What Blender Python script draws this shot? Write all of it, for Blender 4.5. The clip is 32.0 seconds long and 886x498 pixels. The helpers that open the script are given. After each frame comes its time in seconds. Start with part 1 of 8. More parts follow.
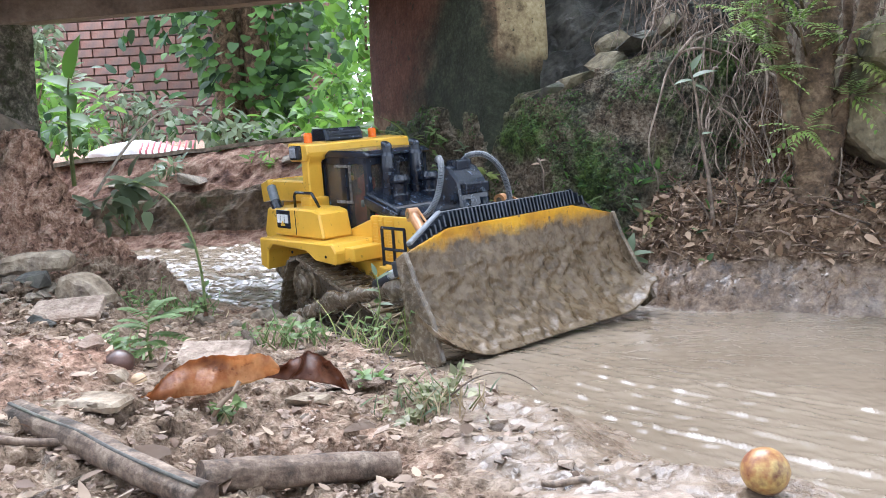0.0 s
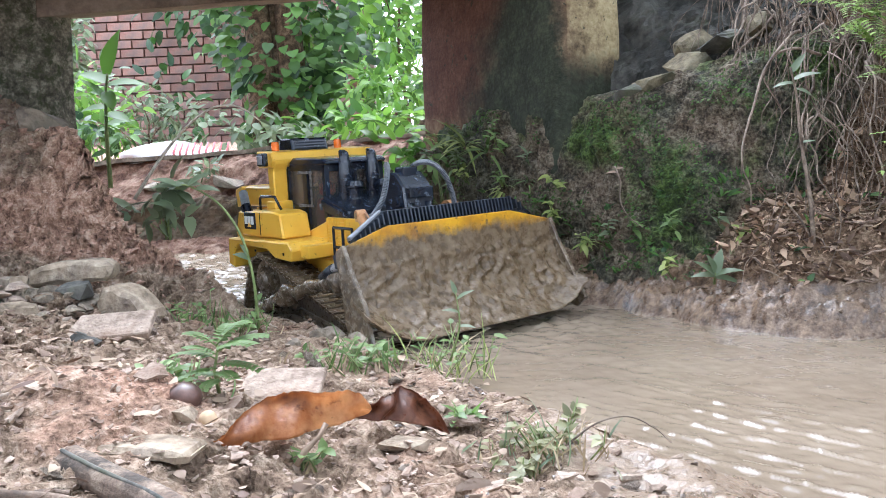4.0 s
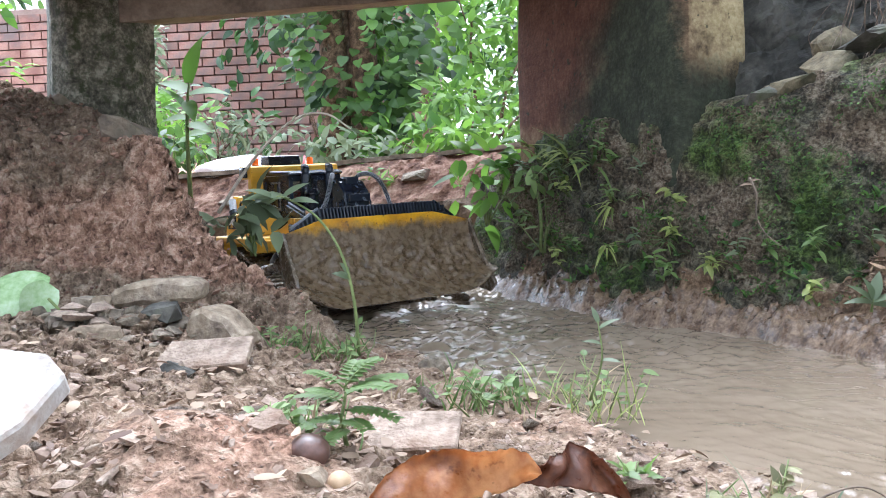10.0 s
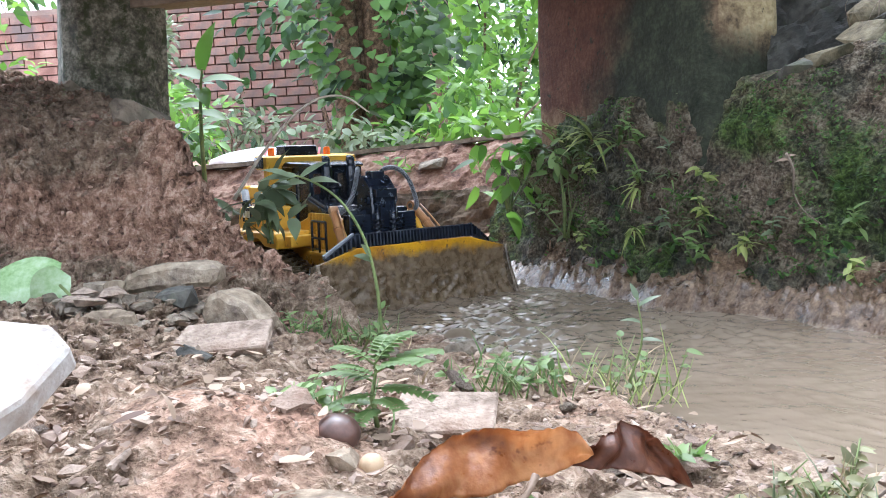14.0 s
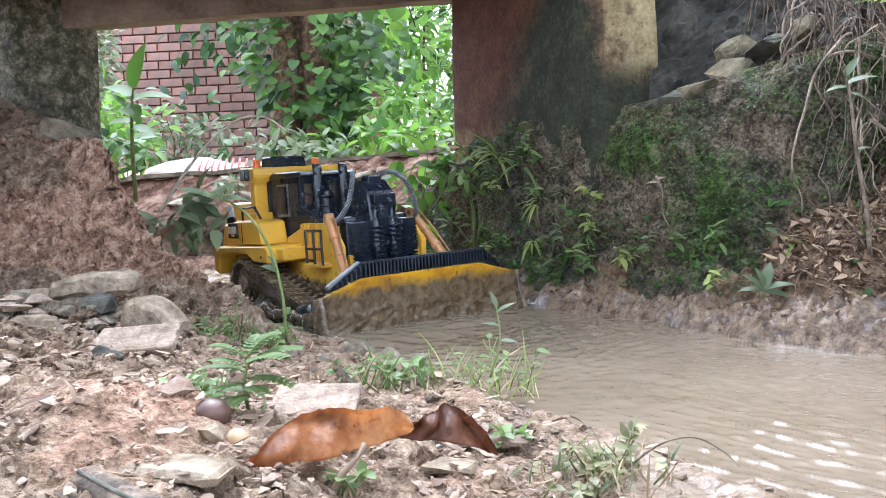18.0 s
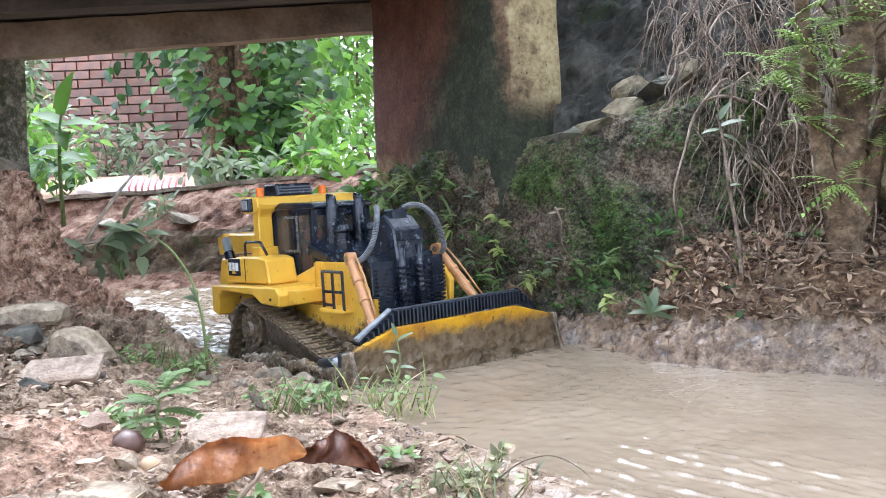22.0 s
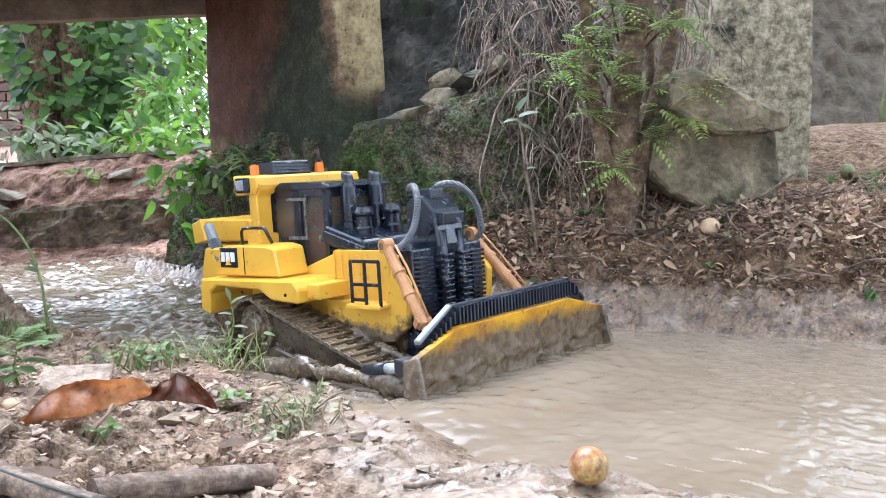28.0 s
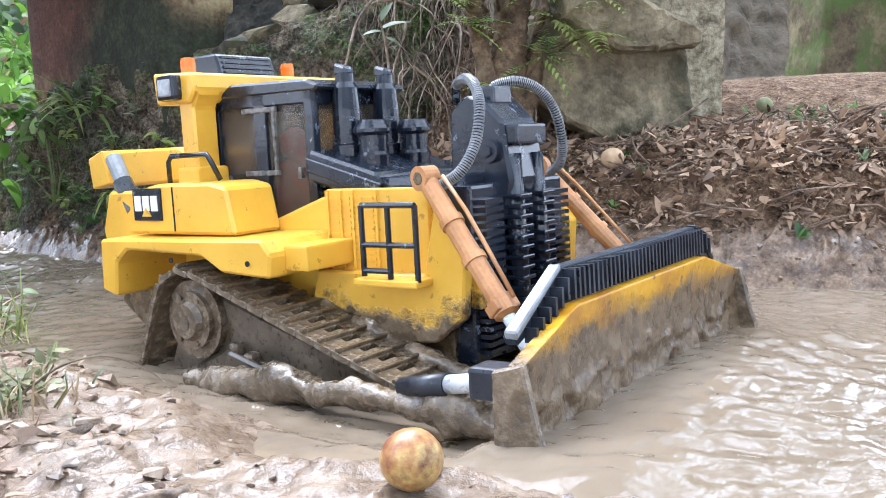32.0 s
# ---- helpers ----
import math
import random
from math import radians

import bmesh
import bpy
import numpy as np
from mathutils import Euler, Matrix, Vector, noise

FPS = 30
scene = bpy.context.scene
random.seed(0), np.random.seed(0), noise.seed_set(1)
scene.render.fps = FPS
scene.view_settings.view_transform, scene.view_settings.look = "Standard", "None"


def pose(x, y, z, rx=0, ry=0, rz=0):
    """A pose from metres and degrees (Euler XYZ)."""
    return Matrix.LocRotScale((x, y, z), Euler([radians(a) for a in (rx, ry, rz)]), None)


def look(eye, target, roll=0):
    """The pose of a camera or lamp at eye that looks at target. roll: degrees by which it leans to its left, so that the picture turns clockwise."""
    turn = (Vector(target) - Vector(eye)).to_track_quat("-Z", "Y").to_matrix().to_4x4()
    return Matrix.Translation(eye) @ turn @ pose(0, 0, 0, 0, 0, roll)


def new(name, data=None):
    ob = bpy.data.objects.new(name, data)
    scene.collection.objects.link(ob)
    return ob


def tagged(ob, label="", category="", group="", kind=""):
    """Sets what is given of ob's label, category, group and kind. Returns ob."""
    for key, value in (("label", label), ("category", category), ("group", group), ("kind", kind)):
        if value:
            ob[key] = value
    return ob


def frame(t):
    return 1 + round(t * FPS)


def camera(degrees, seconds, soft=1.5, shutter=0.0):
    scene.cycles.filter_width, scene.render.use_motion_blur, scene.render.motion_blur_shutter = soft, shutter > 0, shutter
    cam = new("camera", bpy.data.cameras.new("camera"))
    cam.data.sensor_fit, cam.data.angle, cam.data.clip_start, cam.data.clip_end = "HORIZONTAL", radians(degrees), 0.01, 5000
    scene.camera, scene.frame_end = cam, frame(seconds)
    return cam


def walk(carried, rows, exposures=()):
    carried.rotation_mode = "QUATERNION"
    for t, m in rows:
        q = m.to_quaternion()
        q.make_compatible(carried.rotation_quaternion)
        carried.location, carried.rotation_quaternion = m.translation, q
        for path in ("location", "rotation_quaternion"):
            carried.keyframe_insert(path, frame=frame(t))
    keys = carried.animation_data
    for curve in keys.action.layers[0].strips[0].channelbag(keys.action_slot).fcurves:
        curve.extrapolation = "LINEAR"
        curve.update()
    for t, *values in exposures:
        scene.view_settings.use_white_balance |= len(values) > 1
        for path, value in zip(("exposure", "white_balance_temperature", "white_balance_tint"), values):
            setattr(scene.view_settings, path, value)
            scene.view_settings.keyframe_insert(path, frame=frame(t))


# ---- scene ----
from mathutils.bvhtree import BVHTree

EXPOSURES = [(0, 1.00, 5500, 12), (1, 1.13, 5500, 12), (2.5, 1.20, 5500, 12), (12, 1.19, 5500, 12), (18, 1.32, 5500, 12), (24, 1.28, 5500, 12), (28, 1.14, 5500, 12), (30, 1.24, 5500, 12), (32, 1.24, 5500, 12)]
cam = camera(52.48, 32.0, soft=0.9)
walk(cam, [
    (0, pose(0.0000, 0.0000, 0.1900, 83.60, 3.00, -0.00)),
    (0.5, pose(-0.0122, 0.0227, 0.1929, 83.44, 2.63, 0.53)),
    (1, pose(-0.0245, 0.0448, 0.1964, 83.25, 2.21, 0.79)),
    (1.5, pose(-0.0383, 0.0579, 0.1924, 83.29, 2.09, 0.71)),
    (2, pose(-0.0379, 0.0631, 0.1956, 83.45, 2.21, 0.57)),
    (2.5, pose(-0.0370, 0.0676, 0.1955, 83.61, 2.23, 0.50)),
    (3, pose(-0.0414, 0.0699, 0.1962, 83.79, 2.05, 0.69)),
    (3.5, pose(-0.0472, 0.0725, 0.1936, 83.93, 2.08, 0.99)),
    (5.5, pose(-0.0595, 0.1048, 0.1901, 84.19, 2.09, 2.25)),
    (6, pose(-0.0603, 0.1107, 0.1926, 84.31, 2.04, 2.52)),
    (6.5, pose(-0.0706, 0.1156, 0.1914, 84.38, 2.07, 2.88)),
    (7, pose(-0.0785, 0.1246, 0.1913, 84.52, 2.08, 3.25)),
    (7.5, pose(-0.0797, 0.1332, 0.1907, 84.62, 2.07, 3.55)),
    (8, pose(-0.0827, 0.1408, 0.1899, 84.75, 2.08, 3.85)),
    (8.5, pose(-0.0907, 0.1457, 0.1866, 84.87, 2.13, 4.22)),
    (9, pose(-0.0991, 0.1520, 0.1861, 84.99, 2.22, 4.60)),
    (9.5, pose(-0.0996, 0.1568, 0.1869, 85.11, 2.16, 4.92)),
    (10, pose(-0.1064, 0.1660, 0.1863, 85.25, 2.10, 5.18)),
    (10.5, pose(-0.1139, 0.1733, 0.1827, 85.31, 2.25, 5.45)),
    (11, pose(-0.1177, 0.1835, 0.1851, 85.52, 2.33, 5.68)),
    (11.5, pose(-0.1173, 0.1905, 0.1832, 85.63, 2.44, 6.02)),
    (12, pose(-0.1237, 0.1954, 0.1796, 85.65, 2.59, 6.31)),
    (12.5, pose(-0.1248, 0.1973, 0.1764, 85.51, 2.82, 6.45)),
    (13, pose(-0.1257, 0.1989, 0.1745, 85.36, 2.91, 6.48)),
    (13.5, pose(-0.1206, 0.1961, 0.1714, 85.14, 2.88, 6.28)),
    (14, pose(-0.1190, 0.1956, 0.1709, 85.06, 2.85, 6.02)),
    (14.5, pose(-0.1177, 0.1960, 0.1751, 85.26, 2.90, 5.76)),
    (16.5, pose(-0.0802, 0.1514, 0.1837, 85.90, 2.68, 4.06)),
    (17, pose(-0.0731, 0.1404, 0.1831, 85.83, 2.57, 3.55)),
    (17.5, pose(-0.0673, 0.1288, 0.1824, 85.62, 2.40, 2.98)),
    (18, pose(-0.0655, 0.1132, 0.1810, 85.35, 2.28, 2.76)),
    (18.5, pose(-0.0610, 0.1112, 0.1849, 85.34, 2.14, 2.39)),
    (19, pose(-0.0522, 0.0981, 0.1977, 85.40, 2.03, 2.09)),
    (19.5, pose(-0.0485, 0.0874, 0.2085, 85.66, 1.95, 1.71)),
    (20, pose(-0.0498, 0.0798, 0.2066, 85.80, 1.93, 1.34)),
    (20.5, pose(-0.0459, 0.0742, 0.2081, 85.85, 2.02, 0.92)),
    (21, pose(-0.0376, 0.0651, 0.2070, 85.80, 2.13, 0.22)),
    (21.5, pose(-0.0361, 0.0599, 0.2075, 85.73, 2.25, -0.47)),
    (22, pose(-0.0338, 0.0499, 0.2063, 85.70, 2.31, -1.09)),
    (22.5, pose(-0.0242, 0.0359, 0.2049, 85.57, 2.36, -1.82)),
    (23, pose(-0.0148, 0.0207, 0.2094, 85.47, 2.28, -2.61)),
    (23.5, pose(-0.0121, 0.0087, 0.2098, 85.37, 2.19, -3.50)),
    (24, pose(-0.0106, -0.0009, 0.2071, 85.34, 2.16, -4.47)),
    (24.5, pose(-0.0064, -0.0083, 0.2056, 85.25, 2.27, -5.44)),
    (25, pose(-0.0034, -0.0139, 0.2055, 85.08, 2.28, -6.36)),
    (25.5, pose(-0.0067, -0.0183, 0.2058, 84.94, 2.26, -7.11)),
    (27.5, pose(-0.0334, -0.0487, 0.2057, 84.43, 1.59, -9.91)),
    (28, pose(-0.0285, -0.0579, 0.2077, 84.08, 1.51, -11.32)),
    (28.5, pose(-0.0114, -0.0298, 0.2011, 83.70, 1.54, -11.99)),
    (29, pose(0.0081, 0.0272, 0.1957, 83.68, 1.41, -12.58)),
    (29.5, pose(0.0211, 0.0654, 0.1735, 83.56, 1.38, -13.12)),
    (30, pose(0.0395, 0.0927, 0.1583, 83.46, 1.49, -13.90)),
    (30.5, pose(0.0477, 0.1158, 0.1499, 83.19, 1.57, -14.67)),
    (31, pose(0.0494, 0.1230, 0.1443, 83.10, 1.76, -15.34)),
    (31.5, pose(0.0573, 0.1172, 0.1452, 82.88, 1.90, -15.98)),
    (32, pose(0.0653, 0.1058, 0.1466, 82.85, 1.95, -16.78)),
], EXPOSURES)

# ---- world and light: a bright overcast sky over a shaded stream ----
WATER = 0.012
world = bpy.data.worlds.new("sky")
scene.world = world
world.use_nodes = True
wn = world.node_tree.nodes
sky = wn.new("ShaderNodeTexSky")
sky.sky_type, sky.sun_disc = "NISHITA", False
sky.sun_elevation, sky.sun_rotation = radians(60), radians(15)
sky.air_density, sky.dust_density, sky.ozone_density = 1.0, 4.0, 1.0
wn["Background"].inputs["Strength"].default_value = 0.15
cloud = wn.new("ShaderNodeMix")
cloud.data_type = "RGBA"
cloud.inputs[0].default_value, cloud.inputs[7].default_value = 0.6, (20.0, 20.4, 20.8, 1)
world.node_tree.links.new(sky.outputs[0], cloud.inputs[6])
world.node_tree.links.new(cloud.outputs[2], wn["Background"].inputs["Color"])
sun_data = bpy.data.lights.new("sun", "SUN")
sun_data.energy, sun_data.angle, sun_data.color = 1.8, radians(30), (1.0, 0.97, 0.93)
sun = new("sun", sun_data)
sun.matrix_world = look((-0.5, 2.7, 3.6), (0, 0.9, 0))


# ---- materials ----
def noise_tex(nt, scale, detail=4.0, rough=0.55, vec=None, dim="3D"):
    n = nt.nodes.new("ShaderNodeTexNoise")
    n.noise_dimensions = dim
    n.inputs["Scale"].default_value, n.inputs["Detail"].default_value, n.inputs["Roughness"].default_value = scale, detail, rough
    if vec is not None:
        nt.links.new(vec, n.inputs["Vector"])
    return n.outputs["Fac"]


def ramp(nt, fac, stops):
    r = nt.nodes.new("ShaderNodeValToRGB")
    while len(r.color_ramp.elements) < len(stops):
        r.color_ramp.elements.new(0.5)
    for e, (p, c) in zip(r.color_ramp.elements, stops):
        e.position, e.color = p, (*c, 1) if len(c) == 3 else c
    nt.links.new(fac, r.inputs["Fac"])
    return r.outputs["Color"]


def mix(nt, fac, a, b):
    m = nt.nodes.new("ShaderNodeMix")
    m.data_type = "RGBA"
    for sock, v in ((m.inputs[0], fac), (m.inputs[6], a), (m.inputs[7], b)):
        if isinstance(v, (int, float)):
            sock.default_value = v
        elif isinstance(v, tuple):
            sock.default_value = (*v, 1)
        else:
            nt.links.new(v, sock)
    return m.outputs[2]


def math_node(nt, op, a, b=0.0):
    m = nt.nodes.new("ShaderNodeMath")
    m.operation = op
    m.use_clamp = op in ("MULTIPLY_ADD",)
    for sock, v in ((m.inputs[0], a), (m.inputs[1], b)):
        if isinstance(v, (int, float)):
            sock.default_value = v
        else:
            nt.links.new(v, sock)
    return m.outputs[0]


def start(name):
    m = bpy.data.materials.new(name)
    m.use_nodes = True
    nt = m.node_tree
    return m, nt, nt.nodes["Principled BSDF"]


def coords(nt, kind="Object"):
    return nt.nodes.new("ShaderNodeTexCoord").outputs[kind]


def bump(nt, bsdf, height, strength=0.4, dist=0.002):
    b = nt.nodes.new("ShaderNodeBump")
    b.inputs["Strength"].default_value, b.inputs["Distance"].default_value = strength, dist
    nt.links.new(height, b.inputs["Height"])
    nt.links.new(b.outputs[0], bsdf.inputs["Normal"])
    return b


def film(nt, bsdf, amount, height, dist=0.003):
    """A thin film of water over mud: a clear coat with a soft relief of its own."""
    b = nt.nodes.new("ShaderNodeBump")
    b.inputs["Strength"].default_value, b.inputs["Distance"].default_value = 0.8, dist
    nt.links.new(height, b.inputs["Height"])
    nt.links.new(b.outputs[0], bsdf.inputs["Coat Normal"])
    bsdf.inputs["Coat Roughness"].default_value = 0.04
    bsdf.inputs["Coat IOR"].default_value = 1.5
    if isinstance(amount, float):
        bsdf.inputs["Coat Weight"].default_value = amount
    else:
        nt.links.new(amount, bsdf.inputs["Coat Weight"])


def surface(name, stops, scale=20.0, rough=(0.6, 0.9), fine=150.0, bumps=0.4, dist=0.002, metal=0.0, spots=None, vary=0.0, kind="Object", spec=0.5, wet=0.0):
    """A surface with colour at two scales, roughness that follows the grain, and fine relief."""
    m, nt, bsdf = start(name)
    vec = coords(nt, kind)
    big, small = noise_tex(nt, scale, 5, 0.6, vec), noise_tex(nt, fine, 4, 0.6, vec)
    both = math_node(nt, "ADD", math_node(nt, "MULTIPLY", big, 0.7), math_node(nt, "MULTIPLY", small, 0.3))
    sharp = math_node(nt, "ADD", math_node(nt, "MULTIPLY", math_node(nt, "SUBTRACT", both, 0.5), 1.6), 0.5)
    col = ramp(nt, sharp, stops)
    if spots:
        colour, sscale, lo, hi = spots
        mask = ramp(nt, noise_tex(nt, sscale, 6, 0.65, vec), [(lo, (0, 0, 0)), (hi, (1, 1, 1))])
        col = mix(nt, mask, col, colour)
    if vary:
        oi = nt.nodes.new("ShaderNodeObjectInfo").outputs["Random"]
        hs = nt.nodes.new("ShaderNodeHueSaturation")
        nt.links.new(math_node(nt, "ADD", math_node(nt, "MULTIPLY", oi, 2 * vary), 1 - vary), hs.inputs["Value"])
        nt.links.new(col, hs.inputs["Color"])
        col = hs.outputs[0]
    nt.links.new(col, bsdf.inputs["Base Color"])
    rr = ramp(nt, small, [(0.3, (rough[0],) * 3), (0.7, (rough[1],) * 3)])
    nt.links.new(rr, bsdf.inputs["Roughness"])
    bsdf.inputs["Metallic"].default_value = metal
    bsdf.inputs["Specular IOR Level"].default_value = spec
    if bumps:
        bump(nt, bsdf, both, bumps, dist)
    if wet:
        film(nt, bsdf, wet, noise_tex(nt, 50, 2, 0.5, vec), 0.003)
    return m


def leaf_material(name, dark, light, rough=0.45, vary=0.25, through_light=0.35):
    """Leaves: light and dark by clump, a little light coming through."""
    m, nt, bsdf = start(name)
    vec = coords(nt)
    rnd = nt.nodes.new("ShaderNodeNewGeometry").outputs["Random Per Island"]
    f = math_node(nt, "ADD", math_node(nt, "MULTIPLY", rnd, 0.65), math_node(nt, "MULTIPLY", noise_tex(nt, 9, 3, 0.5, vec), 0.35))
    col = ramp(nt, f, [(0.15, dark), (0.85, light)])
    nt.links.new(col, bsdf.inputs["Base Color"])
    bsdf.inputs["Roughness"].default_value = rough
    tr = nt.nodes.new("ShaderNodeBsdfTranslucent")
    nt.links.new(col, tr.inputs["Color"])
    ms = nt.nodes.new("ShaderNodeMixShader")
    ms.inputs[0].default_value = through_light
    nt.links.new(bsdf.outputs[0], ms.inputs[1])
    nt.links.new(tr.outputs[0], ms.inputs[2])
    nt.links.new(ms.outputs[0], nt.nodes["Material Output"].inputs["Surface"])
    return m


def ground_material():
    m, nt, bsdf = start("bank_soil")
    vec = coords(nt)

    def attr(n):
        a = nt.nodes.new("ShaderNodeAttribute")
        a.attribute_name = n
        return a.outputs["Fac"]
    n1, n2, n3 = noise_tex(nt, 14, 6, 0.6, vec), noise_tex(nt, 70, 5, 0.65, vec), noise_tex(nt, 320, 3, 0.6, vec)
    grain = math_node(nt, "ADD", math_node(nt, "MULTIPLY", n2, 0.85), math_node(nt, "SUBTRACT", math_node(nt, "MULTIPLY", n3, 0.5), 0.175))
    clod = nt.nodes.new("ShaderNodeTexVoronoi")
    clod.inputs["Scale"].default_value = 85
    wob3 = nt.nodes.new("ShaderNodeVectorMath")
    wob3.operation = "MULTIPLY_ADD"
    nz = nt.nodes.new("ShaderNodeTexNoise")
    nz.inputs["Scale"].default_value = 60
    nt.links.new(vec, nz.inputs["Vector"])
    nt.links.new(nz.outputs["Color"], wob3.inputs[0])
    wob3.inputs[1].default_value = (0.012, 0.012, 0.012)
    nt.links.new(vec, wob3.inputs[2])
    nt.links.new(wob3.outputs[0], clod.inputs["Vector"])
    crack = ramp(nt, clod.outputs["Distance"], [(0.0, (1, 1, 1)), (0.75, (0, 0, 0))])
    dry = ramp(nt, grain, [(0.30, (0.085, 0.054, 0.036)), (0.5, (0.23, 0.162, 0.110)), (0.70, (0.42, 0.328, 0.243))])
    red = ramp(nt, grain, [(0.31, (0.085, 0.044, 0.029)), (0.5, (0.33, 0.195, 0.132)), (0.69, (0.55, 0.39, 0.29))])
    wet = ramp(nt, grain, [(0.32, (0.115, 0.080, 0.053)), (0.5, (0.195, 0.140, 0.095)), (0.70, (0.30, 0.228, 0.163))])
    moss = ramp(nt, grain, [(0.3, (0.012, 0.018, 0.008)), (0.5, (0.04, 0.065, 0.018)), (0.68, (0.10, 0.17, 0.04))])
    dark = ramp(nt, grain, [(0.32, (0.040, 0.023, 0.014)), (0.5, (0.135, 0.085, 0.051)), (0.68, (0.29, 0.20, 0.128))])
    wob = math_node(nt, "MULTIPLY", math_node(nt, "SUBTRACT", n1, 0.5), 1.2)

    def mask(name):
        a = math_node(nt, "ADD", attr(name), wob)
        return ramp(nt, a, [(0.35, (0, 0, 0)), (0.65, (1, 1, 1))])
    mossy = ramp(nt, math_node(nt, "ADD", attr("moss"), math_node(nt, "MULTIPLY", math_node(nt, "SUBTRACT", n2, 0.5), 2.2)), [(0.4, (0, 0, 0)), (0.8, (1, 1, 1))])
    col = mix(nt, mask("red"), dry, red)
    wm = mask("wet")
    col = mix(nt, wm, col, wet)
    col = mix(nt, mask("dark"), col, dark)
    col = mix(nt, mossy, col, moss)
    nt.links.new(col, bsdf.inputs["Base Color"])
    rr = mix(nt, wm, (0.9, 0.9, 0.9), ramp(nt, n2, [(0.35, (0.17,) * 3), (0.7, (0.48,) * 3)]))
    nt.links.new(rr, bsdf.inputs["Roughness"])
    relief = math_node(nt, "ADD", math_node(nt, "MULTIPLY", crack, 0.55), math_node(nt, "MULTIPLY", grain, 0.8))
    bump(nt, bsdf, mix(nt, wm, relief, math_node(nt, "MULTIPLY", n2, 0.4)), 1.0, 0.0075)
    gloss = ramp(nt, noise_tex(nt, 26, 4, 0.6, vec), [(0.49, (0, 0, 0)), (0.63, (0.6, 0.6, 0.6))])
    film(nt, bsdf, math_node(nt, "MULTIPLY", wm, gloss), noise_tex(nt, 95, 2, 0.5, vec), 0.005)
    nt.links.new(mix(nt, wm, (0.22, 0.22, 0.22), (0.40, 0.40, 0.40)), bsdf.inputs["Specular IOR Level"])
    return m


def water_material():
    m, nt, bsdf = start("muddy_water")
    vec = coords(nt)
    col = ramp(nt, noise_tex(nt, 7, 4, 0.6, vec), [(0.3, (0.175, 0.135, 0.094)), (0.7, (0.24, 0.19, 0.137))])
    nt.links.new(col, bsdf.inputs["Base Color"])
    bsdf.inputs["Roughness"].default_value = 0.06
    bsdf.inputs["IOR"].default_value = 1.40
    st = nt.nodes.new("ShaderNodeMapping")
    st.inputs["Rotation"].default_value = (0, 0, radians(50))
    st.inputs["Scale"].default_value = (1, 0.45, 1)
    nt.links.new(vec, st.inputs["Vector"])
    h = math_node(nt, "ADD", math_node(nt, "MULTIPLY", noise_tex(nt, 55, 3, 0.5, st.outputs[0]), 0.7), math_node(nt, "MULTIPLY", noise_tex(nt, 160, 3, 0.5, st.outputs[0]), 0.3))
    bump(nt, bsdf, h, 0.22, 0.005)
    return m


def mossy_wall_material():
    """Old wet masonry and earth: black damp, brown earth, cushions of moss in patches."""
    m, nt, bsdf = start("mossy_wet_wall")
    vec = coords(nt)
    n1, n2, n3 = noise_tex(nt, 11, 5, 0.6, vec), noise_tex(nt, 55, 5, 0.65, vec), noise_tex(nt, 260, 3, 0.6, vec)
    grain = math_node(nt, "ADD", math_node(nt, "MULTIPLY", n2, 0.9), math_node(nt, "SUBTRACT", math_node(nt, "MULTIPLY", n3, 0.9), 0.4))
    damp = ramp(nt, grain, [(0.32, (0.018, 0.017, 0.011)), (0.5, (0.090, 0.082, 0.053)), (0.68, (0.24, 0.22, 0.15))])
    earth = ramp(nt, grain, [(0.32, (0.06, 0.042, 0.028)), (0.5, (0.215, 0.16, 0.108)), (0.68, (0.42, 0.34, 0.25))])
    moss = ramp(nt, grain, [(0.32, (0.015, 0.026, 0.007)), (0.5, (0.065, 0.115, 0.022)), (0.68, (0.18, 0.29, 0.055))])
    col = mix(nt, ramp(nt, n1, [(0.43, (0, 0, 0)), (0.57, (1, 1, 1))]), damp, earth)
    n4 = noise_tex(nt, 8, 6, 0.62, vec)
    col = mix(nt, ramp(nt, n4, [(0.52, (0, 0, 0)), (0.64, (0.9, 0.9, 0.9))]), col, moss)
    nt.links.new(col, bsdf.inputs["Base Color"])
    nt.links.new(ramp(nt, n1, [(0.35, (0.5,) * 3), (0.6, (0.9,) * 3)]), bsdf.inputs["Roughness"])
    bump(nt, bsdf, grain, 1.0, 0.004)
    return m


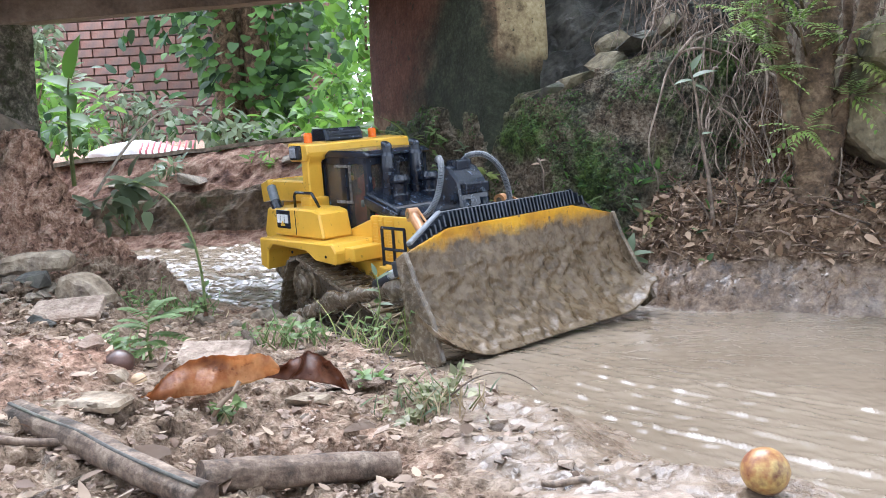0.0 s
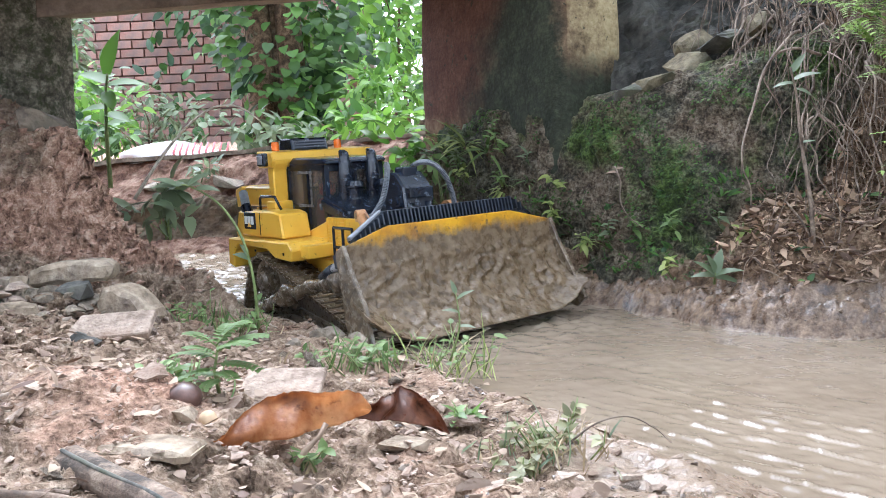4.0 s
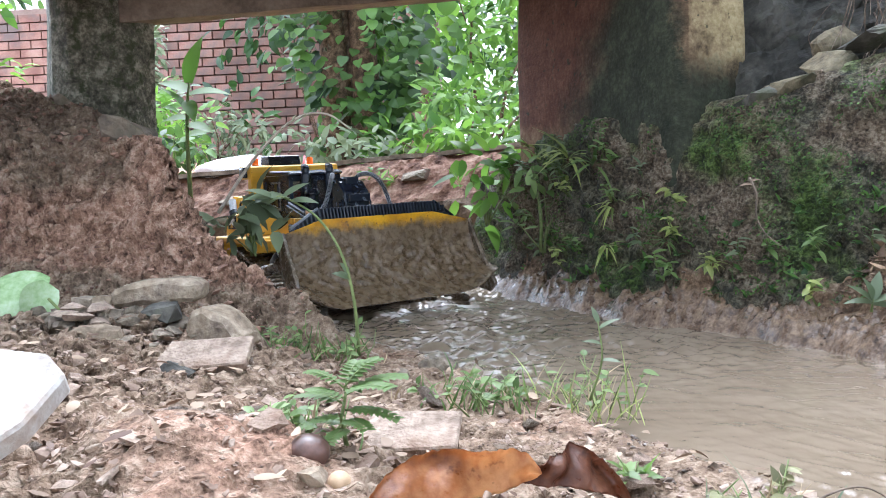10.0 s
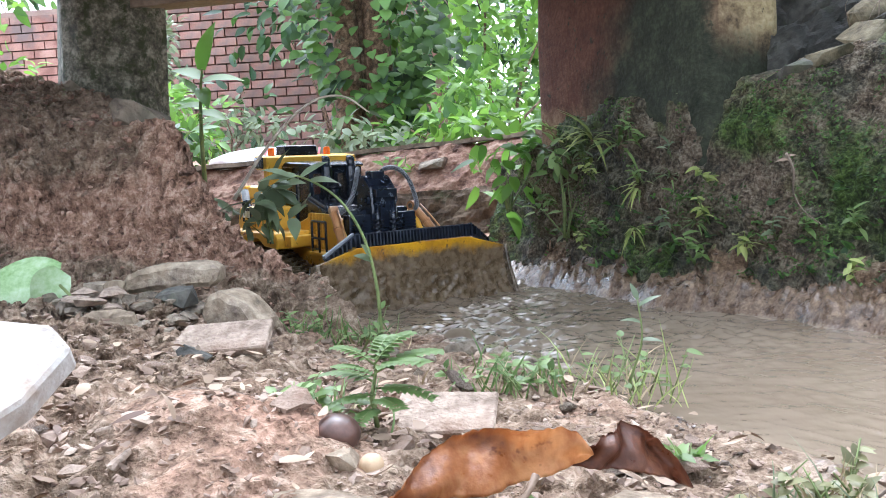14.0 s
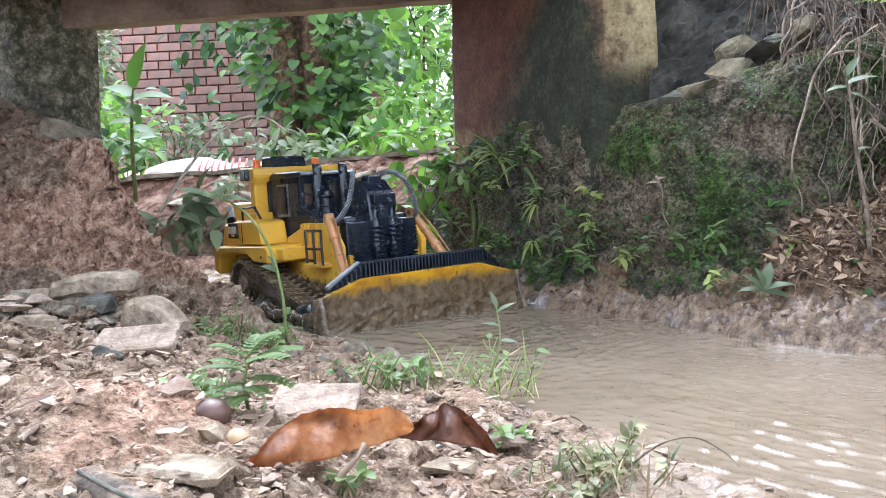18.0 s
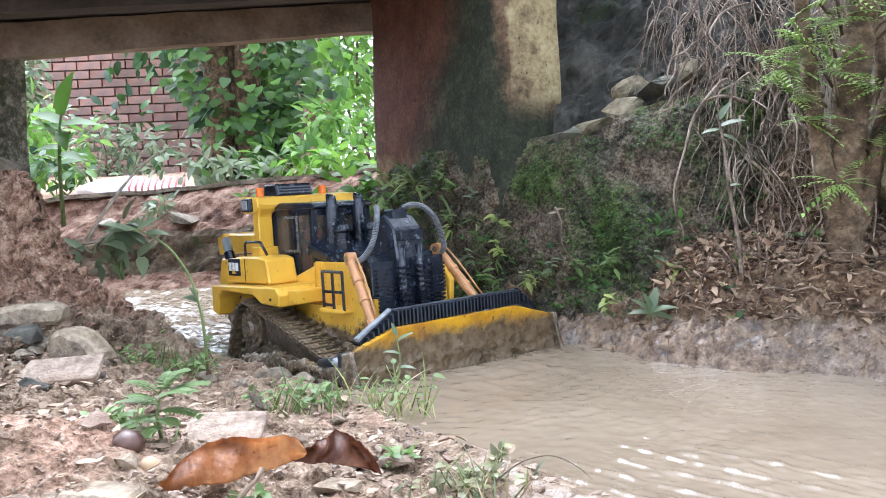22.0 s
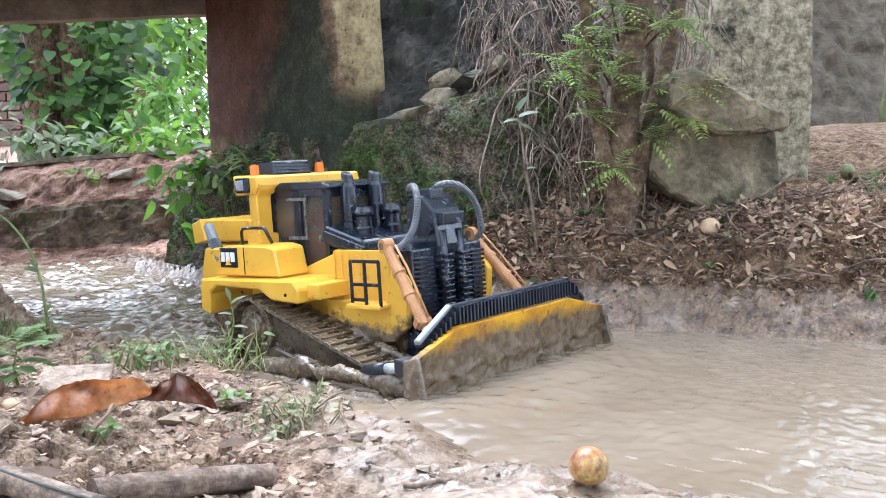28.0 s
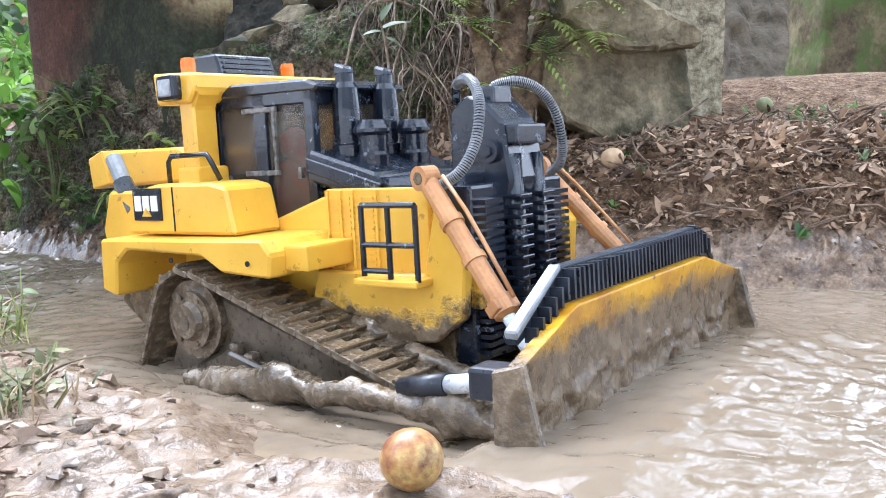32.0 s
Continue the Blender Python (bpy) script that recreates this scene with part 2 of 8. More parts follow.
SOIL = ground_material()
MUDDY_WATER = water_material()
CONCRETE = surface("weathered_concrete", [(0.28, (0.045, 0.043, 0.030)), (0.5, (0.17, 0.16, 0.115)), (0.72, (0.40, 0.375, 0.29))], 60, (0.7, 0.95), 240, 1.0, 0.006, spots=((0.06, 0.075, 0.035), 70, 0.50, 0.62))
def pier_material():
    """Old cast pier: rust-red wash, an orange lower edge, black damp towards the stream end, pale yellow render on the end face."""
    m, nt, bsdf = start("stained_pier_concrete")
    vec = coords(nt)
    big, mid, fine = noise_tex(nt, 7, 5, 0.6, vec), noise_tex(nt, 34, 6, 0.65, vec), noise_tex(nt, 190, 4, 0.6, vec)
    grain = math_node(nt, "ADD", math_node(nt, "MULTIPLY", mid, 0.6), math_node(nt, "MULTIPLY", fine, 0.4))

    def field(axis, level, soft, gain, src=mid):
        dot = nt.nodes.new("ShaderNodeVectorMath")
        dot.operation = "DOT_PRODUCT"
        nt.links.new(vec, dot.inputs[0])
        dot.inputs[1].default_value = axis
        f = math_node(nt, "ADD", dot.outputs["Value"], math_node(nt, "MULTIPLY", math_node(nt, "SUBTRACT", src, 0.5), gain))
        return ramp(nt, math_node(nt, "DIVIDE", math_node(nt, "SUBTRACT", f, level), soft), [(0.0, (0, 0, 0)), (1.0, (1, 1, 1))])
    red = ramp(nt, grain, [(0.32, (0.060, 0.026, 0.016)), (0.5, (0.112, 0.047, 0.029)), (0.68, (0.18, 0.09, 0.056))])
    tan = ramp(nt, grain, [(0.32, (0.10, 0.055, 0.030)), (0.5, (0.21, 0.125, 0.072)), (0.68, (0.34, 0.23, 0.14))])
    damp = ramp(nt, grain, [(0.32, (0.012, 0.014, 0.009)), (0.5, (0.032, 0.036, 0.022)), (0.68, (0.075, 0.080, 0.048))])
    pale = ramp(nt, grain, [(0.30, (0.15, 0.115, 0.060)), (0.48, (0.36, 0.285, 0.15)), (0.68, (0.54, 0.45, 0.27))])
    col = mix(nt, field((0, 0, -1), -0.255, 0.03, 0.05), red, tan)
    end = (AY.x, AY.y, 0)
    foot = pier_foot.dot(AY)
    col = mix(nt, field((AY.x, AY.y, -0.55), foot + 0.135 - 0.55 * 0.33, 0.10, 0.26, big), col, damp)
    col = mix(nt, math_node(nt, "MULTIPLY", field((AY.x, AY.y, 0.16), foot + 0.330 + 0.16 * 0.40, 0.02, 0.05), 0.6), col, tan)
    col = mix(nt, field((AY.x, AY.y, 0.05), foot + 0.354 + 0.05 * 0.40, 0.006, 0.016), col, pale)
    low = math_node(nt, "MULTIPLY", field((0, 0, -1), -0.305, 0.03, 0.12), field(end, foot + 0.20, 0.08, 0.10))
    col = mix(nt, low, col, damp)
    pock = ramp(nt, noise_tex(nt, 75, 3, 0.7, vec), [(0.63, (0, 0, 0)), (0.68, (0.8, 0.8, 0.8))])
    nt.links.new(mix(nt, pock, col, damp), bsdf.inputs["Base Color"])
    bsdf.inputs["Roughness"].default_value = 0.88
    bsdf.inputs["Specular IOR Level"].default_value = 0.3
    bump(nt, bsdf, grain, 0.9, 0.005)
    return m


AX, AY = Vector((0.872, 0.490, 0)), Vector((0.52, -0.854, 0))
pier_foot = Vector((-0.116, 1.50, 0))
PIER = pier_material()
TIMBER = surface("brown_timber", [(0.3, (0.16, 0.118, 0.086)), (0.55, (0.30, 0.232, 0.175)), (0.75, (0.42, 0.34, 0.265))], 14, (0.7, 0.9), 160, 0.5, 0.002)
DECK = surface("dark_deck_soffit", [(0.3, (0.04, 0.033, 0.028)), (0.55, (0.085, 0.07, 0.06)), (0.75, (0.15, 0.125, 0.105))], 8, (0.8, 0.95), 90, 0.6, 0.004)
PEBBLED = surface("pebbled_concrete", [(0.3, (0.10, 0.085, 0.05)), (0.5, (0.29, 0.25, 0.165)), (0.7, (0.50, 0.44, 0.31))], 70, (0.8, 0.95), 200, 1.0, 0.006, spots=((0.02, 0.024, 0.015), 6, 0.54, 0.60))
STONE = surface("grey_brown_stone", [(0.3, (0.10, 0.078, 0.056)), (0.5, (0.22, 0.178, 0.130)), (0.72, (0.38, 0.315, 0.235))], 18, (0.75, 0.95), 140, 1.0, 0.010, spots=((0.05, 0.055, 0.03), 9, 0.56, 0.68), vary=0.2)
PALE_STONE = surface("pale_broken_stone", [(0.3, (0.17, 0.122, 0.088)), (0.5, (0.33, 0.255, 0.195)), (0.72, (0.46, 0.372, 0.29))], 22, (0.8, 0.95), 170, 1.0, 0.009, spots=((0.17, 0.105, 0.07), 18, 0.48, 0.64), vary=0.15)
WHITE_STONE = surface("white_plaster_slab", [(0.3, (0.24, 0.20, 0.165)), (0.5, (0.42, 0.39, 0.35)), (0.75, (0.56, 0.54, 0.51))], 22, (0.8, 0.95), 170, 0.7, 0.005, spots=((0.26, 0.18, 0.12), 16, 0.53, 0.70))
BOULDER = surface("brown_grey_boulder", [(0.3, (0.075, 0.06, 0.034)), (0.5, (0.185, 0.152, 0.092)), (0.72, (0.35, 0.295, 0.19))], 16, (0.75, 0.95), 150, 1.0, 0.006, spots=((0.055, 0.05, 0.026), 10, 0.50, 0.62))
BARK = surface("brown_bark", [(0.3, (0.035, 0.022, 0.013)), (0.5, (0.12, 0.078, 0.045)), (0.72, (0.27, 0.19, 0.12))], 55, (0.8, 0.95), 300, 1.0, 0.004, spots=((0.16, 0.15, 0.10), 30, 0.60, 0.70))
ROOT = surface("grey_brown_roots", [(0.3, (0.06, 0.042, 0.03)), (0.5, (0.18, 0.135, 0.10)), (0.72, (0.38, 0.305, 0.24))], 40, (0.8, 0.95), 260, 0.5, 0.002)
DRY_WOOD = surface("weathered_grey_wood", [(0.3, (0.055, 0.036, 0.025)), (0.5, (0.18, 0.125, 0.088)), (0.72, (0.37, 0.285, 0.21))], 55, (0.75, 0.95), 420, 0.9, 0.0025, spots=((0.06, 0.045, 0.034), 34, 0.52, 0.62), vary=0.2)
PALE_STEM = surface("pale_dry_stem", [(0.3, (0.32, 0.27, 0.20)), (0.7, (0.55, 0.48, 0.38))], 60, (0.7, 0.9), 300, 0.3, 0.001)
GREEN_STEM = surface("green_stem", [(0.3, (0.10, 0.14, 0.04)), (0.7, (0.22, 0.27, 0.09))], 60, (0.5, 0.7), 300, 0.2, 0.001)
DEAD_LEAF = leaf_material("dead_brown_leaf", (0.10, 0.05, 0.028), (0.46, 0.345, 0.235), 0.6, through_light=0.15)
LITTER = leaf_material("leaf_litter", (0.050, 0.024, 0.016), (0.50, 0.35, 0.23), 0.75, through_light=0.1)
def big_leaf_material(name, dark, mid, light, through_light):
    """A big dry leaf: blotched brown, paler along slanting veins, a little light coming through."""
    m, nt, bsdf = start(name)
    vec = coords(nt)
    big, fine = noise_tex(nt, 24, 5, 0.6, vec), noise_tex(nt, 260, 4, 0.6, vec)
    st = nt.nodes.new("ShaderNodeMapping")
    st.inputs["Rotation"].default_value = (0, radians(-38), 0)
    st.inputs["Scale"].default_value = (1, 1, 0.12)
    nt.links.new(vec, st.inputs["Vector"])
    veins = noise_tex(nt, 190, 3, 0.5, st.outputs[0])
    f = math_node(nt, "ADD", math_node(nt, "MULTIPLY", big, 0.65), math_node(nt, "ADD", math_node(nt, "MULTIPLY", fine, 0.15), math_node(nt, "MULTIPLY", veins, 0.2)))
    col = ramp(nt, f, [(0.36, dark), (0.5, mid), (0.63, light)])
    col = mix(nt, ramp(nt, noise_tex(nt, 60, 4, 0.7, vec), [(0.60, (0, 0, 0)), (0.68, (0.85, 0.85, 0.85))]), col, dark)
    nt.links.new(col, bsdf.inputs["Base Color"])
    nt.links.new(ramp(nt, fine, [(0.3, (0.25,) * 3), (0.7, (0.5,) * 3)]), bsdf.inputs["Roughness"])
    bump(nt, bsdf, math_node(nt, "ADD", veins, math_node(nt, "MULTIPLY", fine, 0.4)), 0.6, 0.0012)
    tr = nt.nodes.new("ShaderNodeBsdfTranslucent")
    nt.links.new(col, tr.inputs["Color"])
    ms = nt.nodes.new("ShaderNodeMixShader")
    ms.inputs[0].default_value = through_light
    nt.links.new(bsdf.outputs[0], ms.inputs[1])
    nt.links.new(tr.outputs[0], ms.inputs[2])
    nt.links.new(ms.outputs[0], nt.nodes["Material Output"].inputs["Surface"])
    return m


RUST_LEAF = big_leaf_material("rust_brown_leaf", (0.17, 0.055, 0.02), (0.42, 0.165, 0.05), (0.66, 0.36, 0.15), 0.35)
DARK_LEAF = big_leaf_material("dark_brown_leaf", (0.06, 0.02, 0.011), (0.17, 0.062, 0.030), (0.32, 0.15, 0.08), 0.15)
DRY_GRASS = leaf_material("dry_grass", (0.24, 0.17, 0.09), (0.52, 0.42, 0.26), 0.7, through_light=0.2)
LEAF_MID = leaf_material("mid_green_leaf", (0.014, 0.042, 0.012), (0.13, 0.26, 0.045), 0.5)
LEAF_BRIGHT = leaf_material("bright_green_leaf", (0.05, 0.13, 0.02), (0.25, 0.46, 0.07), through_light=0.5)
LEAF_SHOOT = leaf_material("light_green_shoot_leaf", (0.12, 0.22, 0.04), (0.36, 0.48, 0.13))
LEAF_SPRIG = leaf_material("dull_sprig_leaf", (0.07, 0.13, 0.03), (0.24, 0.34, 0.11))
LEAF_DARK = leaf_material("dark_green_leaf", (0.012, 0.040, 0.012), (0.05, 0.13, 0.025))
LEAF_YELLOW = leaf_material("yellow_green_leaf", (0.16, 0.22, 0.05), (0.45, 0.50, 0.16))
LEAF_PALE = surface("pale_green_fallen_leaf", [(0.3, (0.18, 0.30, 0.10)), (0.5, (0.32, 0.45, 0.22)), (0.7, (0.46, 0.56, 0.36))], 40, (0.4, 0.6), 220, 0.5, 0.002)
LEAF_DULL = leaf_material("half_dry_tan_green_leaf", (0.12, 0.12, 0.05), (0.34, 0.33, 0.17))
LEAF_GREY = leaf_material("dull_grey_green_leaf", (0.09, 0.125, 0.065), (0.25, 0.31, 0.17))
MOSSY = surface("thick_moss", [(0.3, (0.05, 0.034, 0.022)), (0.5, (0.12, 0.10, 0.055)), (0.72, (0.24, 0.21, 0.12))], 8, (0.85, 0.95), 60, 0.8, 0.01, spots=((0.07, 0.11, 0.025), 5, 0.46, 0.58))
LEAF_MOSS = leaf_material("moss_tufts", (0.025, 0.05, 0.012), (0.12, 0.22, 0.04), 0.7, through_light=0.2)
MOSS_WALL = mossy_wall_material()
HOLLOW = surface("dark_grey_rock", [(0.3, (0.020, 0.019, 0.016)), (0.5, (0.065, 0.062, 0.052)), (0.72, (0.16, 0.15, 0.125))], 18, (0.6, 0.9), 120, 0.9, 0.008, spots=((0.05, 0.065, 0.025), 12, 0.56, 0.68))
CLOD = surface("brown_earth_clods", [(0.3, (0.10, 0.064, 0.044)), (0.5, (0.25, 0.175, 0.127)), (0.7, (0.43, 0.335, 0.265))], 30, (0.8, 0.95), 200, 0.6, 0.002)
CLOD_RED = surface("red_earth_crumbs", [(0.3, (0.10, 0.05, 0.035)), (0.5, (0.30, 0.175, 0.12)), (0.7, (0.50, 0.355, 0.265))], 30, (0.85, 0.95), 200, 0.6, 0.002)
SHORE_MUD = surface("slick_shore_mud", [(0.3, (0.105, 0.075, 0.051)), (0.5, (0.165, 0.120, 0.083)), (0.7, (0.25, 0.19, 0.135))], 60, (0.12, 0.35), 300, 0.6, 0.001, wet=0.25)
WET_CLOD = surface("wet_mud_lumps", [(0.3, (0.07, 0.05, 0.038)), (0.5, (0.15, 0.115, 0.088)), (0.7, (0.27, 0.21, 0.155))], 30, (0.2, 0.5), 200, 0.6, 0.002, wet=0.4)
BRICK = surface("red_brick", [(0.3, (0.165, 0.084, 0.064)), (0.5, (0.235, 0.130, 0.100)), (0.75, (0.31, 0.20, 0.158))], 6, (0.8, 0.95), 60, 0.4, 0.004, spots=((0.13, 0.10, 0.09), 1.6, 0.52, 0.62), vary=0.3)
MORTAR = surface("brick_mortar", [(0.3, (0.20, 0.138, 0.112)), (0.7, (0.30, 0.222, 0.182))], 4, (0.85, 0.95), 40)


# ---- mesh helpers ----
def mesh_object(name, bm, material, smooth=False):
    me = bpy.data.meshes.new(name)
    bm.to_mesh(me)
    bm.free()
    if smooth:
        me.polygons.foreach_set("use_smooth", [True] * len(me.polygons))
    me.materials.append(material)
    return new(name, me)


def part(name, bm, material, parent, label="", smooth=False, at=None):
    """Links a bmesh as one mesh object under a thing or under a part."""
    ob = mesh_object(name, bm, material, smooth)
    ob.parent = parent
    if at is not None:
        ob.matrix_basis = at
    return tagged(ob, label) if label else ob


def box(bm, x0, x1, y0, y1, z0, z1, bev=0.0):
    g = bmesh.ops.create_cube(bm, size=1, matrix=Matrix.Translation(((x0 + x1) / 2, (y0 + y1) / 2, (z0 + z1) / 2)) @ Matrix.Diagonal((x1 - x0, y1 - y0, z1 - z0, 1)))
    if bev:
        edges = list({e for v in g["verts"] for e in v.link_edges})
        bmesh.ops.bevel(bm, geom=edges, offset=bev, segments=2, affect="EDGES", profile=0.6)
    return bm


def each(name, dims, material, parent, bev=0.0):
    """A row of alike small bars, each a part of its own."""
    for d in dims:
        part(name, cubes(d, bev=bev), material, parent)


def cubes(*dims, bev=0.0):
    bm = bmesh.new()
    for d in dims:
        box(bm, *d, bev=bev)
    return bm


def prism(outline, y0, y1, bev=0.0, axis="y"):
    """A plate: an outline in x and z, drawn out along y (or an outline in x, y along z, or y, z along x)."""
    bm = bmesh.new()

    def put(a, b, c):
        return {"y": (a, c, b), "z": (a, b, c), "x": (c, a, b)}[axis]
    lo = [bm.verts.new(put(a, b, y0)) for a, b in outline]
    hi = [bm.verts.new(put(a, b, y1)) for a, b in outline]
    bm.faces.new(lo)
    bm.faces.new(hi[::-1])
    n = len(lo)
    for i in range(n):
        bm.faces.new((lo[i], hi[i], hi[(i + 1) % n], lo[(i + 1) % n]))
    bmesh.ops.recalc_face_normals(bm, faces=bm.faces)
    if bev:
        bmesh.ops.bevel(bm, geom=list(bm.edges), offset=bev, segments=1, affect="EDGES")
    return bm


def rod(bm, a, b, r, r2=None, seg=12, caps=True):
    a, b = Vector(a), Vector(b)
    d = b - a
    bmesh.ops.create_cone(bm, cap_ends=caps, segments=seg, radius1=r, radius2=r if r2 is None else r2, depth=d.length,
                          matrix=Matrix.Translation((a + b) / 2) @ d.to_track_quat("Z", "Y").to_matrix().to_4x4())
    return bm


def tube(points, radii, seg=8, bm=None, close=True):
    """A tube through points, its radius changing along it."""
    bm = bm or bmesh.new()
    pts = [Vector(p) for p in points]
    if isinstance(radii, (int, float)):
        radii = [radii] * len(pts)
    rings, side = [], None
    for i, p in enumerate(pts):
        d = (pts[min(i + 1, len(pts) - 1)] - pts[max(i - 1, 0)]).normalized()
        if side is None:
            side = d.orthogonal().normalized()
        side = (side - d * side.dot(d)).normalized()
        up = d.cross(side)
        rings.append([bm.verts.new(p + (side * math.cos(2 * math.pi * k / seg) + up * math.sin(2 * math.pi * k / seg)) * radii[i]) for k in range(seg)])
    for a, b in zip(rings, rings[1:]):
        for k in range(seg):
            f = bm.faces.new((a[k], a[(k + 1) % seg], b[(k + 1) % seg], b[k]))
            f.smooth = True
    if close:
        bm.faces.new(rings[0][::-1])
        bm.faces.new(rings[-1])
    return bm


def smooth_line(points, n=6):
    """More points along a line, rounded through the given ones."""
    pts = [Vector(p) for p in points]
    if len(pts) < 3:
        return pts
    ext = [pts[0] * 2 - pts[1]] + pts + [pts[-1] * 2 - pts[-2]]
    out = []
    for i in range(1, len(ext) - 2):
        a, b, c, d = ext[i - 1:i + 3]
        for k in range(n):
            t = k / n
            out.append(0.5 * (2 * b + (c - a) * t + (2 * a - 5 * b + 4 * c - d) * t * t + (3 * b - a - 3 * c + d) * t ** 3))
    return out + [pts[-1]]


def lathe(profile, seg=20, axis="z"):
    """A turned shape from (radius, height) pairs."""
    bm = bmesh.new()
    rings = []
    for r, h in profile:
        ring = []
        for k in range(seg):
            c, s = r * math.cos(2 * math.pi * k / seg), r * math.sin(2 * math.pi * k / seg)
            ring.append(bm.verts.new((c, s, h) if axis == "z" else (c, h, s)))
        rings.append(ring)
    for a, b in zip(rings, rings[1:]):
        for k in range(seg):
            bm.faces.new((a[k], a[(k + 1) % seg], b[(k + 1) % seg], b[k]))
    bm.faces.new(rings[0][::-1])
    bm.faces.new(rings[-1])
    bmesh.ops.recalc_face_normals(bm, faces=bm.faces)
    return bm


def rock(sx, sy, sz, seed, rough=0.18, sub=3, flat=0.0):
    """A broken stone: a ball cut by planes and roughened."""
    bm = bmesh.new()
    bmesh.ops.create_icosphere(bm, subdivisions=sub, radius=1)
    rng = random.Random(seed)
    planes = [(Vector((rng.uniform(-1, 1), rng.uniform(-1, 1), rng.uniform(-1, 1))).normalized(), rng.uniform(0.55, 0.85)) for _ in range(9)]
    off = Vector((rng.uniform(0, 50), rng.uniform(0, 50), rng.uniform(0, 50)))
    for v in bm.verts:
        p = v.co.copy()
        for n, d in planes:
            k = p.dot(n)
            if k > d:
                p -= n * (k - d)
        p += v.co.normalized() * (rough * noise.noise(v.co * 1.6 + off) + 0.5 * rough * noise.noise(v.co * 4.5 + off))
        v.co = Vector((p.x * sx, p.y * sy, p.z * sz))
    return bm


def chunk(sx, sy, sz, seed, rough=0.06, cuts=2, corners=13):
    """An angular broken stone: the hull of a few random corners, its faces roughened."""
    rng = random.Random(seed)
    bm = bmesh.new()
    for k in range(corners):
        v = Vector((rng.gauss(0, 1), rng.gauss(0, 1), rng.gauss(0, 1))).normalized()
        m = max(abs(v.x), abs(v.y), abs(v.z))
        bm.verts.new(v / m * rng.uniform(0.85, 1.05))
    bmesh.ops.convex_hull(bm, input=bm.verts[:])
    bmesh.ops.delete(bm, geom=[v for v in bm.verts if not v.link_faces], context="VERTS")
    if cuts:
        bmesh.ops.subdivide_edges(bm, edges=bm.edges[:], cuts=cuts, use_grid_fill=True)
        bmesh.ops.smooth_vert(bm, verts=bm.verts[:], factor=0.18, use_axis_x=True, use_axis_y=True, use_axis_z=True)
        off = Vector((seed * 1.7, seed * 0.3, 0))
        for v in bm.verts:
            v.co += v.co.normalized() * rough * (noise.noise(v.co * 2.2 + off) + 0.6 * noise.noise(v.co * 6 + off))
    for v in bm.verts:
        v.co = Vector((v.co.x * sx, v.co.y * sy, v.co.z * sz))
    return bm


def lumpy(nx, ny, seed):
    """Smooth noise over plain arrays, about -1 to 1."""
    ix, iy = np.floor(nx).astype(np.int64), np.floor(ny).astype(np.int64)
    fx, fy = nx - ix, ny - iy
    ux, uy = fx * fx * fx * (fx * (fx * 6 - 15) + 10), fy * fy * fy * (fy * (fy * 6 - 15) + 10)

    def h(a, b):
        k = (a * 374761393 + b * 668265263 + seed * 974634777) & 0x7FFFFFFF
        k = ((k ^ (k >> 13)) * 1274126177) & 0x7FFFFFFF
        ang = ((k ^ (k >> 16)) & 0xFFFF) / 65536.0 * 2 * np.pi
        return np.cos(ang), np.sin(ang)

    def dot(a, b, dx, dy):
        gx, gy = h(a, b)
        return gx * dx + gy * dy
    n00, n10 = dot(ix, iy, fx, fy), dot(ix + 1, iy, fx - 1, fy)
    n01, n11 = dot(ix, iy + 1, fx, fy - 1), dot(ix + 1, iy + 1, fx - 1, fy - 1)
    return 1.5 * ((n00 * (1 - ux) + n10 * ux) * (1 - uy) + (n01 * (1 - ux) + n11 * ux) * uy)


def step(v, a, b):
    k = np.clip((v - a) / (b - a), 0, 1)
    return k * k * (3 - 2 * k)


# ---- the ground: one sheet with the stream's channel, banks, the earth mound and the mossy wall ----
NEAR_SHORE = [(-0.80, 2.20), (-0.74, 1.80), (-0.62, 1.52), (-0.42, 1.24), (-0.27, 1.08), (-0.16, 0.95), (-0.10, 0.85), (-0.05, 0.76), (0.00, 0.69),
              (0.05, 0.62), (0.085, 0.55), (0.12, 0.47), (0.19, 0.40), (0.35, 0.30), (0.80, 0.0), (1.8, -0.6)]
FAR_SHORE = [(-0.78, 2.20), (-0.40, 1.95), (-0.16, 1.46), (-0.05, 1.26), (0.0, 1.19), (0.06, 1.125), (0.11, 1.075), (0.15, 1.02), (0.19, 0.96),
             (0.24, 0.90), (0.345, 0.86), (0.40, 0.82), (0.465, 0.765), (0.56, 0.705), (0.65, 0.67), (0.95, 0.55), (1.9, 0.25)]


def side_distance(x, y, line):
    """Distance from a line of points, above zero on its left."""
    best, sign = np.full(x.shape, 1e9), np.ones(x.shape)
    for (ax, ay), (bx, by) in zip(line, line[1:]):
        dx, dy = bx - ax, by - ay
        t = np.clip(((x - ax) * dx + (y - ay) * dy) / (dx * dx + dy * dy), 0, 1)
        d = np.hypot(x - ax - t * dx, y - ay - t * dy)
        near = d < best
        best = np.where(near, d, best)
        sign = np.where(near, np.where(dx * (y - ay) - dy * (x - ax) > 0, 1.0, -1.0), sign)
    return best * sign


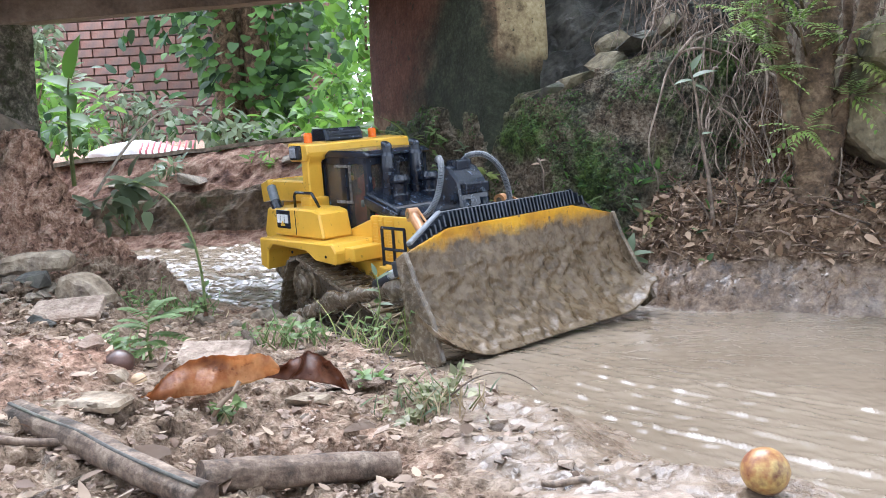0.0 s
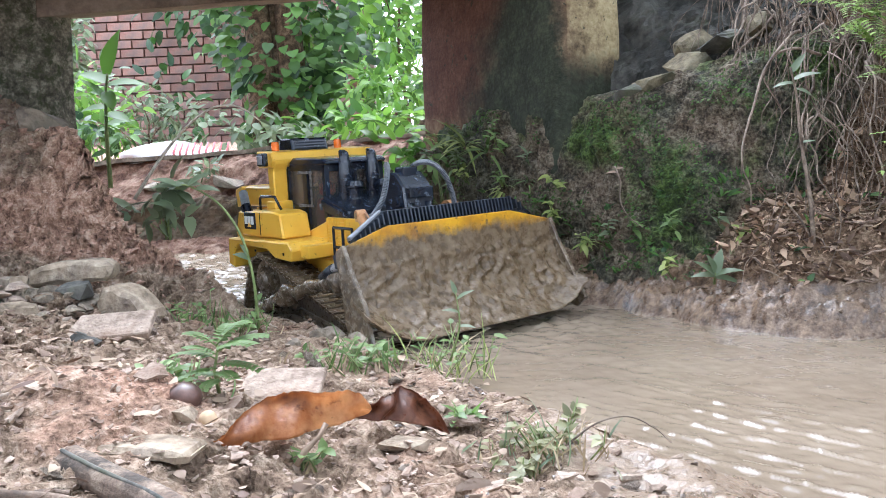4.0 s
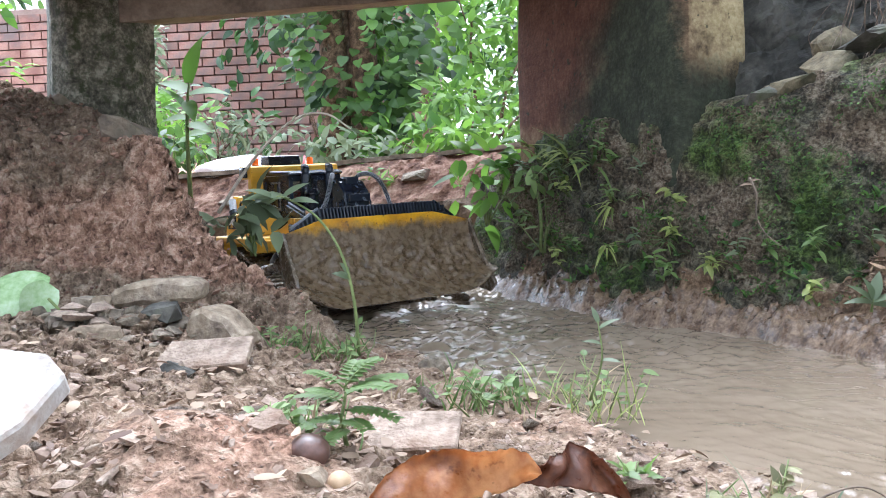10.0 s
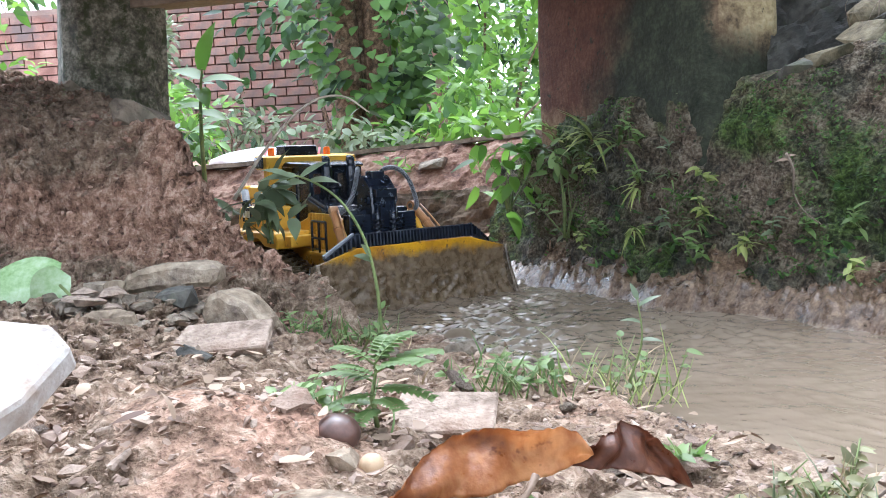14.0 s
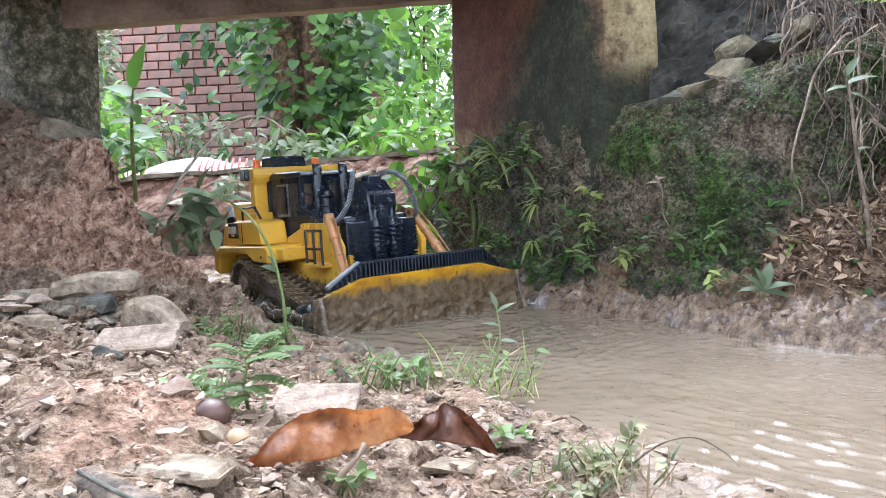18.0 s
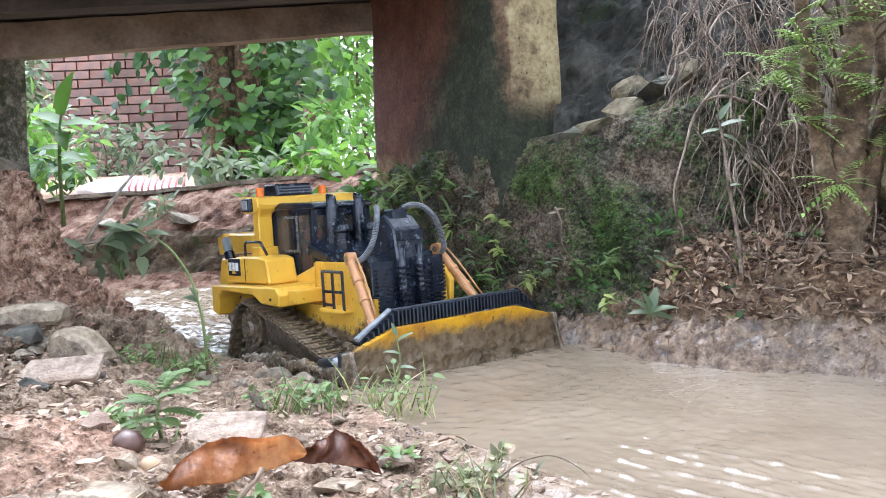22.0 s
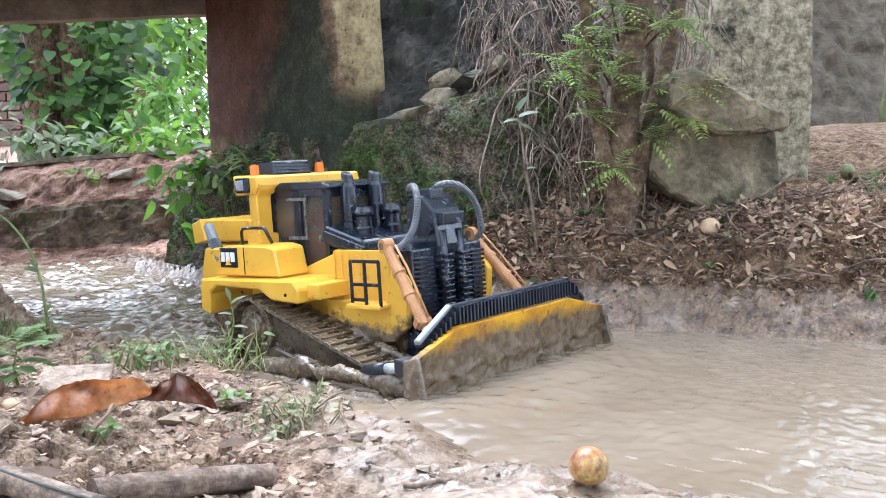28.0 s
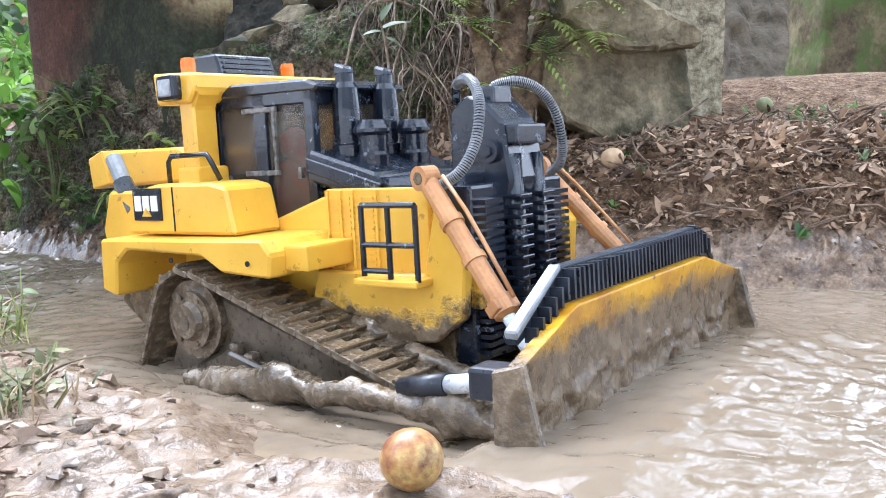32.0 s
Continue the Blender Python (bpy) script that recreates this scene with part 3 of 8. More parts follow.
def ground_zones(x, y):
    """Height of the ground, how red, wet and mossy its soil is, and how dark, path shade included."""
    wobble = 0.012 * lumpy(x * 14, y * 14, 5)
    dn = -side_distance(x, y, NEAR_SHORE) + wobble
    df = side_distance(x, y, FAR_SHORE) + wobble
    bed = WATER - np.clip(0.45 * np.minimum(-dn, -df), 0, 0.055)
    dnc, dfc = np.maximum(dn, 0), np.maximum(df, 0)
    # near bank, the heap of loose earth, the mound
    near = WATER + 0.020 * step(dnc, 0, 0.05) + 0.22 * np.clip(dnc - 0.13, 0, 0.24)
    heap = 0.025 * np.exp(-((x + 0.235) / 0.055) ** 2 - ((y - 0.515) / 0.055) ** 2) + 0.008 * np.exp(-((x + 0.20) / 0.05) ** 2 - ((y - 0.43) / 0.05) ** 2)
    rubble = 0.022 * np.exp(-((x + 0.40) / 0.08) ** 2 - ((y - 0.87) / 0.065) ** 2)
    near = near + heap + rubble - 0.022 * step(y, 0.56, 0.42) * step(dnc, 0.10, 0.24)
    up = np.minimum((dnc - 0.082) / 0.117, (y - 0.925 + 0.22 * (x + 0.4)) / 0.24) + 0.10 * lumpy(x * 9, y * 9, 11)
    mound = np.interp(up, [0.08, 0.30, 0.58, 0.80, 1.15, 1.6], [0, 0.24, 0.75, 0.87, 0.98, 1.06]) * (0.245 + 0.06 * np.clip(-0.55 - x, 0, 0.3)) * step(y, 2.1, 1.55)
    near = near + mound
    # far bank: mud foot, mossy wall, leaf-strewn slope, the earth bank with roots
    mud = lumpy(x * 30, y * 30, 21)
    wall = np.interp(dfc, [0, 0.014, 0.042, 0.10, 0.115, 0.135, 0.2, 0.5, 1.0, 3.0], [0.012, 0.032, 0.046, 0.13, 0.20, 0.243, 0.255, 0.30, 0.33, 0.35])
    slope = np.interp(dfc, [0, 0.016, 0.033, 0.045, 0.065, 0.11, 0.2, 0.4, 1.0, 3.0], [0.012, 0.038, 0.052, 0.062, 0.106, 0.128, 0.140, 0.157, 0.22, 0.38])
    bank = np.interp(dfc, [0, 0.14, 0.22, 0.33, 0.5, 3.0], [0, 0, 0.10, 0.24, 0.30, 0.36])
    upst = np.interp(dfc, [0, 0.05, 0.2, 0.35, 0.42, 0.8, 3.0], [0.012, 0.03, 0.06, 0.10, 0.16, 0.19, 0.24])
    w_wall = step(x, 0.30, 0.17)
    w_up = step(x, -0.06, -0.20)
    w_bank = step(x, 0.15, 0.36) * step(x, 0.50, 0.41)
    far = slope * (1 - w_wall) + wall * w_wall + bank * w_bank
    far = far * (1 - w_up) + upst * w_up
    z = np.where(dn > 0, near, np.where(df > 0, far, bed))
    # land behind the stream's bend, and the rise to the far wall
    back = step(y, 2.0, 2.3)
    z = z * (1 - back) + (0.197 + 0.03 * (y - 2.2).clip(0, 8) * step(y, 2.2, 6.0)) * back
    away = step(np.hypot(x, y - 1), 12, 40)
    z = z * (1 - away) + 0.35 * away
    dry_land = step(np.maximum(dn, df), 0.0, 0.06)
    close = step(np.hypot(x, y - 0.9), 3.0, 1.5)
    rough = (0.35 + 0.65 * dry_land) * close * (1 - 0.6 * step(dn, 0.15, 0.05) * (dn > 0)) * (1 - 0.5 * step(heap, 0.004, 0.015))
    clods = lumpy(x * 42, y * 42, 31)
    rough = rough * (1 - 0.5 * step(mound, 0.01, 0.05) * step(mound, 0.235, 0.20))
    z = z + rough * np.where(np.maximum(dn, df) > -0.03, 1, 0.4) * (0.007 * lumpy(x * 18, y * 18, 3) + 0.0045 * clods + 0.0025 * lumpy(x * 95, y * 95, 9) + 0.006 * np.abs(mud) * step(mound, 0.02, 0.1))
    # sculpted wet mud: sharp crumbled ridges on the near shore, runnels down the far one
    shore = step(dn, 0.0, 0.02) * step(dn, 0.18, 0.11) * close
    z = z + shore * (0.0036 * (1 - np.abs(lumpy(x * 24 + 3, y * 34, 71))) ** 3 - 0.002 + 0.0012 * np.abs(lumpy(x * 70, y * 88, 72)) - 0.0012 * step(np.abs(lumpy(x * 60, y * 90, 74)), 0.12, 0.0))
    along = 0.78 * x - 0.62 * y + 0.02 * lumpy(x * 20, y * 20, 77)
    bench = step(dfc, 0.0, 0.012) * step(dfc, 0.075, 0.05) * close * (df > 0)
    z = z + bench * (0.0038 * lumpy(along * 60, dfc * 26, 73) + 0.0070 * (1 - np.abs(lumpy(along * 75 + 4, dfc * 40, 75))) ** 4 - 0.0016 + 0.0016 * lumpy(x * 170, y * 170, 80))
    soil = step(dn, 0.10, 0.18) * close * (1 - 0.7 * step(heap, 0.004, 0.015)) * (1 - step(mound, 0.005, 0.04))
    z = z + soil * (0.0035 * (1 - np.abs(lumpy(x * 48, y * 48, 78))) ** 4 - 0.0028 * step(np.abs(lumpy(x * 26, y * 30, 79)), 0.10, 0.0) + 0.0022 * np.abs(lumpy(x * 150, y * 150, 76)))
    wet = np.maximum(step(np.maximum(dn, df), 0.055, 0.025), 0.85 * step(dn, 0.17, 0.09) * step(x, -0.06, 0.04) * (dn > 0))
    moss = w_wall * (1 - w_up) * step(dfc, 0.045, 0.07) * step(dfc, 0.3, 0.16) * (dn < 0) + 0.35 * step(mound, 0.2, 0.26)
    red = np.maximum(step(mound, 0.02, 0.08) * (1 - 0.8 * step(x, -0.44, -0.60) * step(mound, 0.06, 0.16)), 0.30 * (dn > 0)) + 0.22 * step(heap, 0.006, 0.016) + np.where((df > 0) & (x > 0.2), 0.34 - 0.2 * step(x, 0.62, 0.8), 0) + np.where((df > 0) & (x < -0.1), 0.9, 0) + 0.5 * (y > 2.0)
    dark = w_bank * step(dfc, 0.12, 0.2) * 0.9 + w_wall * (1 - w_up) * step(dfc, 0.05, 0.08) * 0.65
    # Dark litter soil, run on over the path as its painted shade.
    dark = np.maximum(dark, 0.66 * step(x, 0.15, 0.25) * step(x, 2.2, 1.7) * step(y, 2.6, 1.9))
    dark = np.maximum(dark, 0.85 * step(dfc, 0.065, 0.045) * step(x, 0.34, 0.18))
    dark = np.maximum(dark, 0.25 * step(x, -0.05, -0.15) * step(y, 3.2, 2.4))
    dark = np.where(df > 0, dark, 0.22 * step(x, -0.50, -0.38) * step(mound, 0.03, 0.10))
    return z, red, wet, moss, dark


def spread(mid, reach):
    """Grid lines: the given ones, then wider and wider out to reach."""
    lo, hi, fine = mid[0], mid[-1], mid[1] - mid[0]
    out, s = [], fine
    while sum(out) < reach:
        s *= 1.22
        out.append(s)
    o = np.cumsum(out)
    return np.concatenate([lo - o[::-1], mid, hi + o])


def bands(*cuts):
    """Grid lines through stretches of their own fineness: start, then pairs of end and step."""
    out, a = [], cuts[0]
    for b, d in zip(cuts[1::2], cuts[2::2]):
        n = max(1, round((b - a) / d))
        out.append(a + (b - a) * np.arange(n) / n)
        a = b
    return np.concatenate(out + [[a]])


def sheet(name, xs, ys, heights, material, keep=None, lumps=0.0):
    nx, ny = len(xs), len(ys)
    gx, gy = np.meshgrid(xs, ys)
    z, *extra = heights(gx, gy)
    co = np.stack([gx, gy, z], -1)
    if lumps:
        sx, sy = np.gradient(z, xs, axis=1), np.gradient(z, ys, axis=0)
        up_n = np.stack([-sx, -sy, np.ones_like(z)], -1) / np.sqrt(1 + sx * sx + sy * sy)[..., None]
        side = np.where(gx + 0.45 * (gy - 1.0) > -0.2, 1.0, -1.0)
        a, b = gx + 0.9 * side * z, gy + 0.9 * z
        d = 0.55 * lumpy(a * 34, b * 34, 51) - 0.7 * np.maximum(0, 0.25 - np.abs(lumpy(a * 15, b * 24, 54))) * step(gx, -0.28, -0.42) * 4 + 0.35 * lumpy(a * 75, b * 75, 52) + step(gx, -0.32, -0.22) * (0.22 * np.abs(lumpy(a * 130, b * 130, 53)) - 0.30 * np.abs(lumpy(a * 260, b * 260, 55)))
        d = d + step(gx, -0.28, -0.40) * (0.55 * np.abs(lumpy(a * 62, b * 62, 56)) - 0.9 * step(np.abs(lumpy(a * 36, b * 44, 57)), 0.13, 0.0) - 0.7 * step(np.abs(lumpy(a * 85, b * 70, 58)), 0.14, 0.0) + 0.15 * lumpy(a * 150, b * 150, 59))
        fade = step(np.hypot(gx, gy - 0.9), 2.4, 1.3) * step(z, WATER + 0.002, WATER + 0.012)
        co = co + up_n * (lumps * d * fade * (0.45 + 0.8 * np.clip(np.hypot(sx, sy), 0, 1)) * (1 + 0.15 * step(gx, -0.28, -0.42) * step(z, 0.05, 0.09) - 0.35 * step(extra[3], 0.3, 0.5) * step(z, 0.12, 0.08)) * (1 - 0.8 * np.clip(extra[1], 0, 1)) * (1 - 0.7 * step(gx, 0.15, 0.24) * step(gy, 0.58, 0.66)))[..., None]
    co = co.reshape(-1, 3)
    i = np.arange(nx * ny).reshape(ny, nx)
    quads = np.stack([i[:-1, :-1], i[:-1, 1:], i[1:, 1:], i[1:, :-1]], -1).reshape(-1, 4)
    if keep is not None:
        quads = quads[keep(gx, gy)[:-1, :-1].ravel()]
        used, where = np.unique(quads, return_inverse=True)
        co, quads = co[used], where.reshape(-1, 4)
    me = bpy.data.meshes.new(name)
    me.from_pydata(co.tolist(), [], quads.tolist())
    me.polygons.foreach_set("use_smooth", np.ones(len(me.polygons), bool))
    for key, values in zip(("red", "wet", "moss", "dark"), extra):
        me.attributes.new(key, "FLOAT", "POINT").data.foreach_set("value", values.ravel().astype(np.float32))
    me.materials.append(material)
    return new(name, me)


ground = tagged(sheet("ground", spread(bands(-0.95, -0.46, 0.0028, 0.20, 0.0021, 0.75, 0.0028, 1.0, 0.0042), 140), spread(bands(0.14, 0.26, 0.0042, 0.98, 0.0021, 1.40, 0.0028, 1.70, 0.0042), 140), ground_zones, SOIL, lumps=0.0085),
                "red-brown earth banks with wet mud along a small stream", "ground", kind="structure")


def ground_at(x, y):
    return float(ground_zones(np.array([float(x)]), np.array([float(y)]))[0][0])


def water_height(x, y):
    """Still muddy water with low ridges that trail behind the blade's way."""
    u, v = 0.64 * x - 0.77 * y, 0.77 * x + 0.64 * y
    w = v + 0.010 * np.sin(u * 9) + 0.004 * lumpy(u * 9, v * 12, 44)
    ridge = np.maximum(0, np.cos((w - 0.437) * 2 * np.pi / 0.027)) ** 14
    there = np.clip(0.92 + 0.45 * lumpy(u * 5, v * 37, 45), 0, 1) * step(u, -0.62, -0.42) * step(v, 0.40, 0.43) * step(v, 0.585, 0.55)
    grit = 0.75 + 0.35 * lumpy(u * 55, v * 60, 46) + 0.35 * lumpy(u * 170, v * 170, 50)
    chop = step(y, 0.86, 1.02) * step(x, 0.16, 0.02) * (0.45 + 0.75 * step(lumpy(x * 9, y * 9, 49), -0.3, 0.3))
    calm = 1 - 0.5 * step(x, 0.16, 0.30)
    z = WATER + 0.0025 * ridge * there * np.clip(grit, 0.1, 1.3) + 0.0018 * there * np.clip(lumpy(u * 60, v * 140, 47), 0, 1)
    z = z + (0.0008 * calm + 0.0032 * chop) * lumpy(x * 26 + y * 6, y * 26, 41) + (0.0006 * calm + 0.0028 * chop) * lumpy(x * 62, y * 62, 43)
    return (z + 0.00022 * lumpy(x * 140 + y * 30, y * 140, 48) * (1 + 5.0 * chop),)


def water_keep(x, y):
    dn, df = -side_distance(x, y, NEAR_SHORE), side_distance(x, y, FAR_SHORE)
    return (dn < 0.04) & (df < 0.04) & (y < 2.25)


water = tagged(sheet("water", bands(-0.95, -0.62, 0.004, 0.62, 0.0022, 1.7, 0.004), bands(-0.45, 0.24, 0.004, 1.75, 0.0022, 2.25, 0.004), water_height, MUDDY_WATER, water_keep),
               "shallow brown muddy water of a narrow stream", "water", kind="structure")

# ---- the mossy wall at the stream's bend ----
WALL_LINE = [Vector(p) for p in ((-0.235, 1.60), (-0.16, 1.46), (-0.105, 1.36), (-0.05, 1.262), (0.0, 1.19), (0.06, 1.125), (0.11, 1.075), (0.15, 1.02), (0.19, 0.965), (0.245, 0.915))]


def wall_point(u, v):
    """A place on the wall's face: u along it, v from its foot (0) over its top (1) and back."""
    k = min(int(u * (len(WALL_LINE) - 1)), len(WALL_LINE) - 2)
    f = u * (len(WALL_LINE) - 1) - k
    a, b = WALL_LINE[k], WALL_LINE[k + 1]
    c, d = WALL_LINE[max(k - 1, 0)], WALL_LINE[min(k + 2, len(WALL_LINE) - 1)]
    p = a.lerp(b, f)
    way = ((b - c) * (1 - f) + (d - a) * f).normalized()
    out = Vector((-way.y, way.x))
    o = float(np.interp(v, [0, 0.12, 0.35, 0.62, 0.80, 0.9, 1.0], [0.030, 0.043, 0.047, 0.054, 0.064, 0.078, 0.15]))
    z = float(np.interp(v, [0, 0.12, 0.35, 0.62, 0.80, 0.9, 1.0], [0.030, 0.070, 0.130, 0.205, 0.246, 0.258, 0.268]))
    far_end = max(0.0, (u - 0.62) / 0.38)
    o = o * (1 + 1.3 * far_end * v) + 0.13 * far_end ** 3
    z *= 1 + 0.32 * max(0.0, (u - 0.58) / 0.42) * v
    low = max(0.0, 1 - u / 0.16)
    z = z * (1 - 0.35 * low * v)
    q = Vector((p.x + out.x * o, p.y + out.y * o, z))
    n = Vector((-out.x, -out.y, 0.25)).normalized()
    q += n * (0.013 * noise.noise(q * 17) + 0.010 * abs(noise.noise(q * 42)) + 0.006 * abs(noise.noise(q * 95)) - 0.004 * abs(noise.noise(q * 200)) - 0.006)
    return q, n


bm = bmesh.new()
grid = [[bm.verts.new(wall_point(i / 240, j / 84)[0]) for j in range(85)] for i in range(241)]
for ga, gb in zip(grid, grid[1:]):
    for j in range(84):
        bm.faces.new((ga[j], gb[j], gb[j + 1], ga[j + 1])).smooth = True
bmesh.ops.solidify(bm, geom=bm.faces[:], thickness=-0.02)
tagged(mesh_object("wall_mossy", bm, MOSS_WALL), "dark damp wall of earth and stone with green moss", "wall", kind="structure")

# ---- the footbridge: pier, column, beam, deck ----

def stone_block(outline, z0, z1, seed, lean=(0, 0), cut=0.02, rough=0.008):
    """A rough cast block over an outline on plan."""
    bm = bmesh.new()
    n, levels = len(outline), 30
    rings = []
    for k in range(levels + 1):
        z = z0 + (z1 - z0) * k / levels
        ring = []
        for i in range(n):
            for s in range(10):
                a, b = Vector(outline[i]), Vector(outline[(i + 1) % n])
                p = a.lerp(b, s / 10)
                p = Vector((p.x + lean[0] * (z - z0), p.y + lean[1] * (z - z0), z))
                q = p * 7
                ring.append(bm.verts.new(p + Vector((noise.noise(q + Vector((seed, 0, 0))), noise.noise(q + Vector((0, seed, 0))), 0.4 * noise.noise(q * 2))) * rough))
        rings.append(ring)
    m = len(rings[0])
    for a, b in zip(rings, rings[1:]):
        for i in range(m):
            bm.faces.new((a[i], a[(i + 1) % m], b[(i + 1) % m], b[i])).smooth = True
    bm.faces.new(rings[0][::-1])
    bm.faces.new(rings[-1])
    return bm


def plan(p, du, dv):
    return [(p + AX * a + AY * b).to_2d() for a, b in ((0, 0), (0, dv), (du, dv), (du, 0))]


BEAM_A, BEAM_B = Vector((-0.606, 1.330, 0.403)), Vector((-0.103, 1.606, 0.467))
RUN = (BEAM_B - BEAM_A).normalized()
bridge = tagged(new("footbridge"), "small concrete footbridge with a stained pier and timber edge beam", "bridge", kind="structure")
def pier_plan():
    """The pier's outline, its stream-side corners worn round."""
    at = ((0, 0.012), (0.006, 0.0), (0.0, 0.345), (0.010, 0.358), (0.088, 0.356), (0.100, 0.342), (0.105, 0.0))
    at = (at[1], at[0], at[2], at[3], at[4], at[5], at[6])
    return [(pier_foot + AX * a + AY * b).to_2d() for a, b in at]


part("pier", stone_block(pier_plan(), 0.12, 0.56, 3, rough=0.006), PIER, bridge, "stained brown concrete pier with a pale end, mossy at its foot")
col_at = Vector((-0.80, 1.44, 0))
part("column", stone_block([(col_at + AX * a + AY * b).to_2d() for a, b in ((0, 0), (0.0, 0.15), (0.018, 0.172), (0.055, 0.186), (0.095, 0.178), (0.128, 0.150), (0.13, 0))], 0.10, 0.60, 8, lean=(0.02, 0.0)), CONCRETE, bridge, "rough mossy concrete column")


def slab_between(a, b, out, thick, rough, seed):
    """A long bar from a to b, reaching out sideways and up, its faces a little uneven."""
    bm = bmesh.new()
    n = 40
    rings = []
    for k in range(n + 1):
        p = a.lerp(b, k / n)
        ring = []
        for u, v in ((0, 0), (0.5, 0), (1, 0), (1, 1), (0.5, 1), (0, 1)):
            q = p + out * u + Vector((0, 0, thick * v))
            q += Vector((noise.noise(q * 9 + Vector((seed, 0, 0))), noise.noise(q * 9 + Vector((0, seed, 0))), noise.noise(q * 12))) * rough
            ring.append(bm.verts.new(q))
        rings.append(ring)
    for r, t in zip(rings, rings[1:]):
        for i in range(6):
            bm.faces.new((r[i], r[(i + 1) % 6], t[(i + 1) % 6], t[i]))
    bm.faces.new(rings[0][::-1])
    bm.faces.new(rings[-1])
    bmesh.ops.recalc_face_normals(bm, faces=bm.faces)
    return bm


west, east = BEAM_A - RUN * 0.025, BEAM_B + RUN * 0.05
part("edge_beam", slab_between(west, east, -AY * 0.05, 0.048, 0.002, 4), TIMBER, bridge, "long brown timber edge beam")
up = Vector((0, 0, 0.052))
out_west = BEAM_A - RUN * 0.27
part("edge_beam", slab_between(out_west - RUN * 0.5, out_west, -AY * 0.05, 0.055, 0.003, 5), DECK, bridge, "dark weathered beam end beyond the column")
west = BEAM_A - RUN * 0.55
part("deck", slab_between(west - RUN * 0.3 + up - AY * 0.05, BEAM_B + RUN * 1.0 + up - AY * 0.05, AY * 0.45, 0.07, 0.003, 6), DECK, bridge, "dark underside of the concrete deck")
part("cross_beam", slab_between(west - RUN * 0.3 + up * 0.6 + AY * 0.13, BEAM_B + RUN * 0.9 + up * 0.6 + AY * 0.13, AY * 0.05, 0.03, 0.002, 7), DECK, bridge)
part("abutment", stone_block([(0.605, 1.17), (0.757, 1.13), (0.81, 1.30), (0.64, 1.34)], 0.08, 0.75, 21, rough=0.012), PEBBLED, bridge, "rough pebbled abutment with black moss streaks")
rng = random.Random(9)
pebbles = bmesh.new()
for k in range(900):
    z = rng.uniform(0.12, 0.62)
    if k % 5:
        f, out = rng.random(), Vector((-0.25, -0.97, 0))
        q = Vector((0.605, 1.17, 0)).lerp(Vector((0.757, 1.13, 0)), f)
    else:
        f, out = rng.random(), Vector((0.95, -0.3, 0))
        q = Vector((0.757, 1.13, 0)).lerp(Vector((0.81, 1.30, 0)), f)
    r = rng.uniform(0.002, 0.0052)
    bmesh.ops.create_icosphere(pebbles, subdivisions=1, radius=r, matrix=Matrix.Translation(Vector((q.x, q.y, z)) - out * 0.004) @ Matrix.Diagonal((1, rng.uniform(0.5, 1), rng.uniform(0.5, 1), 1)))
tagged(part("pebbles", pebbles, PEBBLED, bridge, "small pebbles set in the abutment"), kind="stuff")


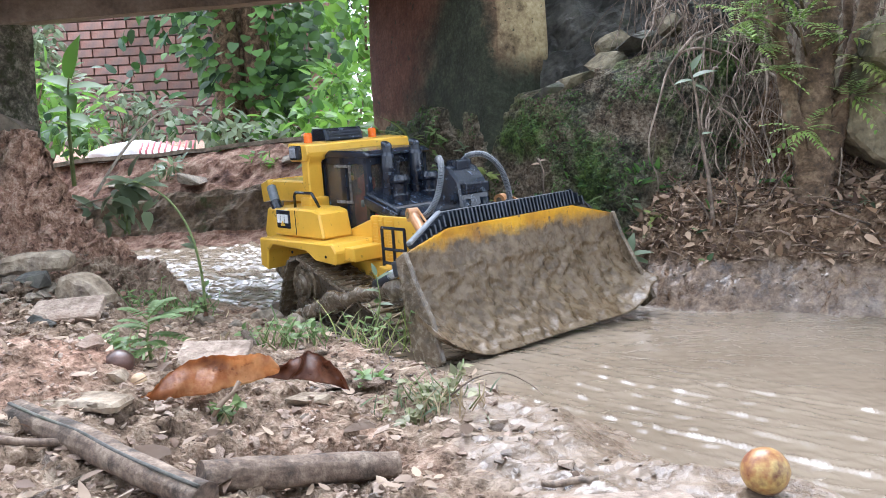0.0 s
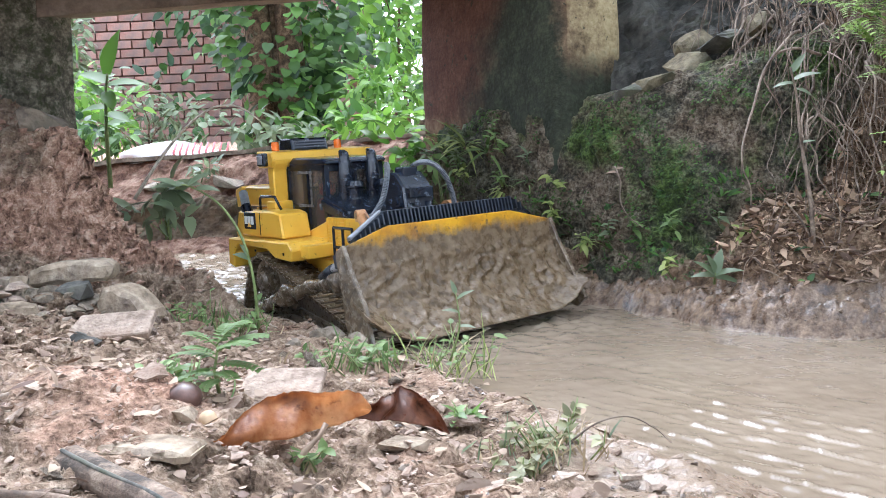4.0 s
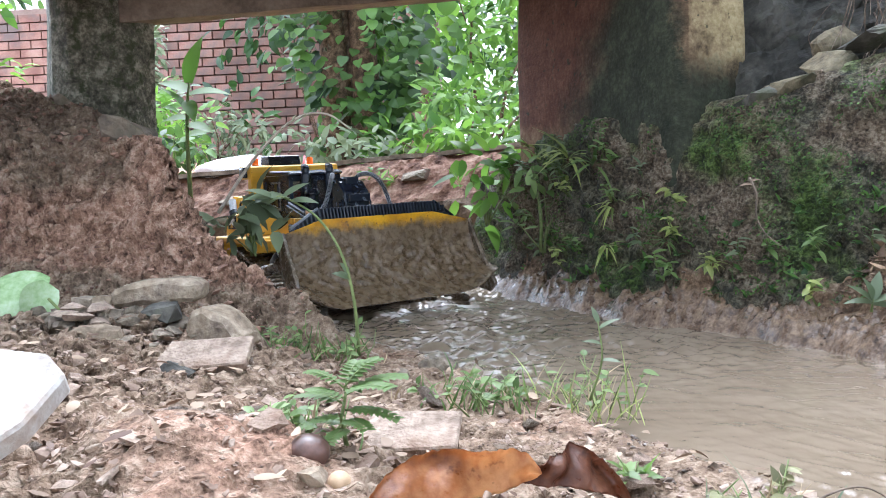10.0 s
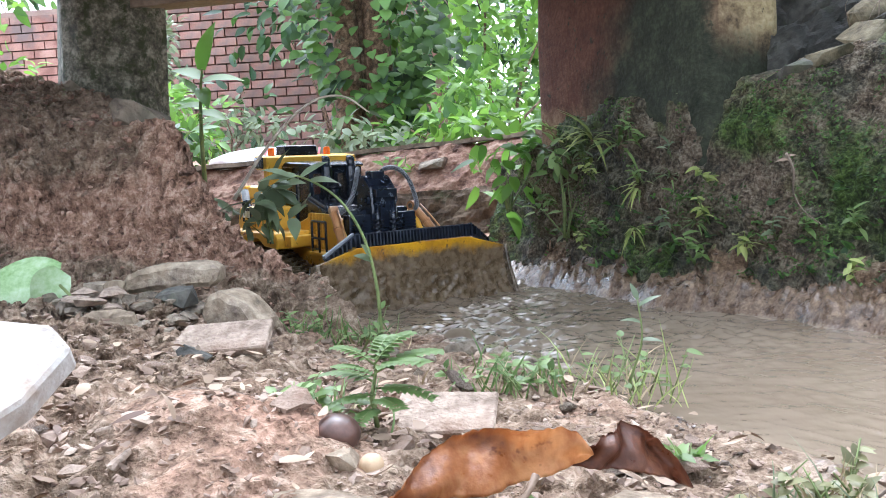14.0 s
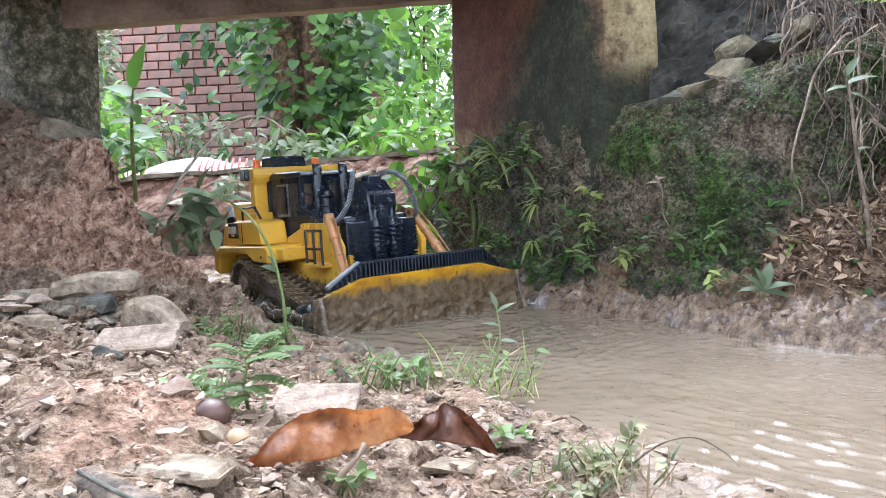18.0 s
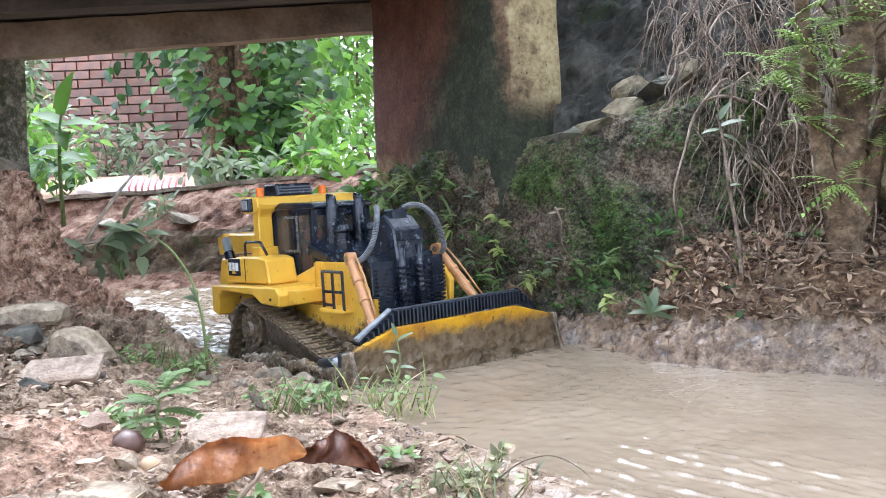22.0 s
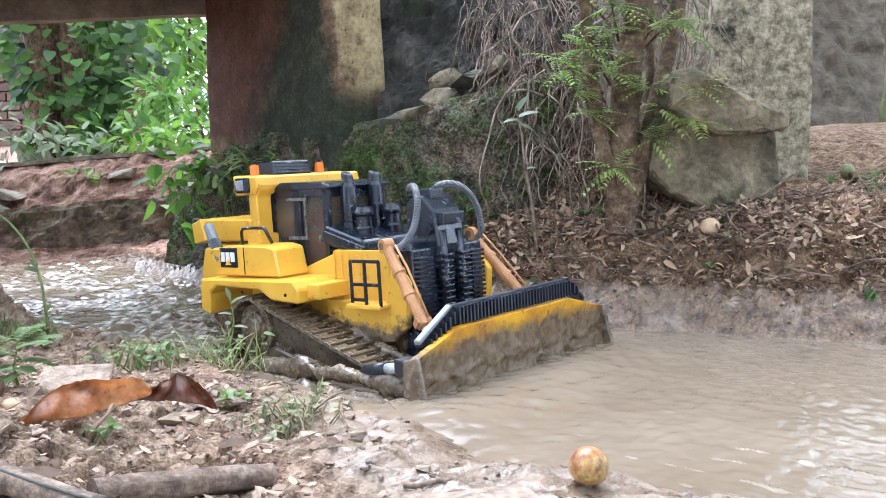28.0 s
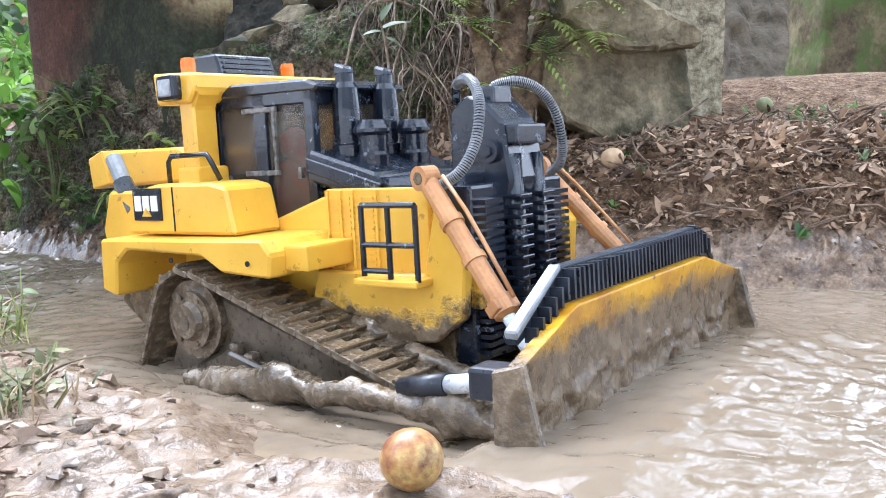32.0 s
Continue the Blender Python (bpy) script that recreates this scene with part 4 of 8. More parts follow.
# ---- the bulldozer: x ahead, y to its left, z up from the tracks' foot ----
DOZER_ROWS = [
    (0, -0.0665, 1.0086, -0.0214, 2.40, 1.41, -49.32, 13.73),
    (0.5, -0.0819, 1.0072, -0.0211, 2.37, 1.17, -49.42, 13.71),
    (1, -0.0996, 1.0467, -0.0211, 2.39, 0.79, -49.51, 13.71),
    (1.5, -0.1140, 1.0485, -0.0212, 2.31, 0.47, -49.50, 13.81),
    (2, -0.1344, 1.0942, -0.0216, 2.02, 0.38, -49.39, 13.91),
    (2.5, -0.1517, 1.1049, -0.0220, 1.70, 0.36, -49.33, 13.89),
    (3, -0.1696, 1.1355, -0.0221, 1.54, 0.28, -49.36, 13.85),
    (3.5, -0.1820, 1.1407, -0.0220, 1.49, 0.17, -49.43, 13.85),
    (5.5, -0.2584, 1.2613, -0.0196, 0.95, 2.08, -48.44, 13.90),
    (6, -0.2768, 1.2812, -0.0193, 1.18, 2.03, -48.46, 13.90),
    (7, -0.3223, 1.3648, -0.0173, 2.24, 2.47, -48.68, 14.08),
    (8, -0.3565, 1.4065, -0.0156, 2.60, 3.03, -48.94, 14.19),
    (9, -0.3804, 1.4147, -0.0159, 1.58, 0.32, -50.15, 12.96),
    (10, -0.4218, 1.4552, -0.0160, 0.55, -0.31, -49.80, 14.39),
    (11, -0.4712, 1.5597, -0.0147, 0.56, 0.29, -49.39, 12.33),
    (12, -0.4795, 1.5421, -0.0166, -0.33, 0.45, -50.30, 10.54),
    (13, -0.4556, 1.4780, -0.0211, -0.37, 1.14, -48.19, 6.20),
    (13.5, -0.4323, 1.4438, -0.0223, -0.13, 1.40, -47.87, 5.94),
    (14, -0.4188, 1.4340, -0.0230, -0.01, 1.83, -47.51, 5.65),
    (14.5, -0.4074, 1.4166, -0.0234, -0.05, 2.36, -47.06, 5.39),
    (17, -0.3149, 1.3198, -0.0192, 0.34, -1.42, -49.28, -0.87),
    (18, -0.2838, 1.2811, -0.0214, 0.65, -1.61, -48.71, -0.43),
    (19, -0.2501, 1.2388, -0.0231, 0.89, -1.77, -48.93, -0.41),
    (20, -0.2171, 1.2122, -0.0241, 1.09, -1.70, -49.07, -0.80),
    (21, -0.1822, 1.1709, -0.0254, 0.89, -1.71, -49.26, -0.40),
    (22, -0.1485, 1.1134, -0.0271, 0.35, -1.29, -49.41, -0.17),
    (22.5, -0.1321, 1.0892, -0.0276, 0.33, -1.25, -49.37, -0.13),
    (23, -0.1151, 1.0734, -0.0272, 0.44, -1.37, -49.33, -0.41),
    (24, -0.0816, 1.0408, -0.0264, 0.97, -1.41, -49.61, -0.48),
    (25, -0.0497, 0.9952, -0.0268, 1.29, -0.99, -49.92, -0.07),
    (25.5, -0.0359, 1.0016, -0.0272, 1.38, -0.92, -49.85, -0.02),
    (27.5, 0.0348, 0.8854, -0.0300, 0.57, -2.24, -51.78, -0.12),
    (28, 0.0507, 0.8673, -0.0301, 0.46, -2.19, -51.80, -0.41),
    (28.5, 0.0646, 0.8451, -0.0300, 0.28, -2.16, -51.78, -0.18),
    (29, 0.0791, 0.8208, -0.0299, 0.21, -2.11, -51.80, -0.33),
    (29.5, 0.0943, 0.7959, -0.0298, 0.33, -2.01, -51.90, -0.08),
    (30, 0.1105, 0.7764, -0.0300, 0.48, -1.90, -51.98, -0.00),
    (30.5, 0.1246, 0.7529, -0.0306, 0.48, -1.78, -52.06, 0.04),
    (31, 0.1388, 0.7298, -0.0314, 0.35, -1.57, -52.28, 0.20),
    (31.5, 0.1530, 0.7085, -0.0319, 0.22, -1.33, -52.38, 0.28),
    (32, 0.1640, 0.6909, -0.0321, 0.18, -1.19, -52.18, 1.06),
]


def splashed(name, stops, mud_top, mud_soft, scale=25.0, rough=0.35, metal=0.0, noise_gain=0.05, spec=0.5, chips=None):
    """Paint or plastic with wet mud thrown up from below, thinning out unevenly with height."""
    m, nt, bsdf = start(name)
    vec = coords(nt)
    n1, n2 = noise_tex(nt, scale, 5, 0.6, vec), noise_tex(nt, scale * 8, 4, 0.6, vec)
    col = ramp(nt, n1, stops)
    if chips:
        col = mix(nt, ramp(nt, noise_tex(nt, 90, 5, 0.7, vec), [(0.61, (0, 0, 0)), (0.66, (1, 1, 1))]), col, chips)
    sep = nt.nodes.new("ShaderNodeSeparateXYZ")
    nt.links.new(vec, sep.inputs[0])
    lift = math_node(nt, "MULTIPLY", math_node(nt, "SUBTRACT", noise_tex(nt, 30, 6, 0.7, vec), 0.5), noise_gain * 4)
    h = math_node(nt, "DIVIDE", math_node(nt, "SUBTRACT", math_node(nt, "ADD", sep.outputs[2], lift), mud_top), mud_soft)
    mask = ramp(nt, h, [(0.0, (1, 1, 1)), (1.0, (0, 0, 0))])
    n3 = noise_tex(nt, 110, 4, 0.55, vec)
    mud = ramp(nt, n3, [(0.3, (0.075, 0.050, 0.026)), (0.5, (0.135, 0.092, 0.050)), (0.7, (0.205, 0.148, 0.088))])
    nt.links.new(mix(nt, mask, col, mud), bsdf.inputs["Base Color"])
    nt.links.new(mix(nt, mask, (rough,) * 3, ramp(nt, n3, [(0.3, (0.16,) * 3), (0.7, (0.42,) * 3)])), bsdf.inputs["Roughness"])
    bsdf.inputs["Metallic"].default_value = metal
    bsdf.inputs["Specular IOR Level"].default_value = spec
    bump(nt, bsdf, math_node(nt, "ADD", math_node(nt, "MULTIPLY", mask, n3), math_node(nt, "MULTIPLY", n2, 0.05)), 0.8, 0.003)
    film(nt, bsdf, math_node(nt, "MULTIPLY", mask, 0.22), noise_tex(nt, 130, 3, 0.6, vec), 0.003)
    return m


YELLOW = splashed("yellow_plastic", [(0.3, (0.68, 0.385, 0.035)), (0.7, (0.80, 0.485, 0.060))], 0.080, 0.008, 25, 0.28, noise_gain=0.016, chips=(0.42, 0.24, 0.03))
BLACK = splashed("dark_blue_black_plastic", [(0.3, (0.006, 0.009, 0.017)), (0.7, (0.018, 0.025, 0.040))], 0.02, 0.03, 40, 0.20, spec=0.55, chips=(0.12, 0.15, 0.19))
COPPER = surface("tan_painted_cylinder", [(0.3, (0.36, 0.165, 0.06)), (0.7, (0.52, 0.26, 0.105))], 60, (0.3, 0.5), 400, 0.3, 0.0006)
CHROME = surface("grey_painted_tube", [(0.3, (0.42, 0.45, 0.48)), (0.7, (0.62, 0.65, 0.68))], 60, (0.2, 0.4), 300, 0.2, 0.0005, metal=0.3)
PLAIN_BLACK = surface("plain_blue_black_plastic", [(0.3, (0.007, 0.010, 0.017)), (0.7, (0.028, 0.036, 0.052))], 50, (0.25, 0.5), 300, 0.2, 0.0006)
DULL_GREY = surface("dull_blue_grey_tube", [(0.3, (0.14, 0.155, 0.17)), (0.7, (0.26, 0.28, 0.30))], 60, (0.3, 0.5), 300, 0.2, 0.0005)
HOSE_WRAP = surface("grey_spiral_wrap", [(0.3, (0.10, 0.11, 0.12)), (0.7, (0.30, 0.31, 0.33))], 60, (0.3, 0.5), 300, 0.2, 0.0005)
SCUFFED = surface("scuffed_clear_plastic", [(0.3, (0.06, 0.06, 0.06)), (0.7, (0.22, 0.215, 0.205))], 120, (0.15, 0.4), 300, 0.3, 0.0006)
ORANGE = surface("orange_lens", [(0.3, (0.75, 0.15, 0.01)), (0.7, (0.9, 0.22, 0.02))], 60, (0.2, 0.3), 300, 0.1, 0.0004)
LENS = surface("clear_lamp_lens", [(0.3, (0.22, 0.23, 0.25)), (0.7, (0.42, 0.44, 0.47))], 90, (0.12, 0.25), 300, 0.3, 0.0004)
WHITE = surface("white_print", [(0.3, (0.75, 0.75, 0.73)), (0.7, (0.85, 0.85, 0.83))], 60, (0.5, 0.6), 300, 0.1, 0.0003)
RED_CLOTH = surface("red_plastic_doll", [(0.3, (0.55, 0.025, 0.02)), (0.7, (0.72, 0.06, 0.05))], 60, (0.5, 0.6), 300, 0.1, 0.0003)
MUD = surface("wet_mud_coat", [(0.3, (0.07, 0.052, 0.033)), (0.5, (0.14, 0.104, 0.066)), (0.72, (0.24, 0.185, 0.125))], 45, (0.10, 0.38), 180, 0.8, 0.004, wet=0.35)
MUD_DARK = surface("thick_brown_mud", [(0.3, (0.040, 0.030, 0.019)), (0.5, (0.092, 0.069, 0.045)), (0.72, (0.17, 0.132, 0.09))], 45, (0.2, 0.5), 260, 0.8, 0.002, wet=0.5)
BLADE_PAINT = splashed("worn_yellow_blade", [(0.35, (0.36, 0.16, 0.012)), (0.55, (0.58, 0.30, 0.010)), (0.7, (0.70, 0.38, 0.012))], 0.0355, 0.011, 35, 0.3, noise_gain=0.010, spec=0.28, chips=(0.12, 0.06, 0.03))


def tinted_glass():
    """Clear smoked sheet: lets the inside show, with a glossy face."""
    m, nt, bsdf = start("smoked_clear_plastic")
    clear, gloss = nt.nodes.new("ShaderNodeBsdfTransparent"), nt.nodes.new("ShaderNodeBsdfGlossy")
    clear.inputs["Color"].default_value = (0.80, 0.78, 0.75, 1)
    gloss.inputs["Roughness"].default_value = 0.08
    fr = nt.nodes.new("ShaderNodeFresnel")
    fr.inputs["IOR"].default_value = 1.16
    ms = nt.nodes.new("ShaderNodeMixShader")
    nt.links.new(fr.outputs[0], ms.inputs[0])
    nt.links.new(clear.outputs[0], ms.inputs[1])
    nt.links.new(gloss.outputs[0], ms.inputs[2])
    haze = nt.nodes.new("ShaderNodeMixShader")
    dust = ramp(nt, noise_tex(nt, 140, 4, 0.65, coords(nt)), [(0.35, (0.22,) * 3), (0.7, (0.48,) * 3)])
    nt.links.new(dust, haze.inputs[0])
    bsdf.inputs["Base Color"].default_value, bsdf.inputs["Roughness"].default_value = (0.19, 0.165, 0.14, 1), 0.22
    nt.links.new(ms.outputs[0], haze.inputs[1])
    nt.links.new(bsdf.outputs[0], haze.inputs[2])
    nt.links.new(haze.outputs[0], nt.nodes["Material Output"].inputs["Surface"])
    return m


GLASS = tinted_glass()

dozer = tagged(new("bulldozer"), "yellow toy bulldozer with a wide muddy blade, in stream water", "bulldozer")

# hull and rear
part("hull", prism([(-0.10, 0.03), (0.10, 0.03), (0.135, 0.055), (0.142, 0.10), (0.13, 0.145), (0.05, 0.148), (-0.02, 0.125), (-0.10, 0.125)], -0.050, 0.050, 0.002), YELLOW, dozer)
for s in (-1, 1):
    # fender with its turned-down lip and stepped front
    y0, y1 = (-0.104, -0.048) if s < 0 else (0.048, 0.104)
    fender = part("fender", prism([(-0.100, 0.124), (-0.102, 0.092), (-0.088, 0.088), (-0.085, 0.110), (-0.074, 0.118), (-0.005, 0.116), (0.012, 0.107), (0.050, 0.105), (0.052, 0.118), (0.045, 0.126)], y0, y1, 0.0015), YELLOW, dozer)
    part("fender_step", cubes((0.050, 0.068, y0 + 0.012, y1, 0.108, 0.122), bev=0.0015), YELLOW, dozer)
    for x in (-0.03, 0.035):
        part("fender_bolt", rod(bmesh.new(), (x, s * 0.1045, 0.113), (x, s * 0.1052, 0.113), 0.0016, seg=10), BLACK, fender)
    # tank box on the fender
    box_y = (-0.088, -0.05) if s < 0 else (0.05, 0.088)
    tank = part("tank", prism([(-0.094, 0.126), (-0.088, 0.152), (-0.06, 0.157), (-0.012, 0.157), (0.002, 0.154), (0.008, 0.126)], *box_y, 0.002), YELLOW, dozer)
    part("tank_seam", cubes((-0.0455, -0.0447, s * 0.0882 - 0.0004, s * 0.0882 + 0.0004, 0.128, 0.155)), BLACK, tank)
    bm = cubes((-0.083, -0.056, s * 0.0885 - 0.001, s * 0.0885 + 0.001, 0.1345, 0.1545), bev=0.0006)
    badge = part("badge", bm, BLACK, tank, "black badge with white mark and yellow triangle")
    ys = s * 0.0898
    each("badge_mark", [(x, x + 0.0060, ys - 0.0004, ys + 0.0004, 0.1405, 0.1500) for x in (-0.0805, -0.0725, -0.0645)], WHITE, tank)
    part("badge_triangle", prism([(-0.0735, 0.1372), (-0.065, 0.1372), (-0.0693, 0.1428)], ys - 0.0007, ys + 0.0007), YELLOW, tank)
    # ROPS post with collar, grab rail
    py = s * 0.056 + 0.004
    post = part("rops_post", prism([(-0.0635, 0.150), (-0.0500, 0.150), (-0.0500, 0.203), (-0.0445, 0.212), (-0.046, 0.224), (-0.068, 0.224), (-0.0640, 0.204)], py - 0.011, py + 0.008, 0.0015), YELLOW, dozer)
    part("post_collar", cubes((-0.067, -0.046, py - 0.014, py + 0.011, 0.152, 0.166), bev=0.002), YELLOW, post)
    part("grab_rail", tube([(-0.058, s * 0.079, 0.155), (-0.058, s * 0.079, 0.170), (-0.055, s * 0.079, 0.1735), (-0.022, s * 0.079, 0.1735), (-0.019, s * 0.079, 0.170), (-0.017, s * 0.074, 0.158)], 0.0016, 8), BLACK, dozer)
    lamp = part("work_lamp", cubes((-0.074, -0.056, s * 0.070 + 0.004 - 0.006, s * 0.070 + 0.004 + 0.006, 0.208, 0.224), bev=0.003), BLACK, dozer)
    part("lamp_lens", cubes((-0.071, -0.059, s * 0.076 + 0.004 - 0.001, s * 0.076 + 0.004 + 0.0015, 0.2105, 0.2215), bev=0.0012), LENS, lamp)
    part("beacon", lathe([(0.0048, 0.224), (0.0048, 0.234), (0.0042, 0.2365), (0.001, 0.237)], 14), ORANGE, dozer, at=pose(-0.0735, s * 0.045, 0))
part("rops_beam", prism([(-0.082, 0.206), (-0.050, 0.206), (-0.044, 0.214), (-0.046, 0.2245), (-0.084, 0.2265)], -0.066, 0.078, 0.0015), YELLOW, dozer)
cool = part("cooler_box", prism([(-0.098, 0.225), (-0.064, 0.225), (-0.069, 0.240), (-0.096, 0.240)], -0.026, 0.026, 0.0015), BLACK, dozer)
each("cooler_slat", [(-0.0645 - 0.0013 * k, -0.0636 - 0.0013 * k, -0.022, 0.022, 0.2272 + 0.0034 * k, 0.2286 + 0.0034 * k) for k in range(4)], BLACK, cool)

# cab: frame, panes, door hardware, roof, the doll on its seat
CX0, CX1, CY, CZ0, CZ1 = -0.060, 0.030, 0.038, 0.118, 0.209
frame_bars = []
for s in (-1, 1):
    y = s * CY
    for x, w in ((CX0, 0.007), (-0.021, 0.011), (CX1 - 0.007, 0.007)):
        frame_bars.append((x, x + w, y - 0.003, y + 0.003, CZ0 if x > CX0 else 0.15, CZ1))
    frame_bars += [(CX0, CX1, y - 0.003, y + 0.003, CZ1 - 0.008, CZ1), (CX0, -0.012, y - 0.003, y + 0.003, 0.152, 0.160), (-0.012, CX1, y - 0.003, y + 0.003, CZ0, CZ0 + 0.008)]
frame_bars += [(CX1 - 0.006, CX1, -CY, CY, CZ1 - 0.009, CZ1), (CX1 - 0.006, CX1, -CY, CY, 0.148, 0.156), (CX1 - 0.006, CX1, -0.003, 0.003, 0.15, CZ1),
               (CX0, CX0 + 0.005, -CY, CY, CZ1 - 0.009, CZ1), (CX0, CX0 + 0.005, -CY, CY, 0.148, 0.156)]
cab = part("cab_frame", cubes(*frame_bars, bev=0.0008), BLACK, dozer)
part("cab_roof", prism([(-0.055, 0.208), (0.034, 0.2075), (0.037, 0.211), (0.026, 0.2150), (-0.04, 0.2165)], -0.042, 0.042, 0.0015), BLACK, cab)
for s in (-1, 1):
    y = s * CY
    for a, b, c, d in ((CX0 + 0.007, -0.021, 0.160, CZ1 - 0.008), (-0.010, CX1 - 0.007, CZ0 + 0.008, CZ1 - 0.008)):
        part("window_pane", cubes((a, b, y - 0.0006, y + 0.0006, c, d)), GLASS, cab)
    for z in (0.160, 0.199):
        part("door_hinge", cubes((-0.030, 0.000, y + s * 0.003 - 0.0012, y + s * 0.003 + 0.0012, z - 0.0016, z + 0.0016), bev=0.0006), SCUFFED, cab, "clear plastic hinge strap")
    part("door_strap", cubes((-0.0035, -0.0015, y + s * 0.003 - 0.001, y + s * 0.003 + 0.001, 0.161, 0.199), bev=0.0004), SCUFFED, cab)
    part("door_handle", cubes((0.0175, 0.0205, y + s * 0.004 - 0.0015, y + s * 0.004 + 0.0015, 0.156, 0.163), bev=0.0006), SCUFFED, cab)
    part("windscreen", cubes((CX1 - 0.0035, CX1 - 0.0025, s * 0.019 - 0.016, s * 0.019 + 0.016, 0.156, CZ1 - 0.009)), GLASS, cab)
    part("rear_pane", cubes((CX0 + 0.002, CX0 + 0.003, s * 0.019 - 0.016, s * 0.019 + 0.016, 0.156, CZ1 - 0.009)), GLASS, cab)
part("seat", cubes((-0.048, -0.004, -0.02, 0.02, 0.122, 0.134), (-0.050, -0.040, -0.02, 0.02, 0.13, 0.180), bev=0.003), BLACK, cab)
doll = lathe([(0.006, 0.128), (0.015, 0.131), (0.016, 0.148), (0.013, 0.164), (0.005, 0.168), (0.010, 0.173), (0.010, 0.183), (0.003, 0.188)], 16)
part("doll", doll, RED_CLOTH, dozer, "plain red plastic driver doll", smooth=True, at=pose(-0.016, -0.010, 0))

# bonnet, air cleaners, exhausts, engine panels
bonnet = part("bonnet", prism([(0.028, 0.154), (0.080, 0.141), (0.083, 0.154), (0.079, 0.158), (0.028, 0.1730)], -0.045, 0.045, 0.0018), BLACK, dozer)
for x in (0.034, 0.053, 0.071):
    for y in (-0.038, 0.038):
        part("bonnet_bolt", rod(bmesh.new(), (x, y, 0.150), (x, y, 0.1745 - 0.294 * (x - 0.028)), 0.0018, seg=8), BLACK, bonnet)
part("bonnet_lip", prism([(0.028, 0.1600), (0.081, 0.1445), (0.085, 0.1520), (0.028, 0.1685)], -0.0475, 0.0475, 0.0008), BLACK, dozer)
part("radiator_tank", cubes((0.084, 0.136, -0.046, 0.046, 0.128, 0.1560), bev=0.005), BLACK, dozer)
part("engine_block", cubes((0.05, 0.13, -0.036, 0.036, 0.10, 0.150), bev=0.002), BLACK, dozer)
for s in (-1, 1):
    part("air_cleaner", lathe([(0.0098, 0.148), (0.0100, 0.168), (0.0086, 0.170), (0.0086, 0.1795), (0.0112, 0.1815), (0.0112, 0.1835), (0.0088, 0.1880), (0.0082, 0.1888), (0.002, 0.1888)], 24), BLACK, dozer, at=pose(0.0585, s * 0.0205, 0))
    stack = part("exhaust", lathe([(0.0102, 0.150), (0.0102, 0.1745), (0.0086, 0.1755), (0.0086, 0.196), (0.0076, 0.209), (0.0060, 0.2125), (0.0058, 0.2175), (0.0045, 0.2180)], 22), BLACK, dozer, at=pose(0.038, s * 0.0190, 0))
    part("exhaust_tip", prism([(-0.0055, 0.2165), (0.0055, 0.2165), (0.0040, 0.2215), (-0.0052, 0.2245)], -0.0045, 0.0045, 0.0015), BLACK, stack)
    yp = s * 0.0525
    panel = part("engine_panel", cubes((0.050, 0.122, yp - 0.0025, yp + 0.0025, 0.098, 0.150), bev=0.001), YELLOW, dozer)
    each("panel_louvre", [(0.0525 + 0.0085 * i, 0.0595 + 0.0085 * i, yp + s * 0.0028 - 0.0005, yp + s * 0.0028 + 0.0005, 0.103 + 0.0034 * k, 0.1046 + 0.0034 * k) for i in range(4) for k in range(13)], YELLOW, panel)
    each("panel_divider", [(x, x + 0.0016, yp + s * 0.003 - 0.001, yp + s * 0.003 + 0.001, 0.099, 0.149) for x in (0.0507, 0.0605, 0.0695, 0.0865)], YELLOW, panel)
    # skirt with a scalloped foot, cheek plate by the radiator
    part("skirt", prism([(0.046, 0.104), (0.040, 0.086), (0.052, 0.078), (0.070, 0.080), (0.085, 0.070), (0.104, 0.066), (0.128, 0.068), (0.146, 0.082), (0.150, 0.122), (0.132, 0.145), (0.122, 0.104)], s * 0.058 - 0.004, s * 0.058 + 0.004, 0.0012), YELLOW, dozer)
    part("step_plate", cubes((0.085, 0.128, *sorted((s * 0.055, s * 0.076)), 0.099, 0.103), bev=0.001), YELLOW, dozer)
    rail = bmesh.new()
    yr = s * 0.073
    for a, b in (((0.091, 0.104), (0.091, 0.142)), ((0.127, 0.102), (0.127, 0.142)), ((0.091, 0.142), (0.127, 0.142)), ((0.091, 0.121), (0.127, 0.121)), ((0.109, 0.102), (0.109, 0.142)), ((0.091, 0.107), (0.109, 0.107))):
        rod(rail, (a[0], yr, a[1]), (b[0], yr, b[1]), 0.0016, seg=8)
    part("step_rail", rail, BLACK, dozer)
    # front lamp tag, yellow on the far cheek
    part("cheek_bracket", cubes((0.134, 0.150, s * 0.047 - 0.003, s * 0.047 + 0.003, 0.085, 0.112), bev=0.001), YELLOW, dozer)

# radiator front and the hydraulic tower
part("radiator", cubes((0.130, 0.146, -0.050, 0.050, 0.055, 0.150), bev=0.002), BLACK, dozer)
for a in (-0.046, 0.028):
    for k in range(20):
        part("radiator_slat", cubes((0.145, 0.1525, a, a + 0.018, 0.060 + 0.0042 * k, 0.0625 + 0.0042 * k)), BLACK, dozer)
part("radiator_mesh", cubes(*[(0.145, 0.148, -0.025 + 0.004 * k, -0.0232 + 0.004 * k, 0.056, 0.100) for k in range(13)], *[(0.145, 0.148, -0.026, 0.026, 0.058 + 0.004 * k, 0.0595 + 0.004 * k) for k in range(11)]), BLACK, dozer)
tower = part("hydraulic_tower", prism([(0.112, 0.150), (0.114, 0.190), (0.124, 0.198), (0.134, 0.197), (0.148, 0.183), (0.153, 0.150), (0.148, 0.130), (0.124, 0.130)], -0.019, 0.019, 0.002), BLACK, dozer, "black ribbed tower above the radiator")
